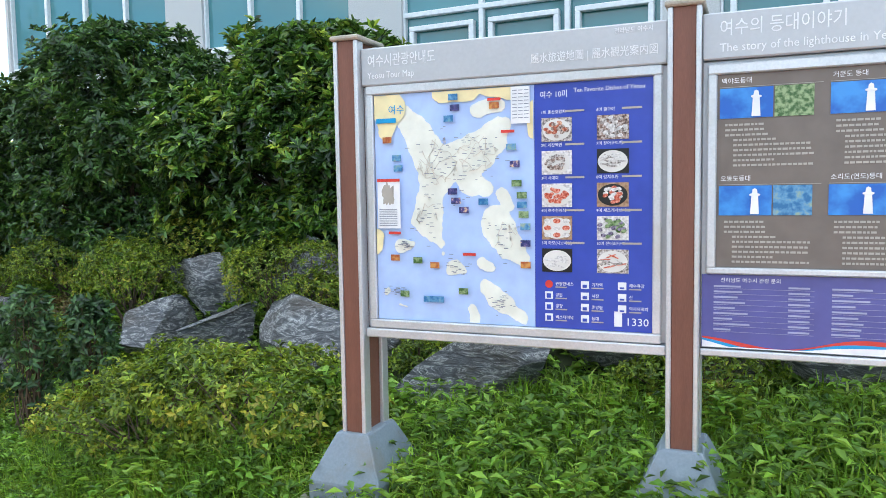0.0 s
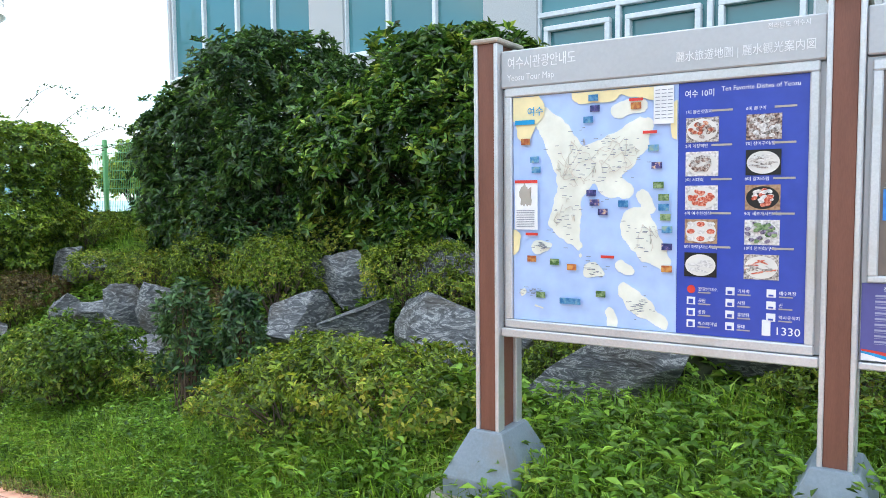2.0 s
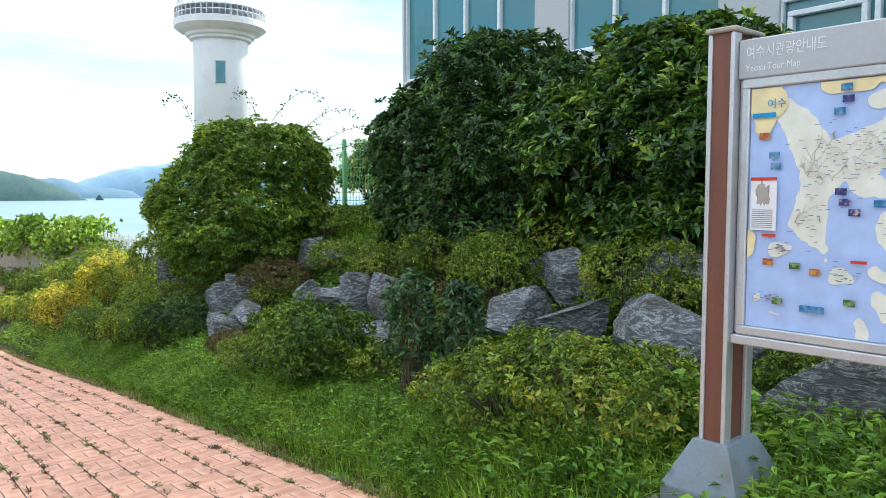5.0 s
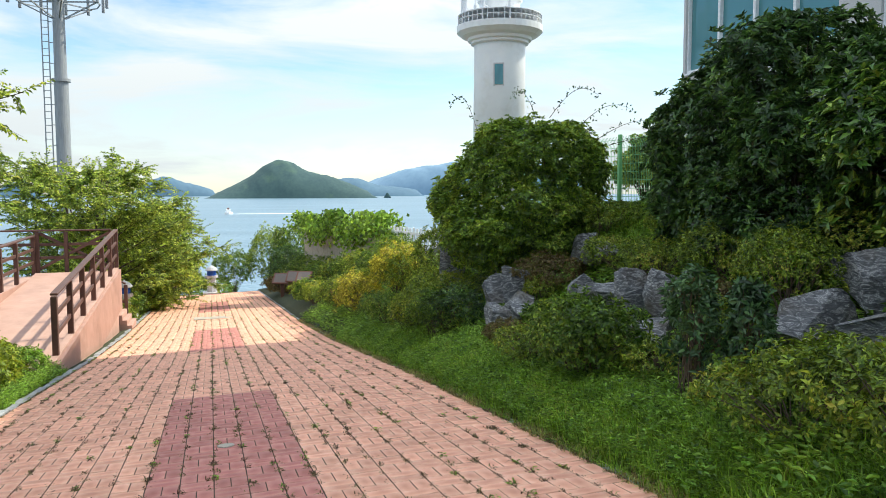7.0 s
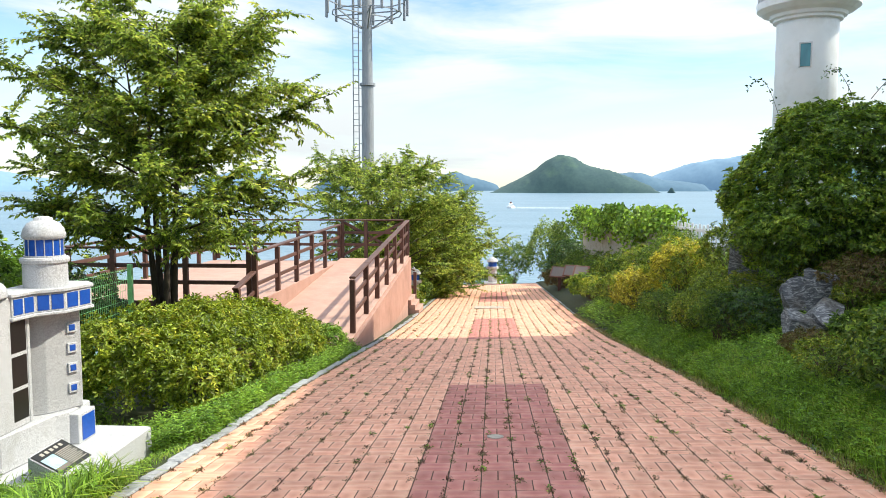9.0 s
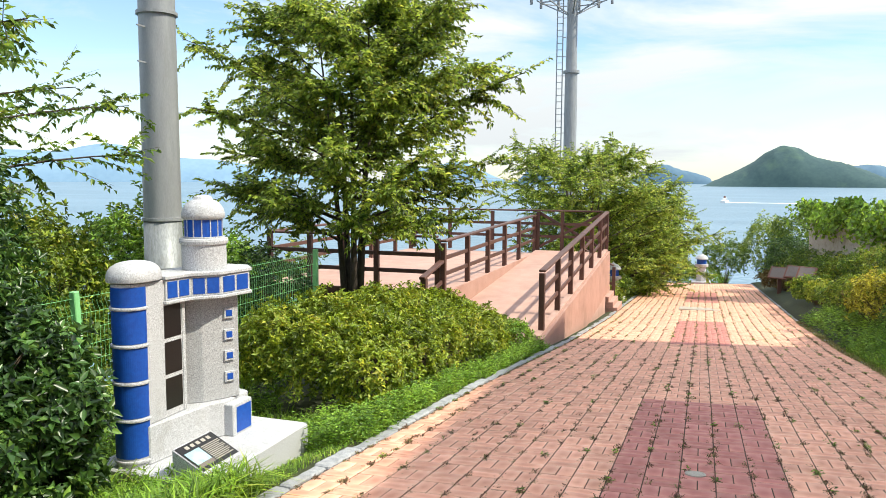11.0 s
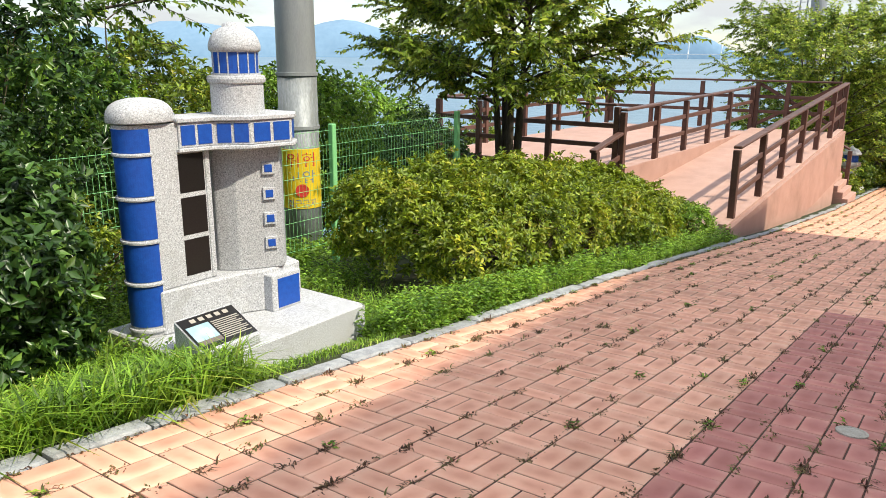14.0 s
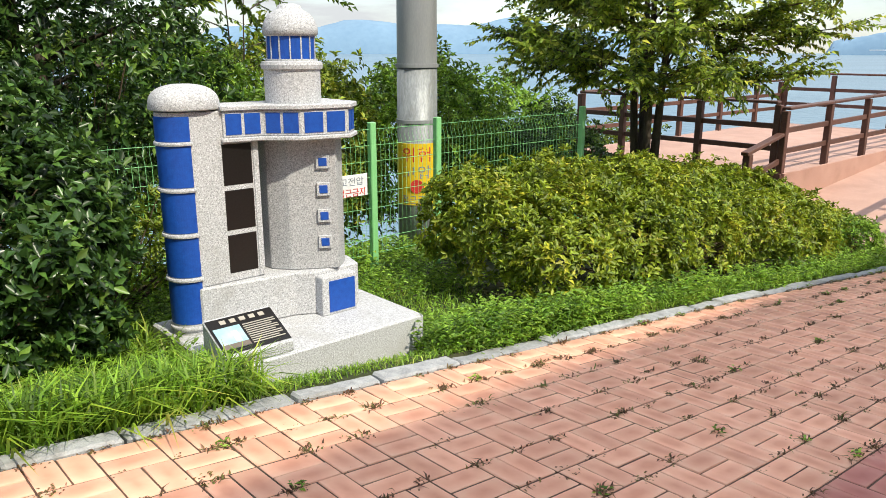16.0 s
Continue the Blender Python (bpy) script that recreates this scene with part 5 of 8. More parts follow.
# dishes panel
YD = YM - 0.0036
dx0 = mx1 + 0.02
text_mesh("여수 10미", 0.034, dx0 + 0.005, 1.825, YD, P["white"], "lettering", map_board, "white heading", 0.115)
text_mesh("Ten Favorite Dishes of Yeosu", 0.026, dx0 + 0.15, 1.84, YD, P["white"], "lettering", map_board, "white heading", 0.29)
PRINT = {
    "plate": P["plate"], "black": plain("black_print", (0.015, 0.014, 0.014), 0.35), "dark_red": PH[0], "brown": PH[1], "mixed": PH[2],
    "red": photo("photo_red_dish", [(0.35, (0.35, 0.04, 0.02)), (0.5, (0.6, 0.14, 0.08)), (0.65, (0.75, 0.4, 0.3))], 130),
    "grey": photo("photo_grey_dish", [(0.35, (0.12, 0.1, 0.09)), (0.5, (0.4, 0.36, 0.33)), (0.65, (0.66, 0.63, 0.6))], 130),
    "pale": photo("photo_pale_dish", [(0.35, (0.45, 0.43, 0.42)), (0.6, (0.78, 0.76, 0.74))], 90),
    "green": PH[6], "purple": photo("photo_purple_dish", [(0.35, (0.06, 0.04, 0.08)), (0.6, (0.3, 0.26, 0.36))], 120),
    "table": photo("photo_table", [(0.35, (0.25, 0.14, 0.08)), (0.6, (0.45, 0.3, 0.18))], 60),
}
SERVED = [("grey", ("brown", "dark_red"), "plate"), ("brown", ("grey", "pale"), "heap"), ("pale", ("brown", "grey"), "plate"), ("black", ("pale", "grey"), "strips"), ("pale", ("red", "red"), "plate"),
          ("table", ("pale", "red"), "pan"), ("table", ("pale", "red"), "bowls"), ("pale", ("purple", "green"), "heap"), ("black", ("pale", "pale"), "strips"), ("grey", ("grey", "red"), "strips")]
DISH = ["1미 돌산갓김치", "6미 굴구이", "2미 게장백반", "7미 장어구이/탕", "3미 서대회", "8미 갈치조림", "4미 여수한정식", "9미 새조개샤브샤브", "5미 하모(샤브샤브)", "10미 전어회/구이"]
for i, name in enumerate(DISH):
    r, c = divmod(i, 2)
    xx, zz = dx0 + 0.01 + c * 0.235, 1.757 - r * 0.1385
    text_mesh(name, 0.017, xx, zz, YD, P["white"], "lettering", map_board, "white dish name")
    ground, dish, shape = SERVED[i]
    panel(xx + 0.003, xx + 0.133, zz - 0.118, zz - 0.018, YD, PRINT[ground], "photo", map_board, "printed food photograph")
    if shape != "heap":
        pl = bmesh.new()
        bmesh.ops.create_circle(pl, cap_ends=True, segments=28, radius=1)
        bmesh.ops.transform(pl, matrix=Matrix.Translation((xx + 0.068, YD - 0.0042, zz - 0.069)) @ Matrix.Rotation(radians(90), 4, "X") @ Matrix.Diagonal((0.061, 0.045, 1, 1)), verts=pl.verts)
        part("plate", pl, PRINT["black" if shape == "pan" else "plate"], map_board, "printed plate")
    rd = np.random.default_rng(60 + i)
    bits = {"heap": 34, "strips": 15, "bowls": 9}.get(shape, 26)
    fd = [bmesh.new() for _ in range(2)]
    for k in range(bits):
        q = fd[k % 2]
        a0 = rd.uniform(0, 6.28)
        rx, rz = (0.056, 0.042) if shape == "heap" else (0.045, 0.03)
        if shape == "bowls":
            px_, pz_, w_, h_ = (k % 3 - 1) * 0.04, (k // 3 - 1) * 0.03, 0.017, 0.011
        else:
            rr_ = math.sqrt(rd.uniform(0, 1))
            px_, pz_ = rx * rr_ * math.cos(a0), rz * rr_ * math.sin(a0)
            w_, h_ = (0.024, 0.0035) if shape == "strips" else (0.012, 0.008)
        cir = bmesh.new()
        bmesh.ops.create_circle(cir, cap_ends=True, segments=8, radius=1)
        bmesh.ops.transform(cir, matrix=Matrix.Translation((xx + 0.068 + px_, YD - 0.0052 - 0.00012 * k, zz - 0.068 + pz_)) @ Matrix.Rotation(radians(90), 4, "X") @ Matrix.Rotation(rd.uniform(-0.5, 0.5) if shape != "bowls" else 0, 4, "Z") @ Matrix.Diagonal((min(w_, 0.064 - abs(px_)), min(h_, 0.049 - abs(pz_)), 1, 1)), verts=cir.verts)
        merge(q, cir)
    for q, mt in zip(fd, dish):
        part("food", q, PRINT[mt], map_board, "printed dish of food")["kind"] = "stuff"
ICON = ["관광안내소", "기차역", "해수욕장", "공원", "시장", "산", "공항", "휴양림", "역사유적지", "버스터미널", "등대"]
for i, name in enumerate(ICON):
    r, c = divmod(i, 3)
    xx, zz = dx0 + 0.025 + c * 0.155, 1.02 - r * 0.048
    ic = bmesh.new()
    if i == 0:
        bmesh.ops.create_circle(ic, cap_ends=True, segments=20, radius=0.017)
        bmesh.ops.transform(ic, matrix=Matrix.Translation((xx + 0.017, YD - 0.001, zz + 0.012)) @ Matrix.Rotation(radians(90), 4, "X"), verts=ic.verts)
        part("icon", ic, P["red"], map_board, "red round icon")
    else:
        ic.free()
        part("icon", box(xx, xx + 0.034, YD - 0.002, YD, zz - 0.004, zz + 0.028, 0.0), P["white"], map_board, "white square icon")
        part("pictogram", box(xx + 0.008, xx + 0.026, YD - 0.0065, YD - 0.0045, zz + 0.001, zz + 0.02 - 0.006 * (i % 3)), P["indigo"], map_board)
    text_mesh(name, 0.017, xx + 0.045, zz + 0.008, YD, P["white"], "lettering", map_board, "white legend text")
text_mesh("1330", 0.045, -0.43, 0.868, YD, P["white"], "lettering", map_board, "white phone number", 0.085)
panel(-0.475, -0.443, 0.862, 0.925, YD, P["white"], "icon", map_board, "white telephone icon")
sp = bmesh.new()
for i in range(10):
    r, c = divmod(i, 2)
    xx, zz = dx0 + 0.01 + c * 0.235, 1.757 - r * 0.1385
    box(xx + 0.105, xx + 0.185, YD - 0.0016, YD, zz + 0.003, zz + 0.011, 0, sp)
for i in range(11):
    r, c = divmod(i, 3)
    xx, zz = dx0 + 0.025 + c * 0.155, 1.02 - r * 0.048
    box(xx + 0.045, xx + 0.095, YD - 0.0016, YD, zz - 0.003, zz + 0.002, 0, sp)
part("small_print", sp, P["grey_text"], map_board, "illegible small pale print")

# second board: the lighthouse story
cx0, cx1 = -0.135, 1.235
story = thing("story_board", ((cx0 + cx1) / 2, SY + 0.05, 0.8), "silver framed board with taupe lighthouse panels and photographs", "information board")
part("backing", box(cx0, cx1, SY + 0.012, SY + 0.1, 0.795, 1.925, 0.004), M["silver"], story)
part("header", box(cx0, cx1, SY - 0.012, SY + 0.1, 1.927, 2.105, 0.006), M["silver"], story, "brushed silver header panel")
fr = bmesh.new()
for q in ((cx0 + 0.02, cx1 - 0.02, 1.87, 1.91), (cx0 + 0.02, cx1 - 0.02, 1.095, 1.12), (cx0 + 0.02, cx0 + 0.055, 1.12, 1.87), (cx1 - 0.055, cx1 - 0.02, 1.12, 1.87)):
    box(q[0], q[1], SY - 0.012, SY + 0.011, q[2], q[3], 0.005, fr)
part("frame", fr, M["alu"], story)
panel(cx0 + 0.056, cx1 - 0.056, 1.121, 1.869, YM, P["taupe"], "panel_sheet", story, "taupe printed panel")
panel(cx0 + 0.005, cx1 - 0.005, 0.8, 1.092, YM, P["violet"], "contact_sheet", story, "violet printed contact panel")
part("lower_rail", box(cx0, cx1, SY - 0.01, SY + 0.09, 0.765, 0.793, 0.005), M["alu"], story)
text_mesh("여수의 등대이야기", 0.068, cx0 + 0.06, 2.02, YH, P["white"], "lettering", story, "white title lettering", 0.43)
text_mesh("The story of the lighthouse in Yeosu", 0.045, cx0 + 0.062, 1.955, YH, P["white"], "lettering", story, "white title lettering", 0.62)
NAMES = ["백야도등대", "거문도 등대", "오동도등대", "소리도(연도)등대"]
for i in range(6):
    c, r = divmod(i, 2)
    xx, zz = cx0 + 0.065 + c * 0.385, 1.835 - r * 0.375
    if c < 2:
        text_mesh(NAMES[c + 2 * r], 0.024, xx + 0.005, zz, YD, P["white"], "lettering", story, "white lighthouse name")
    k1, k2 = ((7, 6), (7, 3), (7, 8), (7, 3), (7, 6), (7, 3))[i]
    panel(xx, xx + 0.19, zz - 0.135, zz - 0.02, YD, PH[k1], "photo", story, "printed photograph of a coast")
    panel(xx + 0.195, xx + 0.33, zz - 0.135, zz - 0.02, YD, PH[k2], "photo", story, "printed photograph")
    lt = lathe([(0.016, zz - 0.13), (0.012, zz - 0.06), (0.019, zz - 0.058), (0.019, zz - 0.052), (0.01, zz - 0.05), (0.008, zz - 0.035), (0.0, zz - 0.03)], 0, 0, 10)
    bmesh.ops.transform(lt, matrix=Matrix.Translation((xx + 0.13, YD - 0.0055, 0)) @ Matrix.Diagonal((1, 0.06, 1, 1)), verts=lt.verts)
    part("pictured_lighthouse", lt, P["white"], story, "printed white lighthouse")
    sp = bmesh.new()
    box(xx, xx + 0.36, YD - 0.0016, YD, zz - 0.0165, zz - 0.0145, 0, sp)
    for k in range(9):
        ln = 0.32 if k % 4 != 3 else 0.2
        x = xx + 0.02 + (0.03 if k > 2 else 0)
        if k < 3:
            ln = 0.16
        while x < xx + ln:
            w = 0.008 + 0.012 * rr.random()
            box(x, min(x + w, xx + 0.345), YD - 0.0016, YD, zz - 0.164 - k * 0.0195, zz - 0.156 - k * 0.0195, 0, sp)
            x += w + 0.004
    part("small_print", sp, P["grey_text"], story, "illegible pale paragraph")
text_mesh("전라남도 여수시 관광 문의", 0.02, cx0 + 0.075, 1.063, YD, P["white"], "lettering", story, "white heading")
sp = bmesh.new()
for k in range(9):
    z = 1.042 - k * 0.0215
    for c in range(3):
        x0_ = cx0 + 0.05 + c * 0.42
        box(x0_, x0_ + 0.1 + 0.04 * math.sin(k * 3 + c), YD - 0.0016, YD, z, z + 0.007, 0, sp)
        box(x0_ + 0.27, x0_ + 0.345, YD - 0.0016, YD, z, z + 0.007, 0, sp)
        box(x0_, x0_ + 0.36, YD - 0.0012, YD, z - 0.006, z - 0.0048, 0, sp)
part("small_print", sp, plain("pale_violet_print", (0.36, 0.37, 0.55), 0.4), story, "illegible pale contact list")
for k, (mat, off) in enumerate((("red", 0.0), ("cyan", 0.012), ("white", 0.02))):
    wv = bmesh.new()
    top, bot = [], []
    for i in range(41):
        x = cx0 + 0.008 + (cx1 - cx0 - 0.016) * i / 40
        h = 0.03 + 0.022 * math.sin(i * 0.28 + 2.6) - off + 0.006 * math.sin(i * 0.5 + k)
        top.append(wv.verts.new((x, YD - 0.001 - 0.0012 * k, 0.802 + max(0.003, h))))
        bot.append(wv.verts.new((x, YD - 0.001 - 0.0012 * k, 0.801)))
    for i in range(40):
        wv.faces.new((bot[i], bot[i + 1], top[i + 1], top[i]))
    part("wave_band", wv, P[mat], story, "curved printed colour band")

# the row of boards stands a little askew to the kerb
askew = Matrix.Translation((-1.601, 3.625, -0.014)) @ Matrix.Rotation(0.0717, 4, "Z") @ Matrix.Translation((1.578, -3.606, 0))
for e in (*SIGNS, map_board, story):
    e.matrix_world = askew @ e.matrix_basis

# ---------------------------------------------------------------- granite lighthouse monument
S0 = -0.86
mon = thing("lighthouse_monument", (-5.95, -3.2, S0 - 0.28), "grey granite lighthouse model with blue windows on a slab", "monument")
part("slab", box(-6.61, -5.2, -3.66, -2.655, S0 - 0.28, S0, 0.012), M["granite"], mon, "pale granite base slab")
part("plinth", prism([(-5.36, -3.52), (-5.36, -3.25), (-5.96, -3.18), (-6.07, -3.12), (-6.42, -3.12), (-6.47, -3.3), (-6.45, -3.52)], S0 + 0.001, -0.57, 0.01), M["granite"], mon)
WX, WY = -5.365, -3.39
part("stair_tower", lathe([(0.126, S0 + 0.001), (0.126, 0.475)], WX, WY, 40), M["granite"], mon)
for za, zb in ((0.31, 0.452), (0.045, 0.285), (-0.225, 0.015), (-0.495, -0.255), (-0.79, -0.525)):
    part("blue_panel", lathe([(0.127, za), (0.1295, za + 0.002), (0.1295, zb - 0.002), (0.127, zb)], WX, WY, 30, -95, 97), M["blue"], mon, "hammered blue enamel band")
for zr in (0.285, 0.015, -0.255, -0.525, -0.83):
    part("ring", lathe([(0.12, zr + 0.001), (0.140, zr + 0.004), (0.142, zr + 0.013), (0.140, zr + 0.022), (0.12, zr + 0.025)], WX, WY, 30, -100, 100), M["granite"], mon)
part("panel", box(-5.803, -5.37, -3.5, -3.265, -0.568, 0.474, 0.006), M["granite"], mon)
for za, zb in ((0.03, 0.277), (-0.245, 0.0), (-0.515, -0.275)):
    part("dark_window", box(-5.757, -5.567, -3.29, -3.2625, za, zb, 0.002), M["black"], mon, "polished black granite window")
part("mullion", box(-5.801, -5.765, -3.27, -3.257, -0.56, 0.288, 0.003), M["granite"], mon)
cap = bmesh.new()
bmesh.ops.create_uvsphere(cap, u_segments=32, v_segments=16, radius=1)
for v in cap.verts:
    x, y, z = v.co
    v.co = (WX - 0.05 + 0.2 * math.copysign(abs(x) ** 0.8, x), WY + 0.16 * math.copysign(abs(y) ** 0.8, y), 0.49 + 0.14 * math.copysign(abs(z) ** 0.7, z) * (1 if z > 0 else 0.1))
part("cap", cap, M["granite"], mon, smooth=True)
ARM = [(-5.58, -3.50), (-5.58, -3.25), (-5.82, -3.215), (-5.99, -3.06), (-6.29, -3.0), (-6.42, -3.12), (-6.42, -3.50)]


def grown(pts, d, c=(-6.05, -3.3)):
    return [(x + d * (1 if x > c[0] else -1), y + d * (1 if y > c[1] else -1)) for x, y in pts]


part("bridge_room", prism(ARM, 0.316, 0.470, 0.004), M["granite"], mon)
part("cornice", prism(grown(ARM, 0.014), 0.471, 0.503, 0.006), M["granite"], mon)
part("cornice", prism(grown(ARM, 0.014), 0.288, 0.315, 0.006), M["granite"], mon)
for (pa, pb), fr_ in (((ARM[1], ARM[2]), ((0.06, 0.45), (0.53, 0.93))), ((ARM[2], ARM[3]), ((0.08, 0.46), (0.54, 0.94))), ((ARM[3], ARM[4]), ((0.07, 0.46), (0.54, 0.93))), ((ARM[4], ARM[5]), ((0.12, 0.46), (0.55, 0.9)))):
    pa, pb = Vector((*pa, 0)), Vector((*pb, 0))
    out = (pb - pa).cross(Vector((0, 0, -1))).normalized()
    out = out if out.y > 0 or out.x < -0.7 else -out
    for f0, f1 in fr_:
        a0, a1 = pa.lerp(pb, f0), pa.lerp(pb, f1)
        part("blue_window", prism([(q + out * k).to_2d()[:] for q, k in ((a0, 0.0035), (a1, 0.0035), (a1, -0.02), (a0, -0.02))], 0.332, 0.455), M["blue"], mon, "blue enamel window")
part("column", prism([(-5.9, -3.5), (-5.9, -3.36), (-5.985, -3.245), (-6.25, -3.09), (-6.37, -3.2), (-6.37, -3.5)], -0.569, 0.287, 0.006), M["granite_dark"], mon)
fa, fb = Vector((-5.985, -3.245, 0)), Vector((-6.25, -3.09, 0))
fo = Vector((0.505, 0.863, 0)).normalized()
for zc in (0.135, -0.04, -0.213, -0.386):
    c = fa.lerp(fb, 0.72)
    d = (fb - fa).normalized()
    for w, k, mt, nm, lb in ((0.042, 0.018, M["granite"], "window_frame", ""), (0.026, 0.0215, M["blue"], "blue_window", "small square blue window")):
        part(nm, prism([(c + d * s * w + fo * o).to_2d()[:] for s, o in ((-1, k), (1, k), (1, -0.01), (-1, -0.01))], zc - w, zc + w, 0.002), mt, mon, lb)
part("porch", box(-6.35, -6.08, -3.24, -3.04, S0 + 0.001, -0.6, 0.006), M["granite"], mon)
part("blue_window", box(-6.33, -6.13, -3.07, -3.0365, S0 + 0.02, -0.63), M["blue"], mon, "blue enamel door")
TX, TY = -6.07, -3.27
part("drum", lathe([(0.172, 0.504), (0.172, 0.70), (0.186, 0.708), (0.19, 0.73), (0.184, 0.748), (0.16, 0.752), (0.16, 0.765)], TX, TY, 40), M["granite"], mon)
part("lantern", lathe([(0.146, 0.766), (0.146, 0.898)], TX, TY, 40), M["blue"], mon, "blue enamel lantern band")
for i in range(14):
    aa = radians(i * 360 / 14 + 6)
    part("lantern_bar", box(-0.004, 0.004, -0.006, 0.003, 0.766, 0.898, 0, None, Matrix.Translation((TX + 0.147 * math.cos(aa), TY + 0.147 * math.sin(aa), 0)) @ Matrix.Rotation(aa - 1.5708, 4, "Z")), M["granite"], mon)
part("dome", lathe([(0.15, 0.8985), (0.166, 0.91), (0.168, 0.94), (0.155, 0.985), (0.125, 1.03), (0.085, 1.052), (0.075, 1.056), (0.07, 1.075), (0.04, 1.088), (0.0, 1.09)], TX, TY, 40), M["granite"], mon, smooth=True)
# the plaque
plq = bmesh.new()
vs = [plq.verts.new(v) for v in ((-5.645, -2.675, S0 + 0.001), (-5.225, -2.675, S0 + 0.001), (-5.225, -2.95, S0 + 0.001), (-5.645, -2.95, S0 + 0.001), (-5.645, -2.675, -0.795), (-5.225, -2.675, -0.795), (-5.225, -2.95, -0.655), (-5.645, -2.95, -0.655))]
for q in ((3, 2, 1, 0), (4, 5, 6, 7), (0, 1, 5, 4), (1, 2, 6, 5), (2, 3, 7, 6), (3, 0, 4, 7)):
    plq.faces.new([vs[i] for i in q])
bmesh.ops.recalc_face_normals(plq, faces=plq.faces)
bmesh.ops.bevel(plq, geom=plq.edges[:], offset=0.006, segments=1, affect="EDGES")
plaque = thing("plaque", (-5.44, -2.81, S0), "slanted granite plaque with a black plate and a pale photograph", "plaque")
part("stone", plq, M["granite"], plaque)
tiltm = Matrix.Translation((-5.435, -2.8125, -0.7245)) @ Matrix.Rotation(math.pi, 4, "Z") @ Matrix.Rotation(math.atan(0.14 / 0.275), 4, "X")


def on_plate(x0, x1, y0, y1, h, mat, name, label=""):
    return part(name, box(x0, x1, y0, y1, h - 0.002, h, 0, None, tiltm), mat, plaque, label)


on_plate(-0.205, 0.205, -0.135, 0.135, 0.004, M["black"], "plate", "polished black plate")
on_plate(-0.19, -0.03, -0.105, 0.06, 0.0065, photo("photo_pale_sky", [(0.35, (0.3, 0.5, 0.6)), (0.65, (0.5, 0.68, 0.75))], 9), "photo", "pale blue photograph")
on_plate(-0.10, -0.065, -0.06, 0.02, 0.0085, P["white"], "pictured_tower", "pictured white tower")
on_plate(-0.19, -0.03, -0.105, -0.07, 0.0086, P["taupe"], "pictured_ground")
for k in range(10):
    on_plate(-0.015, 0.185 - 0.03 * (k % 3 == 2), 0.048 - k * 0.0165, 0.055 - k * 0.0165, 0.0065, P["grey_text"], "text_bar")
for k in range(5):
    on_plate(-0.13 + k * 0.06, -0.095 + k * 0.06, 0.085, 0.115, 0.0065, P["grey_text"], "title_bar")

# ---------------------------------------------------------------- timber deck and ramp
DZ, RX0, RX1, RYA, RYB, DXE = -1.22, -14.9, -25.3, -2.40, -4.70, -25.5


def ramp_z(x):
    return -1.83 + (x - RX0) / (RX1 - RX0) * 0.72


ramp_th = thing("ramp", (-20, -3.5, -2.6), "salmon painted concrete ramp rising beside the brick path", "ramp")
rb = bmesh.new()
sec = []
for x in (RX0, RX1):
    zb = float(path_z(x, -3)) - 0.4
    sec.append([rb.verts.new(v) for v in ((x, RYA, zb), (x, RYB + 0.001, zb), (x, RYB + 0.001, ramp_z(x)), (x, RYA, ramp_z(x)))])
for i in range(4):
    rb.faces.new((sec[0][i], sec[0][(i + 1) % 4], sec[1][(i + 1) % 4], sec[1][i]))
rb.faces.new(sec[0][::-1])
rb.faces.new(sec[1])
bmesh.ops.recalc_face_normals(rb, faces=rb.faces)
part("body", rb, M["deck"], ramp_th)
part("side_wall", bar((RX0 - 0.02, RYA + 0.06, ramp_z(RX0) - 0.55), (RX1, RYA + 0.06, ramp_z(RX1) - 0.55), 0.11, 1.2, 0.004), M["deck_side"], ramp_th, "stained salmon side wall")
part("kerb", bar((RX0, RYA - 0.03, ramp_z(RX0) + 0.05), (RX1, RYA - 0.03, ramp_z(RX1) + 0.05), 0.14, 0.1, 0.01), M["deck"], ramp_th)
deck = thing("deck", (-21, -7.5, -2.6), "salmon painted viewing deck on dark supports", "deck")
part("platform", box(DXE, -16.2, -9.2, RYB, DZ - 0.3, DZ, 0.01), M["deck"], deck)
part("fascia", box(DXE, -16.195, RYB + 0.001, RYB + 0.05, DZ - 0.45, DZ + 0.03, 0.005), M["deck_side"], deck)
part("front_fascia", box(-16.199, -16.15, -9.2, RYB, DZ - 0.3, DZ + 0.02, 0.005), M["rail"], deck, "brown timber fascia")
for xx in (-16.6, -19.5, -22.5, -25.2):
    for yy in (-9.0, -6.9):
        part("support", box(xx - 0.1, xx + 0.1, yy - 0.1, yy + 0.1, float(ground_z(xx, yy)) - 0.4, DZ - 0.301), M["rail"], deck)


def railing(name, pts, tops, feet, label, group="brown timber railings", rails=(0.36, 0.68), cap=True):
    """Square posts, a handrail and two lower rails through pts."""
    e = thing(name, (*pts[0], feet[0]), label, "railing", group)
    for (x, y), t, f in zip(pts, tops, feet):
        part("post", box(x - 0.055, x + 0.055, y - 0.055, y + 0.055, f - 0.04, t - 0.02, 0.008), M["rail"], e)
    for (p, t, f), (q, u, g) in zip(list(zip(pts, tops, feet)), list(zip(pts, tops, feet))[1:]):
        d = (Vector(q) - Vector(p)).normalized() * 0.05
        part("handrail", bar((p[0], p[1], t + 0.02), (q[0], q[1], u + 0.02), 0.14, 0.05, 0.012), M["rail"], e)
        for k in rails:
            part("rail", bar((p[0] + d.x, p[1] + d.y, f + (t - f) * k), (q[0] - d.x, q[1] - d.y, g + (u - g) * k), 0.045, 0.09, 0.006), M["rail"], e)
    return e


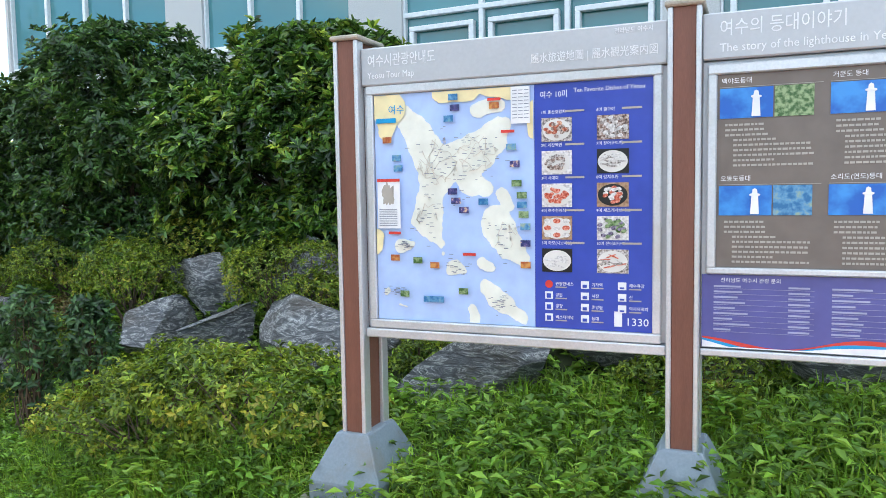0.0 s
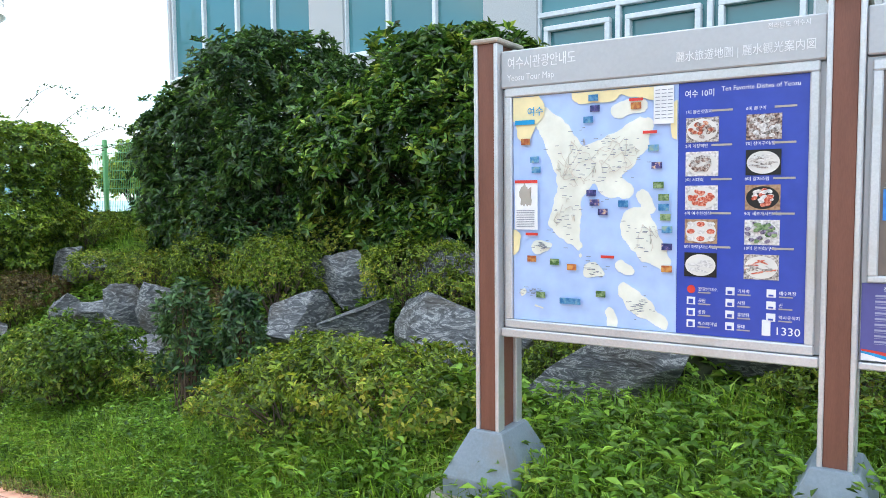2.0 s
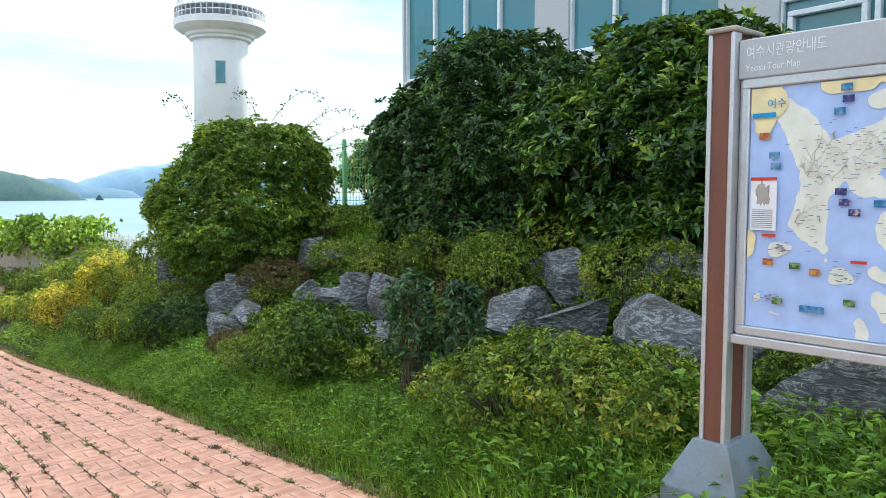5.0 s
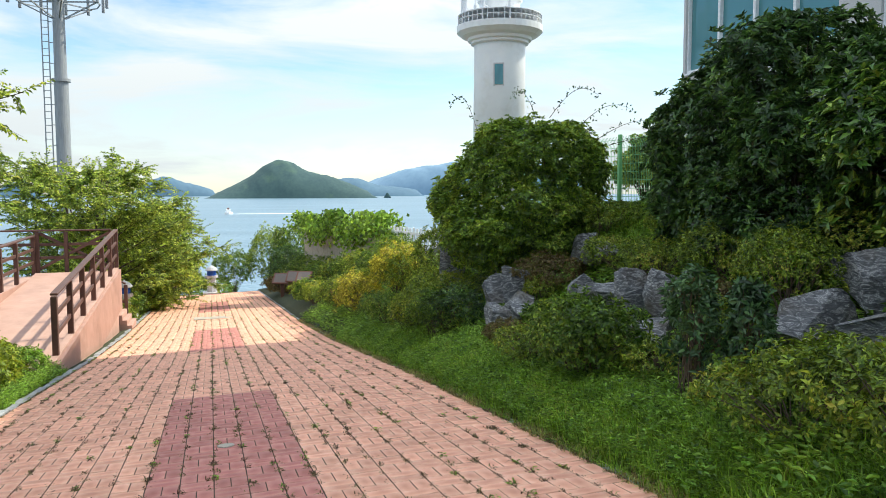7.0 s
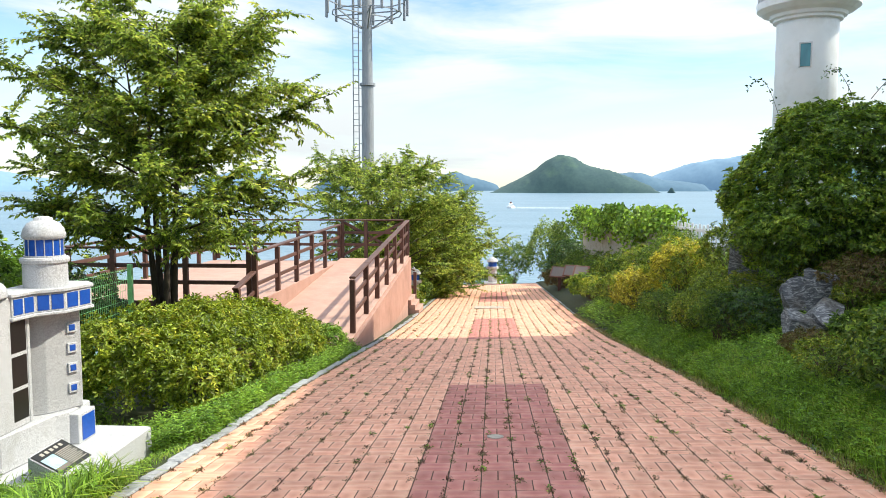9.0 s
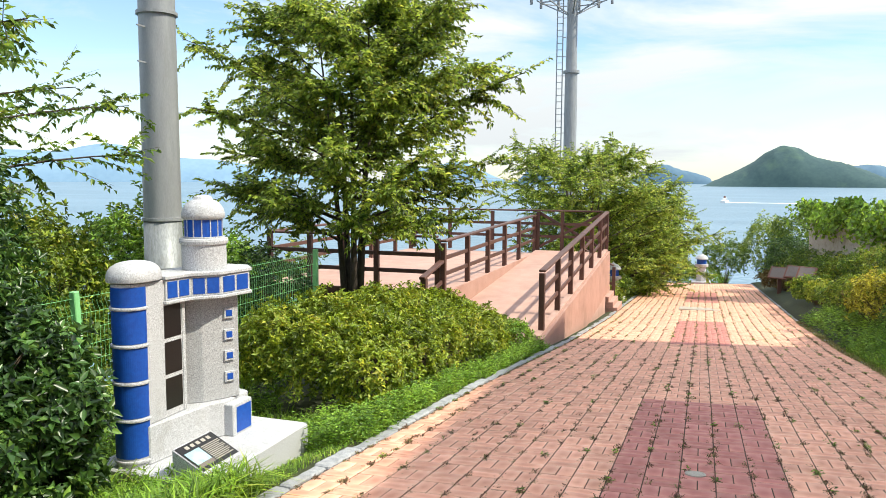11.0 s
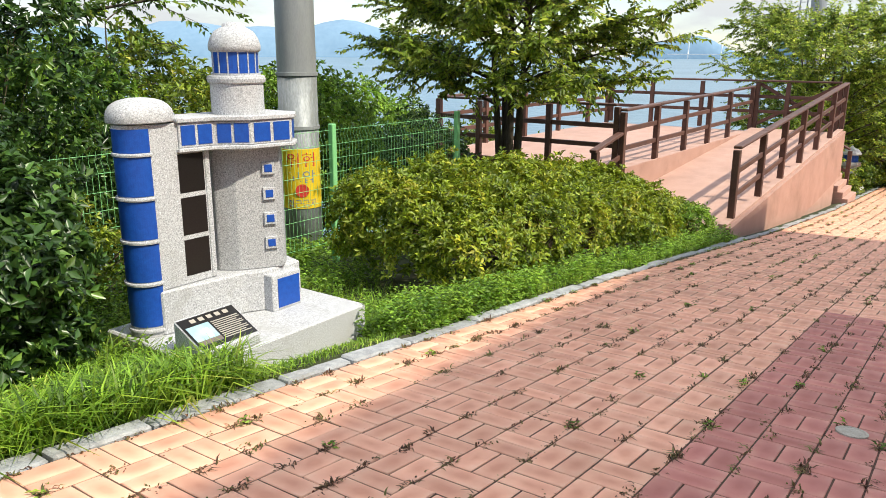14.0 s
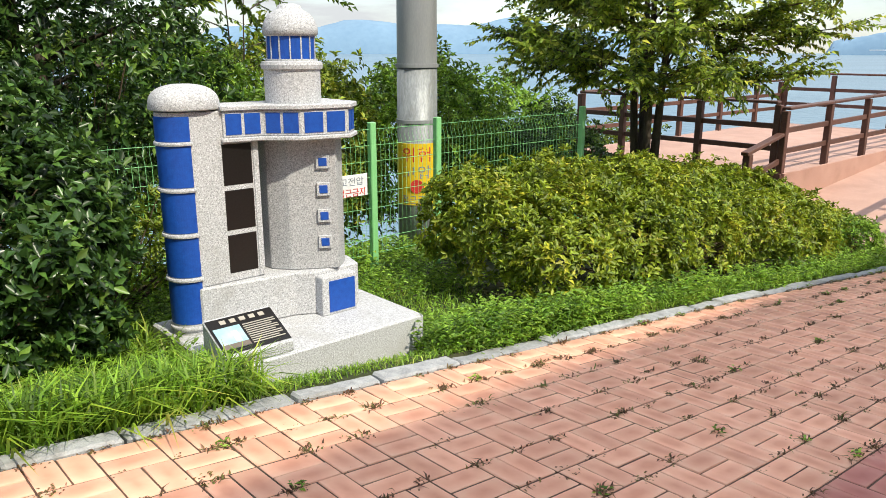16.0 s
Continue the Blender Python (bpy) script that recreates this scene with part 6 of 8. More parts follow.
rx = [-15.33, -17.0, -18.65, -20.35, -22.05, -23.75, -25.4]
railing("railing", [(x, -2.42) for x in rx], [-0.57 + (-15.33 - x) * 0.0715 for x in rx], [ramp_z(x) + 0.05 for x in rx], "dark brown timber railing climbing along the ramp")
lx = [-16.25, -18.0, -19.77, -21.5, -23.2, -25.4]
railing("railing", [(x, -4.76) for x in lx], [-0.14 + (-16.25 - x) * 0.015 for x in lx], [DZ] * 6, "dark brown timber railing between ramp and deck")
railing("railing", [(-16.28, y) for y in (-4.9, -6.34, -8.0, -9.05)], [-0.05] * 4, [DZ] * 4, "dark brown timber railing at the deck front")
railing("railing", [(x, -9.12) for x in (-16.4, -18.3, -20.2, -22.1, -24.0, -25.4)], [-0.05] * 6, [DZ] * 6, "dark brown timber railing at the deck edge facing the sea")
far = railing("railing", [(-25.45, y) for y in (-2.55, -3.85, -4.65, -6.2, -7.7, -9.0)], [0.16] * 6, [-1.12] * 6, "dark brown timber railing with a crossed brace at the deck end")
part("brace", bar((-25.45, -2.6, 0.1), (-25.45, -4.6, -1.0), 0.04, 0.09), M["rail"], far)
part("brace", bar((-25.49, -2.6, -1.0), (-25.49, -4.6, 0.1), 0.04, 0.09), M["rail"], far)
low = thing("railing", (-15.12, -4.78, -1.85), "short low brown timber rail at the ramp foot", "railing", "brown timber railings")
part("post", box(-15.18, -15.06, -4.84, -4.72, -1.95, -0.78, 0.008), M["rail"], low)
part("handrail", bar((-15.0, -4.78, -0.77), (-16.19, -4.78, -0.55), 0.13, 0.06, 0.01), M["rail"], low)
part("rail", bar((-15.1, -4.78, -1.2), (-16.19, -4.78, -1.0), 0.045, 0.09, 0.006), M["rail"], low)
steps = thing("steps", (-26.6, -2.7, -3.2), "salmon painted steps down from the deck", "steps")
for k in range(5):
    zt = float(path_z(-26.2, -2.2)) + 0.85 - k * 0.17
    part("step", box(-27.0, -25.55, -2.9 + 0.0, -2.9 + 0.3 + k * 0.14, zt - 0.175 if k < 4 else zt - 0.3, zt, 0.01), M["deck"], steps)
railing("railing", [(-27.1, -2.35), (-27.1, -3.4)], [-1.75, -1.2], [-2.95, -2.7], "short brown timber stair railing", rails=(0.5,))

# ---------------------------------------------------------------- wire fences
def wire_fence(name, pts, z_top, z_bot, mat, label, group, lean=0.0, step=0.055, wire=0.0022):
    e = thing(name, (pts[0][0], pts[0][1], z_bot), label, "fence", group)
    for i, (x, y) in enumerate(pts):
        l = lean if i == 1 else 0.0
        part("post", bar((x + l * 0.1, y, z_bot - 0.25), (x - l * 0.05, y, z_top + 0.04), 0.07, 0.07, 0.008), M[mat], e, "bright green tube post" if mat == "green" else "")
    for (xa, ya), (xb, yb) in zip(pts, pts[1:]):
        ln = math.hypot(xb - xa, yb - ya)
        d = np.array([(xb - xa) / ln, (yb - ya) / ln, 0])
        nrm = np.array([-d[1], d[0], 0])
        runs = []
        for k in range(1, int(ln / step)):
            p = np.array([xa, ya, 0]) + d * k * step
            z = [z_bot, z_bot + 0.2, z_top - 0.18, z_top - 0.09, z_top]
            o = [0, 0, 0, 0.035, 0]
            runs.append((np.array([[p[0] + nrm[0] * q, p[1] + nrm[1] * q, zz] for zz, q in zip(z, o)]), np.full(5, wire)))
        for k in range(int((z_top - z_bot) / 0.16) + 1):
            z = z_bot + 0.02 + k * 0.16
            runs.append((np.array([[xa, ya, z], [xb, yb, z]]) - nrm * 0.004, np.full(2, wire * 1.2)))
        V, F = tubes(runs, 4)
        link_mesh("mesh_panel", mesh_np("mesh_panel", V, F), M[mat], e)
    return e


wire_fence("wire_fence", [(-4.3, -5.3), (-6.73, -5.25), (-8.08, -5.2), (-8.95, -5.2), (-11.42, -5.2)], 0.08, -1.25, "green", "bright green welded wire fence behind the monument", "green wire fences", lean=-0.6)
wire_fence("wire_fence", [(-17.5, 8.1), (-15.3, 8.15), (-13.06, 8.2), (-10.6, 8.25), (-8.2, 8.3)], 2.44, 1.08, "green", "green welded wire fence on the terrace wall", "green wire fences", wire=0.0042)
part("terrace_wall", box(-18, -6, 8.1, 8.35, 0.5, 1.05, 0.02), M["concrete"])
tagged(bpy.data.objects["terrace_wall"], "low concrete footing wall under the fence", "wall", kind="structure")

# ---------------------------------------------------------------- poles
pole = thing("utility_pole", (-10.25, -7.1, -2.6), "tall grey steel utility pole behind the fence", "pole")
pg = float(ground_z(-10.25, -7.1))
part("shaft", lathe([(0.27, 0.6), (0.2699, 0.64), (0.262, 2.5), (0.25, 6), (0.236, 10), (0.2201, 14.96), (0.22, 15)], -10.25, -7.1, 32), M["pole"], pole, smooth=True)
part("lower_shaft", lathe([(0.28, pg - 0.3), (0.272, 0.598)], -10.25, -7.1, 32), M["pole_low"], pole, "weathered lower steel sleeve", smooth=True)
for z in (-0.15, 0.58, 3.55):
    part("band", lathe([(0.262, z), (0.29, z + 0.004), (0.29, z + 0.05), (0.262, z + 0.054)], -10.25, -7.1, 32), M["pole"], pole)
for z in (2.6, 3.1, 3.6, 4.1):
    part("step_bolt", bar((-10.25 - 0.25, -7.1, z), (-10.25 - 0.42, -7.1, z), 0.02, 0.02, 0), M["pole"], pole)
    part("step_bolt", bar((-10.25 + 0.25, -7.1, z + 0.25), (-10.25 + 0.42, -7.1, z + 0.25), 0.02, 0.02, 0), M["pole"], pole)
# the warning sheet wrapped round it
yel = plain("yellow_sheet", (0.75, 0.52, 0.02), 0.45)
face_a = math.degrees(math.atan2(0.8 + 7.1, -3.2 + 10.25))
part("warning_sheet", lathe([(0.284, -1.25), (0.286, -1.249), (0.286, -0.41), (0.284, -0.409)], -10.25, -7.1, 24, face_a - 75, face_a + 75), yel, pole, "yellow high-voltage warning sheet")


def wrap_text(body, size, z, mat, width):
    ob = text_mesh(body, size, 0, 0, 0, mat, "lettering", pole, "warning lettering", width, "CENTER")
    for v in ob.data.vertices:
        aa = radians(face_a) + v.co.x / 0.29
        rr_ = 0.2885 - v.co.y
        v.co = (-10.25 + rr_ * math.cos(aa), -7.1 + rr_ * math.sin(aa), v.co.z + z)
    return ob


wrap_text("위험", 0.22, -0.64, P["red"], 0.42)
wrap_text("고압", 0.2, -0.87, P["label"], 0.4)
wrap_text("접근금지", 0.13, -1.22, P["label"], 0.42)
ban = lathe([(0.07, 0), (0.095, 0), (0.095, 0.003), (0.07, 0.003), (0.07, 0)], 0, 0, 24)
aa = radians(face_a)
bmesh.ops.transform(ban, matrix=Matrix.Translation((-10.25 + 0.288 * math.cos(aa), -7.1 + 0.288 * math.sin(aa), -0.99)) @ Matrix.Rotation(aa + 1.5708, 4, "Z") @ Matrix.Rotation(radians(90), 4, "X"), verts=ban.verts)
part("ban_ring", ban, P["red"], pole, "red prohibition ring")
notice = thing("fence_notice", (-7.95, -5.16, -0.5), "white notice plate with red lettering wired to the fence", "sign")
part("plate", box(-8.0, -7.62, -5.19, -5.18, -0.6, -0.38, 0.002), P["white"], notice)


def facing_path(body, size, xc, z, y, mat, parent, width):
    """Lettering that faces +y."""
    ob = text_mesh(body, size, 0, 0, 0, mat, "lettering", parent, "red warning lettering", width, "CENTER")
    ob.data.transform(Matrix.Translation((xc, y, z)) @ Matrix.Rotation(math.pi, 4, "Z"))
    return ob


facing_path("고전압", 0.09, -7.81, -0.48, -5.178, P["label"], notice, 0.28)
facing_path("접근금지", 0.09, -7.81, -0.59, -5.178, P["red"], notice, 0.32)

CX, CY = -48.0, -7.5
mast = thing("cell_mast", (CX, CY, -6), "grey steel antenna mast with a side ladder and ring platform", "mast")
part("shaft", lathe([(0.42, -7), (0.38, 7.6), (0.5, 7.62), (0.5, 7.78), (0.34, 7.8), (0.3, 16)], CX, CY, 24), M["pole"], mast, smooth=False)
ld = bmesh.new()
for o in (-0.5, -0.85):
    bar((CX + 0.3, CY + o, -6), (CX + 0.3, CY + o, 13), 0.06, 0.06, 0, ld)
for k in range(48):
    bar((CX + 0.3, CY - 0.5, -5.8 + k * 0.39), (CX + 0.3, CY - 0.85, -5.8 + k * 0.39), 0.035, 0.035, 0, ld)
for k in range(16):
    bar((CX + 0.3, CY - 0.3, -5.2 + k * 1.15), (CX + 0.3, CY - 0.5, -5.2 + k * 1.15), 0.04, 0.04, 0, ld)
part("ladder", ld, M["pole"], mast)
ring = bmesh.new()
for z, r in ((12.1, 2.2), (13.0, 2.5), (13.6, 2.5)):
    for k in range(12):
        a0, a1 = radians(k * 30), radians(k * 30 + 30)
        bar((CX + r * math.cos(a0), CY + r * math.sin(a0), z), (CX + r * math.cos(a1), CY + r * math.sin(a1), z), 0.06, 0.06, 0, ring)
for k in range(6):
    a0 = radians(k * 60 + 15)
    bar((CX, CY, 11.0), (CX + 2.2 * math.cos(a0), CY + 2.2 * math.sin(a0), 12.1), 0.07, 0.07, 0, ring)
    bar((CX, CY, 12.1), (CX + 2.2 * math.cos(a0), CY + 2.2 * math.sin(a0), 12.1), 0.07, 0.07, 0, ring)
part("platform", ring, M["pole"], mast)
for k in range(12):
    a0 = radians(k * 30)
    x, y = CX + 2.55 * math.cos(a0), CY + 2.55 * math.sin(a0)
    part("antenna", box(x - 0.08, x + 0.08, y - 0.08, y + 0.08, 11.9, 14.6, 0.02), M["pole"], mast)


# ---------------------------------------------------------------- small things along the path's end
def mini_lighthouse(x, y, z, h, label):
    e = thing("garden_lighthouse", (x, y, z), label, "monument", "small granite lighthouses")
    k = h / 1.7
    part("slab", box(x - 0.5 * k, x + 0.5 * k, y - 0.5 * k, y + 0.5 * k, z - 0.3, z + 0.14 * k, 0.02), M["granite"], e)
    part("column", lathe([(0.27 * k, z + 0.141 * k), (0.24 * k, z + 0.9 * k), (0.36 * k, z + 0.95 * k), (0.36 * k, z + 1.08 * k)], x, y, 8), M["granite"], e)
    part("lantern", lathe([(0.25 * k, z + 1.081 * k), (0.25 * k, z + 1.35 * k)], x, y, 16), M["blue"], e, "blue lantern band")
    part("dome", lathe([(0.34 * k, z + 1.351 * k), (0.34 * k, z + 1.4 * k), (0.22 * k, z + 1.55 * k), (0.06 * k, z + 1.62 * k), (0.0, z + 1.7 * k)], x, y, 20), M["granite"], e)


mini_lighthouse(-45.0, 0.45, -4.55, 1.72, "small granite lighthouse with a blue lantern at the path's end")
mini_lighthouse(-30.5, -2.75, float(path_z(-30.5, -2.7)), 1.5, "small granite lighthouse with a blue lantern beside the deck")
drain = thing("drain_cover", (-27, 0.6, float(path_z(-27, 0.6))), "weedy concrete drain cover set in the paving", "drain cover")
dm = box(-0.55, 0.55, -0.7, 0.7, -0.03, 0.012, 0.006)
bmesh.ops.transform(dm, matrix=Matrix.Translation((-27.5, 0.5, float(path_z(-27.5, 0.5)))) @ Matrix.Rotation(-0.09, 4, "Y"), verts=dm.verts)
part("slab", dm, M["concrete"], drain)
cap_t = thing("access_cap", (-5.9, 0.9, float(path_z(-5.9, 0.9))), "small round concrete access cap in the paving", "cap")
cm = lathe([(0.075, -0.03), (0.075, 0.004), (0.06, 0.006), (0.055, 0.003), (0.03, 0.003), (0.0, 0.004)], 0, 0, 20)
bmesh.ops.transform(cm, matrix=Matrix.Translation((-6.65, 0.5, float(path_z(-6.65, 0.5)) + 0.002)) @ Matrix.Rotation(-0.106, 4, "Y"), verts=cm.verts)
part("lid", cm, M["concrete"], cap_t)
for x, y, w in ((-34.5, 3.5, 0.75), (-32.8, 3.95, 0.8), (-30.5, 4.05, 0.65)):
    z = gz(x, y)
    e = thing("information_lectern", (x, y, z), "tilted brown board on a dark post beside the path", "sign", "tilted boards")
    part("post", box(x - 0.07, x + 0.07, y - 0.07, y + 0.07, z - 0.2, z + 0.75, 0.01), M["rail"], e)
    bd = box(-0.28, 0.28, -w / 2, w / 2, -0.03, 0.03, 0.01)
    tm = Matrix.Translation((x + 0.05, y - 0.05, z + 0.85)) @ Matrix.Rotation(radians(-28), 4, "Z") @ Matrix.Rotation(radians(52), 4, "Y")
    bmesh.ops.transform(bd, matrix=tm, verts=bd.verts)
    part("board", bd, M["wood"], e)
    sh = box(-0.23, 0.23, -w / 2 + 0.07, w / 2 - 0.07, 0.031, 0.035)
    bmesh.ops.transform(sh, matrix=tm, verts=sh.verts)
    part("sheet", sh, P["taupe"], e, "dark printed sheet")
vw = thing("garden_wall", (-33, 6.4, -2.4), "weathered grey concrete wall overgrown with vines", "wall")
part("wall", bar((-40.0, 5.3, -1.75), (-25.5, 7.0, -1.35), 0.25, 2.6, 0.02), M["concrete"], vw)
pk = thing("picket_fence", (-24.5, 6.9, -0.6), "white lattice fence beside the lighthouse yard", "fence")
for k in range(16):
    x, y = -26.0 + k * 0.26, 6.6 + k * 0.05
    part("picket", box(x - 0.09, x + 0.09, y - 0.02, y + 0.02, -1.3, 0.12 + 0.03 * (k % 2), 0.01), M["white"], pk)
for z in (-0.7, -0.05):
    part("rail", bar((-26.2, 6.53, z), (-21.9, 7.39, z), 0.04, 0.1, 0.005), M["white"], pk)

# ---------------------------------------------------------------- boulders of the bank
m_rock, t_k, b_k = base_nodes("veined_schist")
c_k = t_k.nodes.new("ShaderNodeTexCoord")
mp_k = t_k.nodes.new("ShaderNodeMapping")
mp_k.inputs["Rotation"].default_value = (0.5, 0.7, 0.3)
mp_k.inputs["Scale"].default_value = (1.0, 1.0, 3.2)
t_k.links.new(c_k.outputs["Object"], mp_k.inputs["Vector"])
w_k = t_k.nodes.new("ShaderNodeTexNoise")
w_k.inputs["Scale"].default_value, w_k.inputs["Detail"].default_value, w_k.inputs["Roughness"].default_value, w_k.inputs["Distortion"].default_value = 5.5, 10, 0.7, 2.2
t_k.links.new(mp_k.outputs[0], w_k.inputs["Vector"])
r_k = ramp(t_k, [(0.3, (0.04, 0.042, 0.047)), (0.44, (0.11, 0.114, 0.122)), (0.53, (0.19, 0.195, 0.205)), (0.565, (0.6, 0.6, 0.59)), (0.60, (0.13, 0.134, 0.142)), (0.66, (0.3, 0.3, 0.3)), (0.70, (0.55, 0.55, 0.54))])
t_k.links.new(w_k.outputs["Fac"], r_k.inputs[0])
n_k = t_k.nodes.new("ShaderNodeTexNoise")
n_k.inputs["Scale"].default_value, n_k.inputs["Detail"].default_value = 2.3, 6
t_k.links.new(c_k.outputs["Object"], n_k.inputs["Vector"])
f_k = ramp(t_k, [(0.5, (0, 0, 0)), (0.72, (0.75, 0.75, 0.75))])
t_k.links.new(n_k.outputs["Fac"], f_k.inputs[0])
x_k = t_k.nodes.new("ShaderNodeMix")
x_k.data_type = "RGBA"
x_k.inputs[7].default_value = (0.1, 0.075, 0.045, 1)
t_k.links.new(f_k.outputs[0], x_k.inputs[0])
t_k.links.new(r_k.outputs[0], x_k.inputs[6])
t_k.links.new(x_k.outputs[2], b_k.inputs["Base Color"])
b_k.inputs["Roughness"].default_value = 0.8
u_k = t_k.nodes.new("ShaderNodeBump")
u_k.inputs["Strength"].default_value, u_k.inputs["Distance"].default_value = 1.0, 0.05
t_k.links.new(w_k.outputs["Fac"], u_k.inputs["Height"])
t_k.links.new(u_k.outputs[0], b_k.inputs["Normal"])
M["rock"] = m_rock


def boulder(x, y, w, d, h, seed, up=0.0, tilt=0.0):
    """A quarried boulder: a ball cut by random planes, then roughened."""
    r = np.random.default_rng(seed)
    b = bmesh.new()
    bmesh.ops.create_icosphere(b, subdivisions=4, radius=1)
    P_ = np.array([v.co[:] for v in b.verts])
    for k in range(12):
        n = unit(r.normal(size=3))
        lim = r.uniform(0.4, 0.6)
        over = P_ @ n - lim
        P_ -= np.clip(over, 0, None)[:, None] * n
    nz = np.array([noise.fractal(Vector(p) * 1.6 + Vector((seed, 0, 0)), 0.9, 2.1, 4) for p in P_])
    P_ = P_ * (1 + 0.09 * nz)[:, None] / 0.58
    z0 = gz(x, y) + up
    a = r.uniform(-0.5, 0.5)
    c, s = math.cos(a), math.sin(a)
    for v, p in zip(b.verts, P_):
        X, Y, Z = p[0] * w * 0.42, p[1] * d * 0.42, p[2] * h * 0.42
        Z += tilt * X
        v.co = (x + X * c - Y * s, y + X * s + Y * c, z0 + h * 0.24 + Z)
    ob = part("boulder", b, M["rock"])
    return tagged(ob, "rough grey schist boulder with white veins set in the bank", "boulder", "boulders of the bank")


ROCKS = [(-4.95, 5.25, 0.78, 0.6, 0.72, 0.0), (-4.2, 5.3, 0.75, 0.5, 0.5, 0.0), (-3.25, 5.2, 0.95, 0.65, 0.78, 0.03), (-2.55, 5.4, 0.8, 0.6, 0.85, 0.0),
         (-1.55, 4.85, 0.95, 0.6, 0.62, 0.0), (-0.85, 5.1, 0.7, 0.55, 0.62, 0.0), (-0.2, 5.1, 0.55, 0.5, 0.45, 0.0), (0.5, 5.0, 0.8, 0.6, 0.6, 0.0), (1.5, 5.0, 0.9, 0.6, 0.6, 0.0),
         (-4.9, 6.0, 0.95, 0.6, 0.75, 0.0), (-3.6, 6.1, 1.2, 0.6, 0.6, 0.0), (-2.6, 6.2, 1.1, 0.6, 0.55, 0.05), (-3.0, 6.75, 1.5, 0.5, 0.3, 0.0), (-1.6, 6.1, 1.0, 0.6, 0.6, 0.0), (-0.4, 6.2, 1.1, 0.6, 0.6, 0.0),
         (-6.7, 4.85, 0.95, 0.55, 0.42, 0.0), (-7.7, 5.35, 0.6, 0.5, 0.75, 0.0), (-7.2, 5.5, 0.5, 0.5, 0.7, 0.0), (-8.6, 5.4, 0.7, 0.5, 0.5, 0.0), (-9.3, 5.4, 0.5, 0.5, 0.55, 0.0),
         (-9.9, 4.4, 0.8, 0.5, 0.62, 0.0), (-10.3, 4.85, 0.9, 0.5, 0.4, 0.1), (-11.6, 5.0, 0.55, 0.5, 0.85, 0.05), (-11.1, 5.2, 0.45, 0.5, 0.75, 0.05), (-10.4, 6.3, 1.3, 0.6, 0.5, 0.0), (-11.3, 6.5, 0.9, 0.5, 0.5, 0.0),
         (-14.6, 5.2, 0.7, 0.6, 1.5, 0.2), (-14.9, 4.3, 0.5, 0.4, 0.5, 0.0), (-14.3, 4.0, 0.35, 0.35, 0.4, 0.0), (-13.3, 4.9, 0.6, 0.5, 0.6, 0.0)]
for k, (x, y, w, d, h, up) in enumerate(ROCKS):
    boulder(x, y, w * 1.1, d, h * 0.95, 40 + k, up + 0.03, 0.1 * math.sin(k * 1.9))

# ---------------------------------------------------------------- shrubs of the bank
shrub("evergreen_shrub", [(-8.1, 7.2, 2.15, 1.25, 1.1, 1.35), (-7.2, 7.1, 2.75, 1.15, 1.0, 0.95), (-6.4, 7.1, 1.9, 1.2, 1.0, 1.2), (-8.9, 7.3, 2.45, 0.75, 0.8, 0.6), (-6.2, 7.2, 2.7, 0.7, 0.7, 0.55), (-7.6, 6.8, 1.35, 1.2, 0.8, 0.8), (-6.6, 6.8, 1.2, 0.9, 0.7, 0.7), (-8.6, 6.9, 1.4, 0.8, 0.7, 0.8)], 6600, 9, 0.1, 0.04, G["dark"], "large dark evergreen shrub with whorled leaves above the boulders", (-7.3, 7.2, gz(-7.3, 7.2)), 11, skin=0.22, rough=0.22, stem_r=0.022, stems=6, below=-0.9, kids=9)
shrub("evergreen_shrub", [(-4.7, 6.9, 2.05, 1.25, 1.0, 1.15), (-3.8, 6.9, 2.0, 1.0, 0.9, 1.15), (-4.4, 7.0, 2.6, 0.9, 0.8, 0.7), (-5.5, 6.9, 1.8, 0.8, 0.8, 0.9), (-3.1, 7.1, 2.05, 0.75, 0.8, 0.8), (-2.5, 7.2, 2.6, 0.32, 0.32, 0.3), (-4.2, 6.6, 1.3, 1.1, 0.6, 0.6)], 4700, 10, 0.115, 0.045, G["whorl"], "large glossy shrub with bright whorled leaf rosettes", (-4.3, 7.0, gz(-4.3, 7.0)), 12, skin=0.28, rough=0.25, stem_r=0.025, stems=12, kids=9)
shrub("evergreen_shrub", [(-12.6, 6.1, 1.7, 1.3, 1.25, 1.1), (-12.9, 5.5, 1.4, 1.0, 0.95, 0.85), (-12.5, 6.7, 1.9, 0.9, 0.75, 0.85), (-12.6, 5.9, 2.3, 0.8, 0.8, 0.6), (-12.9, 6.6, 2.3, 0.7, 0.65, 0.5), (-12.8, 5.1, 0.85, 0.85, 0.75, 0.75), (-12.4, 6.1, 1.05, 1.3, 1.25, 0.85), (-12.2, 5.2, 0.75, 0.75, 0.7, 0.6), (-13.3, 5.0, 1.3, 0.6, 0.6, 0.75)], 10500, 8, 0.078, 0.034, G["round"], "broad rounded evergreen shrub overhanging the boulders", (-12.6, 6.3, gz(-12.6, 6.3)), 13, skin=0.24, rough=0.24, stem_r=0.02, stems=3, below=-1.0, kids=10)
for k, (x, y, h) in enumerate([(-13.0, 9.6, 1.2), (-11.6, 9.9, 1.5), (-10.2, 9.7, 1.25), (-14.6, 9.8, 1.4)]):
    z = gz(x, y)
    shrub("shrub", [(x, y, z + h * 0.5, 0.85, 0.6, h * 0.5), (x + 0.4, y, z + h * 0.7, 0.5, 0.5, h * 0.35)], 1100, 7, 0.12, 0.055, G["tree"], "leafy light-green shrub behind the wire fence", (x, y, z), 71 + k, group="shrubs behind the fence", skin=0.3, rough=0.3)
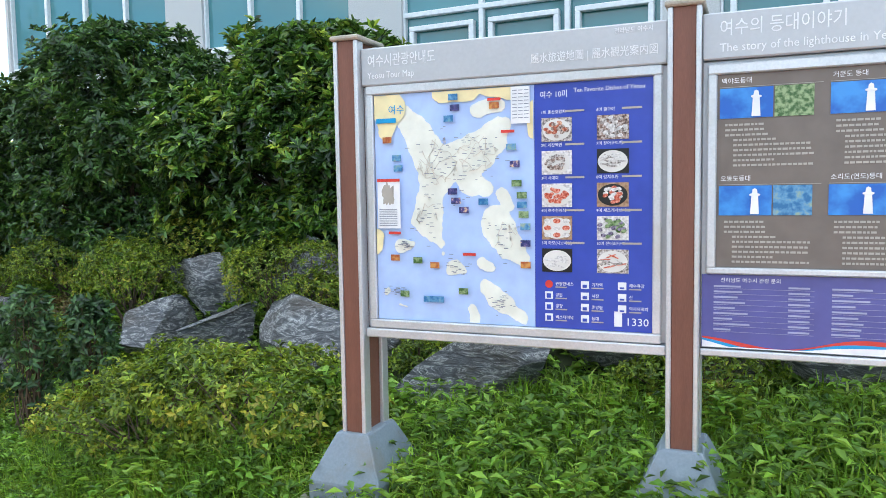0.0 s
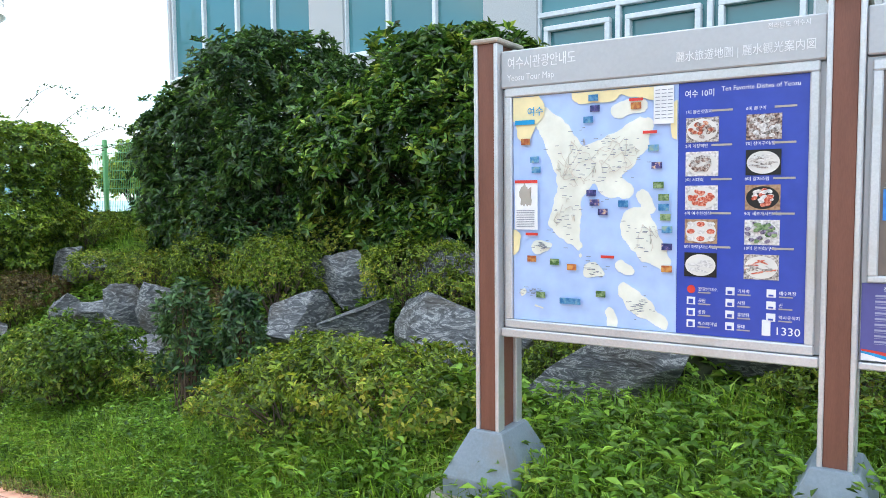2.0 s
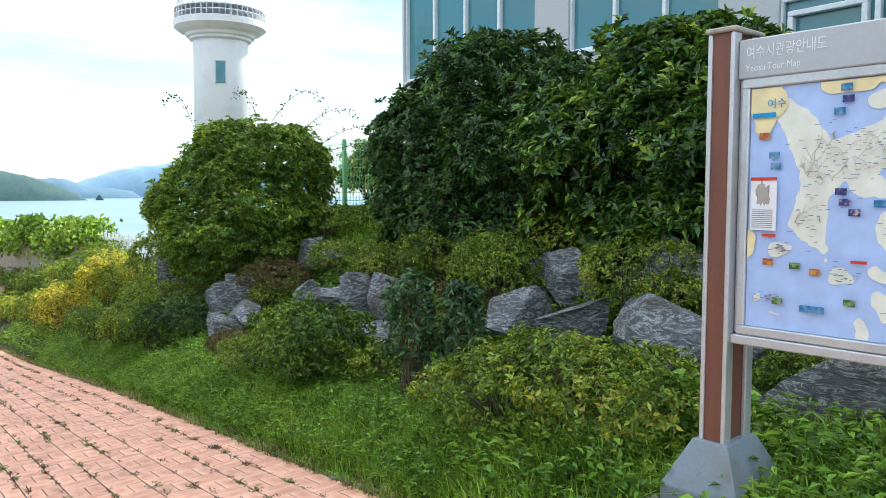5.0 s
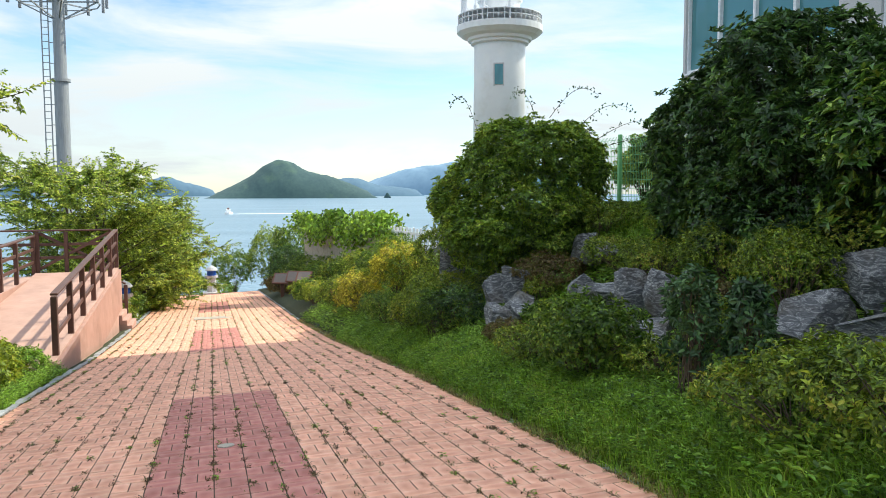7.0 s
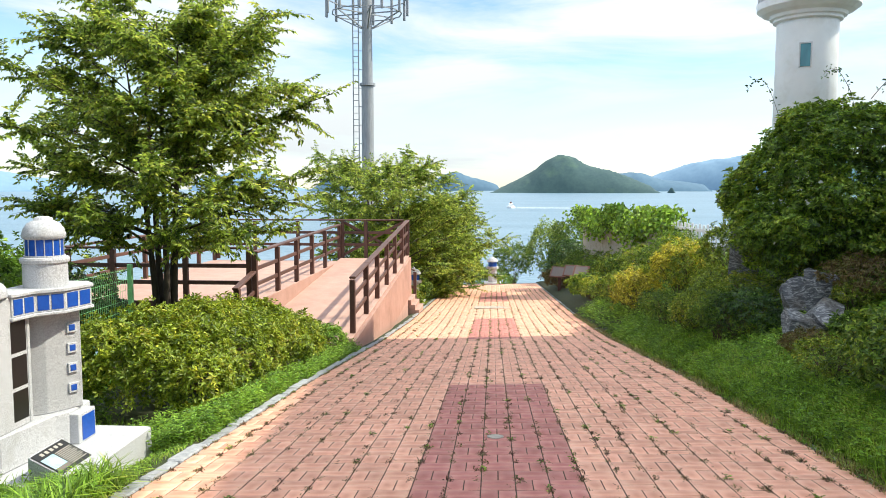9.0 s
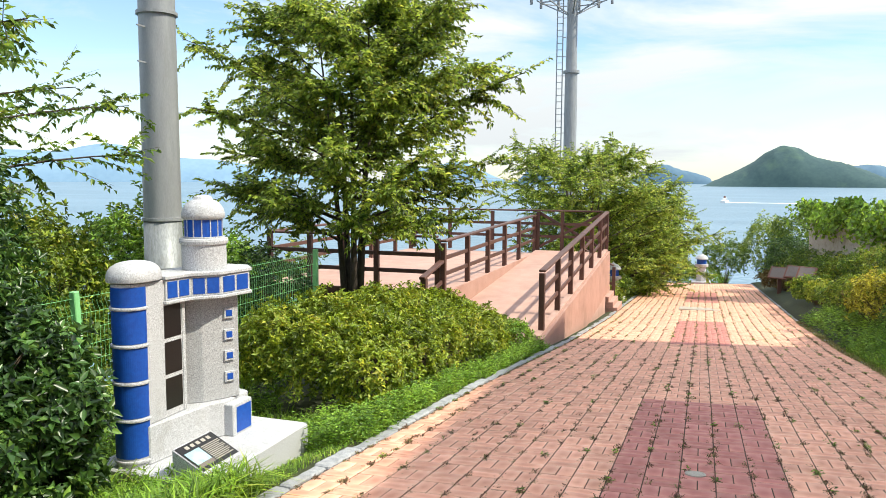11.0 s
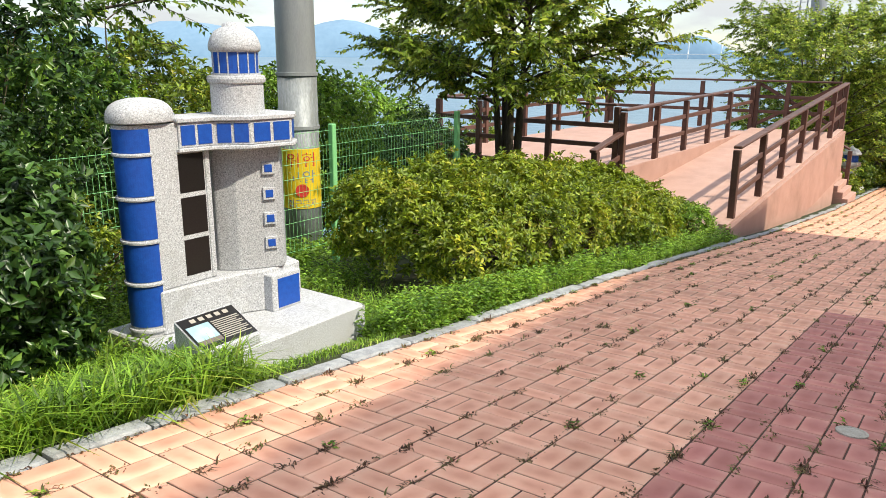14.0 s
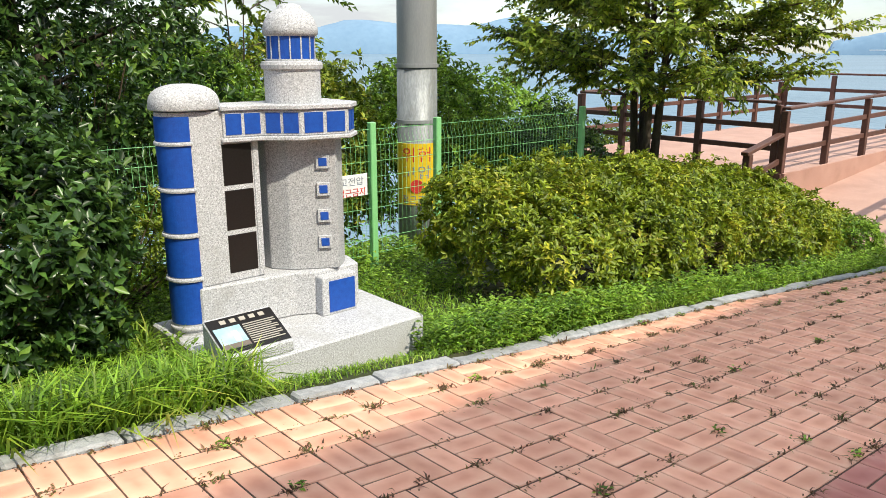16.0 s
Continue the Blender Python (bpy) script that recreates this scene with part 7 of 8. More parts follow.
vine = thing("bramble", (-12.6, 6.9, 2.6), "thin arching bramble stems over the rounded shrub", "climber")
runs, LP, LD = [], [], []
for k, (x, y, z, dx, dy, dz) in enumerate([(-12.9, 5.2, 2.3, 0.4, -0.7, 0.75), (-12.5, 6.4, 2.7, 0.2, 0.9, 0.55), (-12.4, 6.9, 2.5, 0.3, 1.0, 0.45), (-12.2, 7.2, 2.3, 0.4, 1.2, 0.35), (-12.7, 6.2, 2.8, 0.1, -0.5, 0.4), (-12.1, 7.4, 2.2, 0.5, 1.1, 0.15)]):
    t = np.linspace(0, 1, 9)
    pts = np.stack([x + dx * t, y + dy * t, z + dz * np.sin(t * 2.3)], 1)
    runs.append((pts, np.linspace(0.006, 0.002, 9)))
    for q in pts[1:]:
        for j in range(5):
            LP.append(q + RNG.normal(size=3) * 0.03)
            LD.append(RNG.normal(size=3))
V, F = tubes(runs, 4)
link_mesh("branchwork", mesh_np("branchwork", V, F), M["twig"], vine)
V, F = leaves(np.array(LP), np.array(LD), RNG.normal(size=(len(LP), 3)), 0.06, 0.03)
link_mesh("leaf_spray", mesh_np("leaf_spray", V, F), G["dark"], vine)


def azalea(x, y, w, h, seed, mat="azalea", L=0.034, label="low dense yellow-green azalea on the bank", name="azalea", density=1.0, per=7, up=0.0, W=None, extra=None):
    z = gz(x, y) + up
    r = np.random.default_rng(seed)
    lumps = [(x, y, z + h * 0.5, w * 0.5, w * 0.42, h * 0.5)]
    for k in range(4):
        a = r.uniform(0, 6.28)
        lumps.append((x + math.cos(a) * w * 0.33, y + math.sin(a) * w * 0.25, z + h * r.uniform(0.35, 0.65), w * r.uniform(0.22, 0.34), w * r.uniform(0.2, 0.3), h * r.uniform(0.28, 0.42)))
    n = int(density * 1150 * (w * h) ** 0.9 / (L / 0.034) ** 1.5) + 120
    return shrub(name, lumps, n, per, L, W or L * 0.42, G[mat], label, (x, y, z - 0.03), seed, group="shrubs of the bank", skin=0.2, rough=0.22, stems=8, stem_r=0.008, extra=extra)


BANK = [(-2.7, 4.05, 1.35, 0.62, "azalea", 0.04), (-3.6, 4.3, 0.9, 0.55, "azalea", 0.036), (-3.85, 5.75, 0.95, 0.75, "azalea", 0.03), (-5.5, 5.6, 0.9, 0.85, "azalea", 0.032), (-5.7, 5.0, 0.7, 0.5, "azalea", 0.03), (-3.35, 5.55, 0.5, 0.5, "azalea", 0.03),
        (-6.2, 6.1, 1.0, 0.6, "azalea", 0.032), (-7.1, 6.2, 1.2, 0.6, "azalea", 0.032), (-8.3, 6.0, 1.2, 0.6, "azalea", 0.032), (-9.3, 6.1, 1.3, 0.55, "azalea", 0.034), (-8.3, 4.8, 0.6, 0.3, "azalea", 0.032),
        (-10.7, 5.6, 1.2, 0.6, "russet", 0.034), (-12.0, 5.5, 1.1, 0.6, "azalea", 0.034), (-9.0, 4.75, 0.7, 0.35, "fresh", 0.05), (-11.0, 4.1, 1.1, 0.75, "dark", 0.04), (-12.0, 4.0, 1.0, 0.8, "azalea", 0.034), (-13.0, 4.1, 0.9, 0.8, "azalea", 0.036),
        (-4.4, 6.7, 1.4, 0.5, "azalea", 0.032), (-2.6, 6.6, 1.4, 0.5, "azalea", 0.032), (-1.5, 5.6, 0.9, 0.5, "azalea", 0.032), (-0.5, 5.5, 1.0, 0.6, "azalea", 0.034), (0.6, 5.5, 1.4, 0.6, "azalea", 0.034), (0.2, 6.3, 1.4, 0.7, "azalea", 0.034), (-1.4, 6.8, 1.5, 0.7, "azalea", 0.034),
        (-6.6, 5.5, 0.7, 0.45, "russet", 0.03), (-10.4, 5.35, 0.6, 0.4, "azalea", 0.03), (1.8, 5.8, 1.5, 0.9, "azalea", 0.036), (-5.6, 6.6, 1.2, 0.6, "azalea", 0.034), (-3.4, 6.75, 1.2, 0.55, "azalea", 0.034), (-7.9, 6.8, 1.2, 0.5, "azalea", 0.034), (-9.0, 6.9, 1.2, 0.5, "azalea", 0.034), (-2.0, 4.9, 0.5, 0.4, "azalea", 0.03), (-0.3, 4.75, 0.7, 0.35, "azalea", 0.034), (-12.9, 4.75, 1.2, 0.8, "azalea", 0.036), (-12.0, 6.0, 1.2, 0.7, "azalea", 0.036), (-11.4, 7.0, 1.2, 0.6, "azalea", 0.036), (-13.8, 4.4, 0.9, 0.7, "azalea", 0.036)]
for k, (x, y, w, h, mt, L) in enumerate(BANK):
    lab = {"azalea": "low dense yellow-green azalea on the bank", "russet": "azalea with russet-tinged leaves between boulders", "fresh": "soft fresh-green shrub between boulders", "dark": "small dark green shrub beside the path verge"}[mt]
    azalea(x, y, w, h, 100 + k, mt, L * 1.3, lab)
azalea(-4.75, 4.0, 0.42, 1.1, 160, "blue_green", 0.075, "thin upright blue-green shrub at the foot of the bank", "shrub", per=6, W=0.03, density=0.45)
azalea(-4.35, 4.2, 0.36, 0.95, 161, "blue_green", 0.075, "thin upright blue-green shrub at the foot of the bank", "shrub", per=6, W=0.03, density=0.45)
azalea(-6.2, 3.95, 0.95, 0.8, 162, "fresh", 0.06, "leafy mid-green shrub beside the path verge", "shrub", per=7, W=0.03)
azalea(-6.9, 4.1, 0.7, 0.6, 163, "azalea", 0.036)
azalea(-5.9, 5.9, 0.5, 0.6, 164, "weed", 0.16, "broad-leaved young plant on the bank", "plant", per=5, W=0.06, density=1.4)
azalea(-2.15, 4.15, 0.5, 0.4, 165, "weed", 0.085, "broad-leaved weed clump beside the sign post", "plant", per=5, W=0.065, density=1.2)
for k, (x, y, w, h, mt, L) in enumerate([(-6.35, 3.85, 0.9, 0.8, "fresh", 0.055), (-7.5, 3.8, 0.8, 0.45, "azalea", 0.04), (-11.1, 3.85, 1.0, 0.75, "fresh", 0.05), (-3.4, 3.85, 1.1, 0.6, "azalea", 0.042), (-5.5, 4.25, 0.7, 0.4, "azalea", 0.04), (-8.9, 4.15, 0.7, 0.32, "russet", 0.04), (-12.6, 3.8, 0.9, 0.7, "azalea", 0.045), (-14.2, 3.75, 1.0, 0.7, "fresh", 0.05)]):
    azalea(x, y, w, h, 500 + k, mt, L, {"fresh": "leafy mid-green shrub beside the path verge", "azalea": "low dense yellow-green azalea on the bank", "russet": "azalea with russet-tinged leaves between boulders"}[mt], "shrub" if mt == "fresh" else "azalea")
# sunlit shrubs farther down
FAR = [(-15.9, 4.0, 1.1, 0.6, "fresh"), (-17.9, 3.85, 1.4, 1.1, "gold"), (-19.0, 4.0, 1.4, 1.15, "yellow"), (-18.2, 4.9, 1.5, 1.4, "gold"), (-17.4, 5.0, 1.4, 1.2, "yellow"), (-19.6, 4.0, 1.2, 0.9, "russet"), (-19.0, 5.2, 1.5, 1.3, "yellow"), (-15.2, 4.9, 1.1, 0.8, "yellow"), (-16.3, 5.6, 1.5, 1.2, "azalea"),
       (-21.2, 4.0, 1.3, 0.9, "azalea"), (-22.8, 3.9, 1.2, 0.8, "fresh"), (-21.0, 5.4, 1.8, 1.5, "fresh"), (-24.5, 3.9, 1.3, 0.8, "yellow"), (-23.6, 5.3, 1.8, 1.3, "azalea"), (-26.3, 3.9, 1.4, 0.9, "fresh"), (-28.2, 3.9, 1.4, 0.8, "yellow"), (-26.5, 5.4, 2.0, 1.3, "fresh"), (-29.0, 5.2, 2.0, 1.2, "azalea"), (-31.5, 5.0, 2.0, 1.2, "fresh"), (-35.5, 3.8, 1.6, 0.8, "russet"), (-37.5, 3.8, 1.8, 0.9, "russet"), (-34.5, 5.2, 2.2, 1.4, "fresh"), (-38.5, 5.2, 2.6, 1.6, "fresh")]
for k, (x, y, w, h, mt) in enumerate(FAR):
    lab = {"yellow": "yellow-green shrub in sun beside the path", "gold": "golden-leaved shrub in full sun beside the path", "russet": "russet-tinged shrub beside the path", "azalea": "dense azalea shrub in sun", "fresh": "fresh green shrub in sun beside the path"}[mt]
    azalea(x, y, w, h, 200 + k, mt, 0.075 if x > -25 else 0.1, lab, "shrub", density=0.8, per=6)
# vines on the garden wall
rv = np.random.default_rng(77)
t = rv.uniform(0, 1, 5200)
line = np.stack([-40.0 + 14.5 * t, 5.3 + 1.7 * t, -0.45 + 0.4 * t], 1)
hang = np.abs(rv.normal(size=5200)) * 0.45
Pv = line + np.stack([rv.normal(size=5200) * 0.12, -0.3 + rv.normal(size=5200) * 0.3, 0.45 - hang + 0.25 * np.sin(t * 17) + 0.15 * np.sin(t * 43)], 1)
V, F = leaves(Pv, rv.normal(size=(5200, 3)) + [0, -0.6, -0.7], rv.normal(size=(5200, 3)) * 0.5 + [0.4, -0.7, 0.8], 0.19 * rv.uniform(0.6, 1.2, 5200), 0.16)
ivy = thing("vine", (-33, 6.1, -1.2), "bright green broad-leaved vine draped over the garden wall", "climber")
link_mesh("leaf_curtain", mesh_np("leaf_curtain", V, F), G["vine"], ivy)

# ---------------------------------------------------------------- left side: hedge, trees, thicket
HL = []
rh = np.random.default_rng(3)
for k in range(17):
    x = -8.2 - k * 0.365
    top = np.interp(x, [-14, -12.5, -10, -7.8], [-1.05, -0.62, -0.3, -0.28])
    for yy in (-2.95, -3.5, -4.1):
        g = gz(x, yy)
        tz = top - (0.22 if yy > -3.2 else 0.0) + rh.uniform(-0.07, 0.05)
        HL.append((x + rh.uniform(-0.1, 0.1), yy + rh.uniform(-0.1, 0.1), (tz + g) / 2 + 0.02, 0.42, 0.4, max(0.2, (tz - g) / 2)))
shrub("hedge", HL, 8800, 8, 0.07, 0.03, G["yellow"], "clipped yellow-green hedge in sun between path and fence", (-10.5, -3.5, gz(-10.5, -3.5)), 31, category="hedge", skin=0.22, rough=0.24, stems=30, extra=(G["gold"], 0.004, "golden young shoots"))
azalea(-13.75, -2.75, 1.0, 0.75, 520, "weed", 0.07, "light green bushy plant at the end of the hedge", "shrub", per=8, W=0.022)
spray_tree("tree", (-13.4, -5.5, gz(-13.4, -5.5)), 5, 14, 0.1, 0.042, G["tree"], "multi-stemmed broad-leaved tree growing in front of the deck", 41, 6.5, 2.7, low=0.36, twigs=42, per=26, stem_r=0.085, flat=0.6)
spray_tree("tree", (-32.0, -4.2, -4.4), 7, 11, 0.12, 0.052, G["tree"], "dense broad-leaved tree behind the deck", 42, 6.6, 3.9, low=0.12, twigs=36, per=26, stem_r=0.1, flat=0.9)
spray_tree("tree", (-35.2, -2.6, -4.6), 6, 10, 0.12, 0.05, G["tree"], "spreading tree beside the path's far end", 43, 4.9, 3.6, low=0.1, twigs=34, per=24, stem_r=0.09, flat=0.8)
shrub("tree", [(-40.5, -1.5, -2.6, 2.2, 1.5, 1.5), (-42.0, -2.6, -2.4, 2.2, 1.8, 1.8)], 1600, 8, 0.2, 0.08, G["tree"], "low tree beside the path's far end", (-41.0, -2.4, -5.0), 44, category="tree", skin=0.3, rough=0.3, stem_r=0.06, kids=8)
spray_tree("tree", (-5.6, -8.2, gz(-5.6, -8.2)), 4, 9, 0.1, 0.042, G["fresh"], "broad-leaved tree with branches reaching over the fence", 45, 7.0, 3.2, low=0.2, twigs=28, per=22, stem_r=0.1, flat=0.35)
spray_tree("tree", (-3.0, -6.8, gz(-3.0, -6.8)), 4, 9, 0.1, 0.042, G["dark"], "dark leafy tree beside the monument", 46, 6.4, 2.8, low=0.1, twigs=30, per=24, stem_r=0.08, flat=0.3)
spray_tree("tree", (-9.3, -10.4, gz(-9.3, -10.4)), 2, 10, 0.085, 0.02, G["fresh"], "slender sapling with fine feathery leaves", 47, 6.2, 1.1, low=0.35, twigs=7, per=18, stem_r=0.03, flat=0.3)
shrub("camellia", [(-4.6, -3.7, -0.2, 0.5, 0.6, 0.6), (-4.15, -3.5, -0.4, 0.55, 0.5, 0.5), (-4.45, -4.3, 0.1, 0.6, 0.6, 0.75), (-3.8, -3.9, -0.1, 0.6, 0.6, 0.75), (-4.9, -4.3, -0.3, 0.4, 0.4, 0.6), (-4.4, -3.35, -0.72, 0.5, 0.35, 0.3)], 2400, 8, 0.085, 0.04, G["dark"], "dark glossy broad-leaved shrub beside the monument", (-4.1, -3.9, gz(-4.1, -3.9)), 51, skin=0.2, rough=0.2, stem_r=0.012)
shrub("shrub", [(-5.2, -4.75, -0.55, 0.6, 0.45, 0.5), (-6.0, -4.85, -0.8, 0.6, 0.4, 0.35), (-4.7, -5.0, -0.1, 0.5, 0.45, 0.5)], 900, 7, 0.06, 0.024, G["azalea"], "loose yellow-green shrub behind the monument", (-5.3, -4.8, gz(-5.3, -4.8)), 52, skin=0.25, rough=0.25)
THICK = [(-3.6, -6.2, 2.6, 4.4), (-5.8, -7.0, 2.6, 4.0), (-7.6, -8.6, 2.6, 3.0), (-6.0, -7.0, 2.2, 2.0), (-7.8, -7.3, 2.0, 1.7), (-9.4, -8.6, 2.4, 2.9), (-11.8, -8.4, 2.6, 3.1), (-13.5, -7.6, 2.2, 2.4), (-12.8, -9.8, 3.0, 3.9), (-10.2, -11.0, 3.4, 4.6), (-15.5, -10.8, 3.2, 4.2), (-7.5, -10.5, 3.2, 4.3), (-18.5, -11.6, 3.0, 4.2), (-22.0, -11.8, 3.0, 4.2), (-14.4, -6.2, 1.6, 1.1), (-26.5, -11.0, 3.2, 3.2), (-29.0, -9.0, 3.0, 2.6), (-4.2, -8.8, 3.0, 3.6), (-2.2, -6.0, 2.2, 2.6), (-1.2, -4.2, 1.6, 1.6), (-1.0, -7.5, 3.0, 4.2)]
for k, (x, y, w, h) in enumerate(THICK):
    mt = "dark" if k in (0, 1, 17, 18, 20) else ("fresh", "azalea", "weed", "dark")[k % 4] if k < 14 else "fresh"
    azalea(x, y, w, h, 300 + k, mt, 0.1 if y > -9 else 0.14, ("dense green thicket shrub behind the fence", "yellow-green thicket shrub behind the fence", "leafy weedy thicket behind the fence", "dark green thicket shrub behind the fence")[k % 4], "thicket_shrub", density=0.8, per=7)
for k, (x, y, w, h, mt) in enumerate([(-28.6, -2.95, 0.9, 0.7, "russet"), (-29.6, -2.6, 1.0, 0.7, "yellow"), (-31.6, -2.75, 1.4, 1.1, "fresh"), (-33.2, -2.6, 1.3, 0.9, "azalea"), (-36.5, -2.5, 1.6, 1.2, "fresh"), (-39.0, -2.2, 1.6, 1.1, "fresh"), (-42.0, -1.8, 1.7, 1.2, "dark"), (-46.8, -0.8, 2.4, 1.3, "fresh"), (-47.2, 1.8, 2.6, 2.6, "fresh"), (-48.0, 4.0, 2.8, 4.0, "tree"), (-46.0, 5.2, 2.6, 3.6, "fresh"), (-43.0, 4.6, 2.4, 2.4, "dark"), (-50.5, 0.5, 3.2, 1.8, "vine"), (-51.0, -4.0, 4.0, 2.8, "fresh"), (-52, 5.5, 4.0, 3.2, "dark"), (-44.5, -4.6, 3.4, 3.2, "fresh")]):
    azalea(x, y, w, h, 400 + k, mt, 0.11, "rounded green shrub at the path's far end", "shrub", density=1.0, per=6)

# ---------------------------------------------------------------- grass and weeds


def scatter(n, x0, x1, y0, y1, rng):
    x, y = rng.uniform(x0, x1, n), rng.uniform(y0, y1, n)
    return np.stack([x, y, ground_z(x, y) - 0.01], 1)


rg = np.random.default_rng(21)
PG = [scatter(44000, -9.5, -3.2, Y1 + 0.03, 3.95, rg), scatter(26000, -17, -9.5, Y1 + 0.06, 3.8, rg), scatter(24000, -3.2, 1.6, Y1 + 0.06, 4.75, rg), scatter(14000, -12.5, -8.2, 6.4, 8.1, rg), scatter(5000, -12, -3.2, 3.95, 4.75, rg)]
HG = [rg.uniform(0.06, 0.19, 44000), rg.uniform(0.06, 0.18, 26000), rg.uniform(0.1, 0.3, 24000), rg.uniform(0.1, 0.24, 14000), rg.uniform(0.08, 0.24, 5000)]
HG = np.concatenate(HG)
PE = scatter(9000, -24, 1.6, Y1 - 0.05, Y1 + 0.16, rg)
PE[:, 2] = path_z(PE[:, 0], PE[:, 1]) - 0.01
PE = PE[np.sin(PE[:, 0] * 3.1) + np.sin(PE[:, 0] * 7.7 + 1) + rg.normal(size=len(PE)) * 0.5 > -0.5]
V, F = blades(PE, rg.uniform(0.03, 0.11, len(PE)), 0.007, rg, 1.8)
tagged(link_mesh("edge_grass", mesh_np("edge_grass", V, F), G["straw"]), "straw-coloured dry grass along the kerb", "grass", kind="stuff")
V, F = blades(np.concatenate(PG), HG, 0.006 + 0.025 * HG, rg, 1.1)
tagged(link_mesh("grass", mesh_np("grass", V, F), G["grass"]), "lush uncut grass along the foot of the bank", "grass", kind="stuff")
PG = [scatter(16000, -15, -2.2, -3.0, Y0 - 0.15, rg), scatter(7000, -8.2, -3.0, -4.6, -2.6, rg), scatter(3600, -5.5, -2.2, -2.75, Y0 - 0.12, rg)]
keep = [~((p[:, 0] > -6.7) & (p[:, 0] < -5.2) & (p[:, 1] < -2.64) & (p[:, 1] > -3.8)) for p in PG]
PG = [p[k] for p, k in zip(PG, keep)]
n = sum(map(len, PG))
AL = np.concatenate(PG)
HG = rg.uniform(0.08, 0.2, n) * np.where(AL[:, 0] > -5.2, 1.75, np.where((AL[:, 0] > -6.6) & (AL[:, 1] > -2.7), 0.35, 0.85))
V, F = blades(AL, HG, np.where(AL[:, 0] > -5.3, 0.014, 0.008), rg, 1.5)
tagged(link_mesh("grass", mesh_np("grass", V, F), G["grass"]), "sunlit grass verge beside the granite kerb", "grass", kind="stuff")


def weeds(name, P_, rng, L, mat, label, h=0.25, per=9, W=0.4):
    n = len(P_)
    z = (rng.uniform(0.1, 1, (n, per, 1)) * h * rng.uniform(0.5, 1.2, (n, 1, 1)))
    a = rng.uniform(0, 6.28, (n, per, 1))
    D = np.concatenate([np.cos(a), np.sin(a), rng.uniform(-0.1, 0.7, (n, per, 1))], 2)
    P2 = P_[:, None] + np.concatenate([np.zeros((n, per, 2)) + rng.normal(size=(n, per, 2)) * 0.015, z], 2)
    N = np.array([0, 0, 1.0]) + rng.normal(size=(n, per, 3)) * 0.25
    Ls = (L * rng.uniform(0.5, 1.2, (n, per))).ravel()
    V, F = leaves(P2.reshape(-1, 3), D.reshape(-1, 3), N.reshape(-1, 3), Ls, Ls * W)
    return tagged(link_mesh(name, mesh_np(name, V, F), mat), label, "weeds", kind="stuff")


weeds("weeds", scatter(1000, -3.3, 1.6, Y1 + 0.2, 4.6, rg), rg, 0.075, G["weed"], "tall leafy weeds under the sign boards", 0.28, 12)
weeds("weeds", np.concatenate([scatter(1900, -9.5, -3.3, Y1 + 0.1, 4.2, rg), scatter(1200, -17, -9.5, Y1 + 0.1, 3.9, rg)]), rg, 0.05, G["weed"], "soft leafy weeds mixed into the grass of the verge", 0.16, 14)
weeds("weeds", scatter(1700, -14, -3.3, 3.9, 4.7, rg), rg, 0.06, G["weed"], "leafy undergrowth at the foot of the boulders", 0.18, 12)
weeds("weeds", scatter(6500, -13, 1.6, 4.4, 8.0, rg), rg, 0.1, G["weed"], "small leafy groundcover between the boulders", 0.12, 9)
PW = np.concatenate([scatter(560, -8.4, -6.5, -2.62, Y0 - 0.1, rg), scatter(850, -9.5, -6.65, -3.1, Y0 - 0.16, rg), scatter(700, -14.5, -9.0, -2.6, Y0 - 0.12, rg), scatter(500, -5.2, -2.6, -3.4, Y0 - 0.3, rg), scatter(1200, -8.5, -4, -5.1, -3.9, rg)])
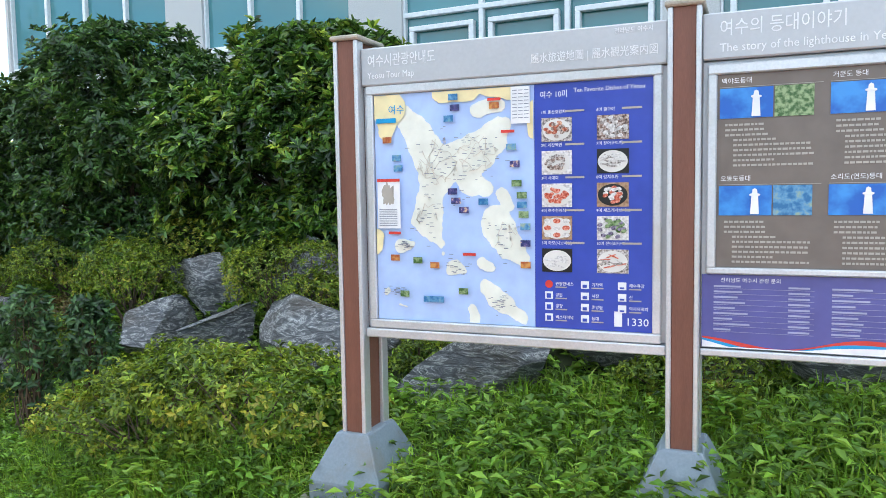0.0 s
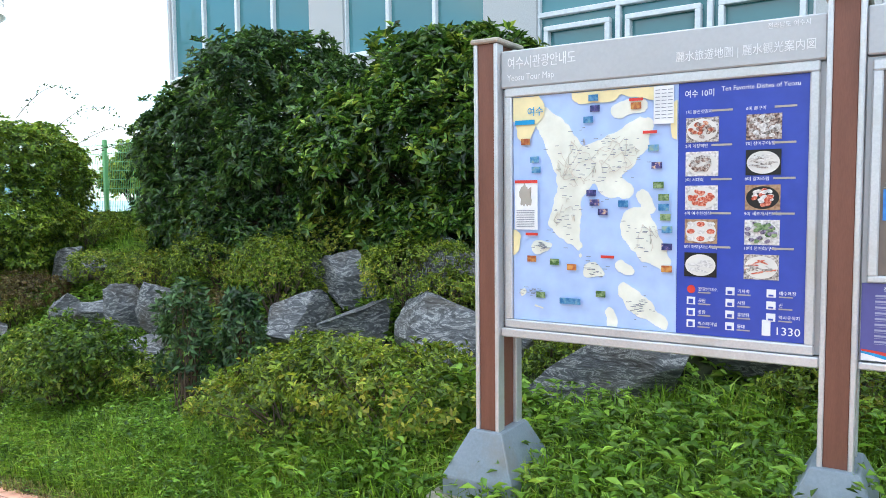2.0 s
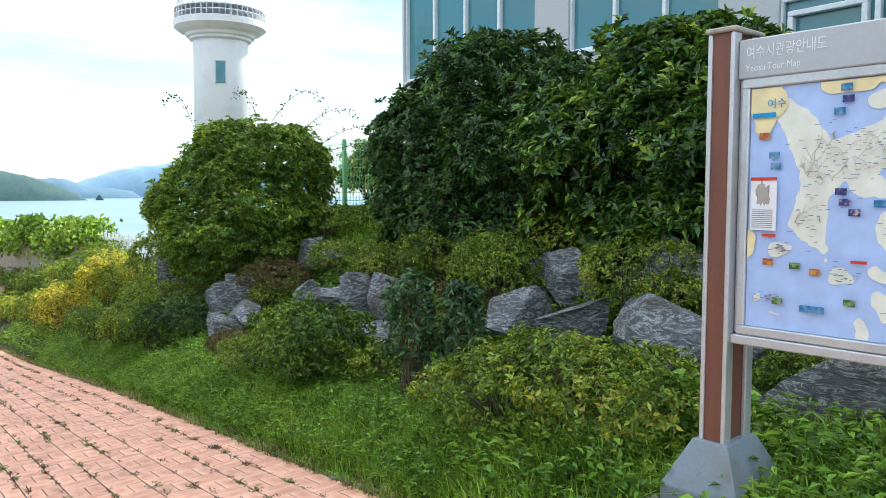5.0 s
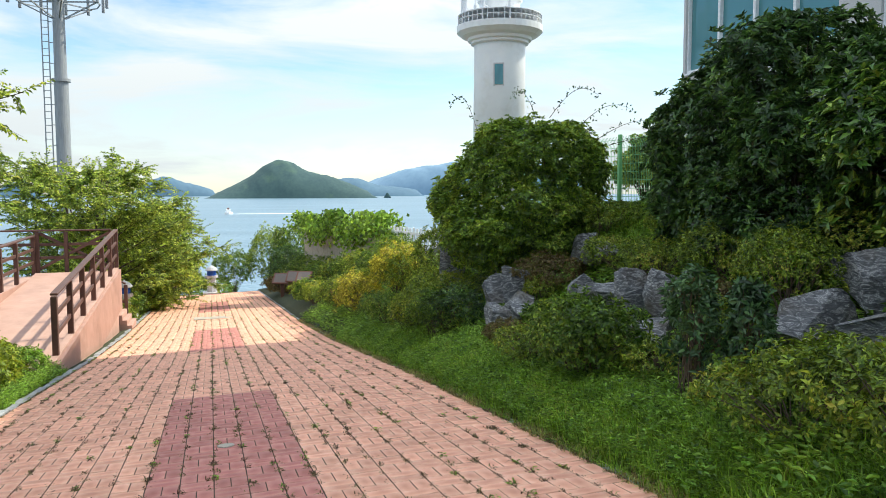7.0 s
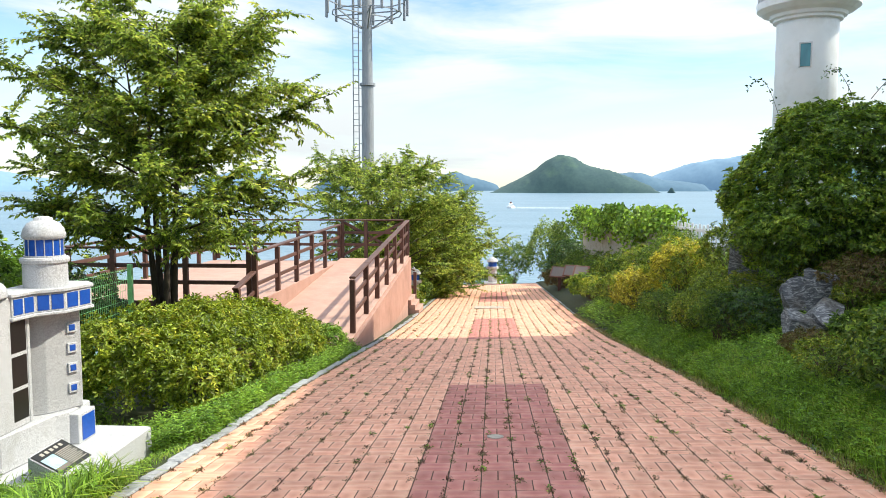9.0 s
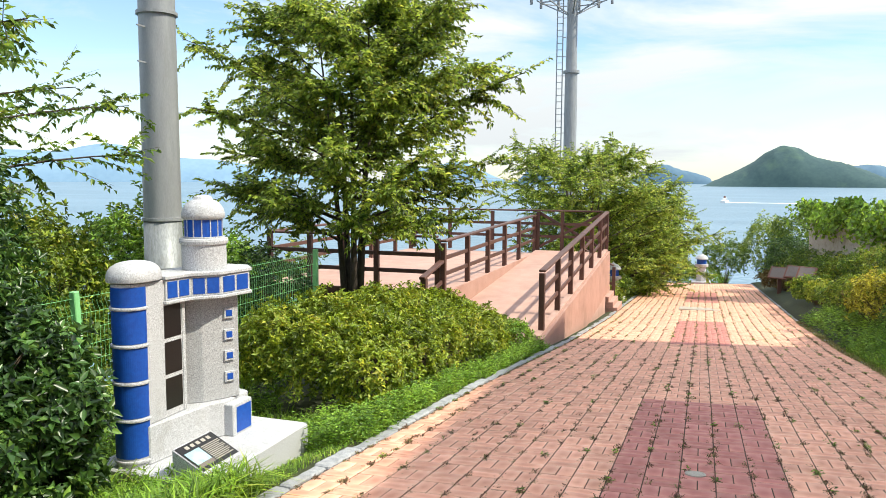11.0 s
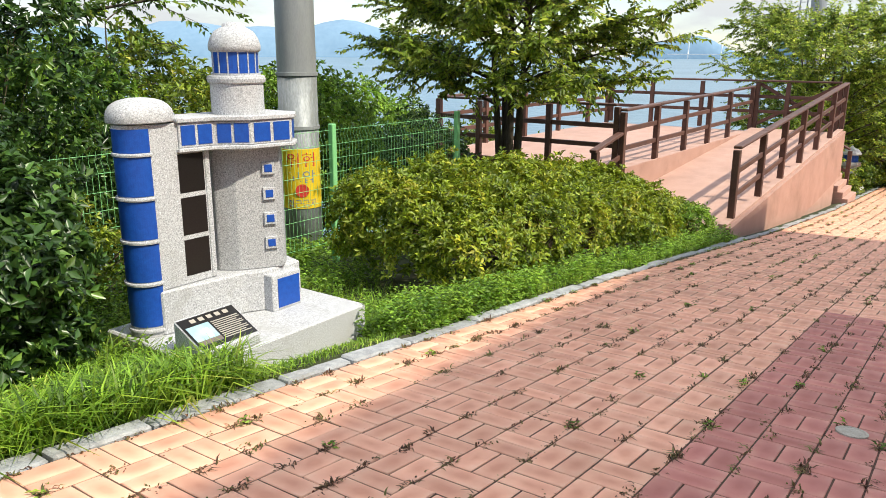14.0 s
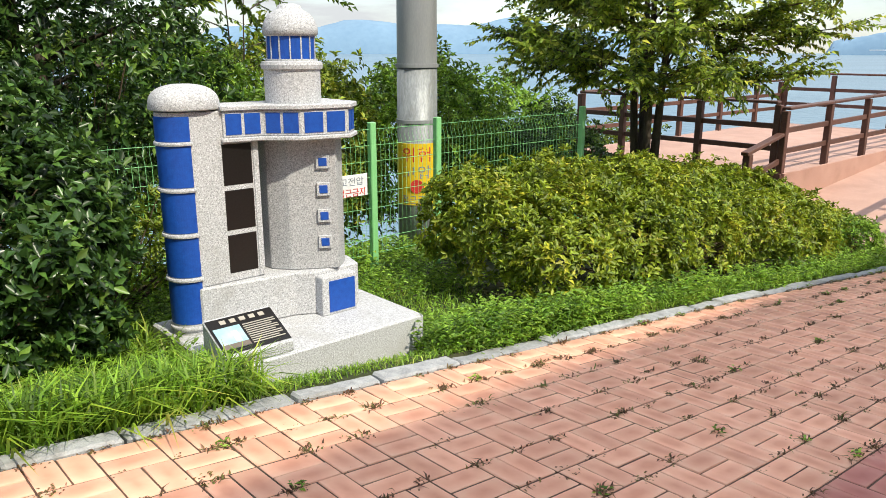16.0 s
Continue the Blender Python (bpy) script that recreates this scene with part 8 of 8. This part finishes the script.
weeds("weeds", PW, rg, 0.05, G["weed"], "mugwort-like weeds beside the granite slab", 0.24, 12)
weeds("weeds", scatter(3200, -22, -1, -7.5, -5.0, rg), rg, 0.09, G["weed"], "rank undergrowth beyond the fence", 0.3, 9)
weeds("weeds", scatter(3000, -24, -14.5, Y1 + 0.1, 6.5, rg), rg, 0.08, G["weed"], "sunlit weeds among the shrubs", 0.25, 8)
# sprigs in the joints of the paving
xi, yi = rg.integers(-40, 120, 15000), rg.integers(0, NY + 1, 15000)
ok = rg.uniform(size=15000) < np.where((yi < 2) | (yi > NY - 2), 1.0, 0.55)
xw, yw = X0 - xi[ok] * U + rg.normal(size=ok.sum()) * 0.02, np.clip(Y0 + yi[ok] * U + rg.normal(size=ok.sum()) * 0.02, Y0 + 0.01, Y1 - 0.01)
PJ = np.stack([xw, yw, path_z(xw, yw) - 0.004], 1)
size = rg.uniform(0.2, 1.0, len(PJ)) ** 2
n = len(PJ)
PB = np.repeat(PJ, 14, 0) + rg.normal(size=(n * 14, 3)) * [0.04, 0.012, 0]
V, F = blades(PB, np.repeat(size, 14) * rg.uniform(0.016, 0.042, n * 14), 0.009, rg, 2.4)
tagged(link_mesh("joint_weeds", mesh_np("joint_weeds", V, F), G["dry"]), "dry and green sprigs growing in paving joints", "weeds", kind="stuff")
big = PJ[size > 0.72]
weeds("joint_weeds", big[::5], rg, 0.035, G["weed"], "small green tufts in paving joints", 0.04, 9)

# ---------------------------------------------------------------- pavers nearest to the walk
SHARED = {}
for along in (True, False):
    v, f, uv = BR[along]
    v = v.copy()
    v[:, 2] += v[:, 0] * 0.106 + v[:, 1] * 0.028
    for red in (True, False):
        me = mesh_np("brick", v, f, uv)
        me.materials.append(M["paver_red" if red else "paver"])
        SHARED[along, red] = me
for xc, yc, along, red, i, j in near:
    ob = new("brick", SHARED[along, red])
    ob.parent = pavement
    ob.location = (xc, yc, float(path_z(xc, yc)) + RNG.normal() * 0.0014)
    ob.rotation_euler = (RNG.normal() * 0.005, RNG.normal() * 0.005, 0)
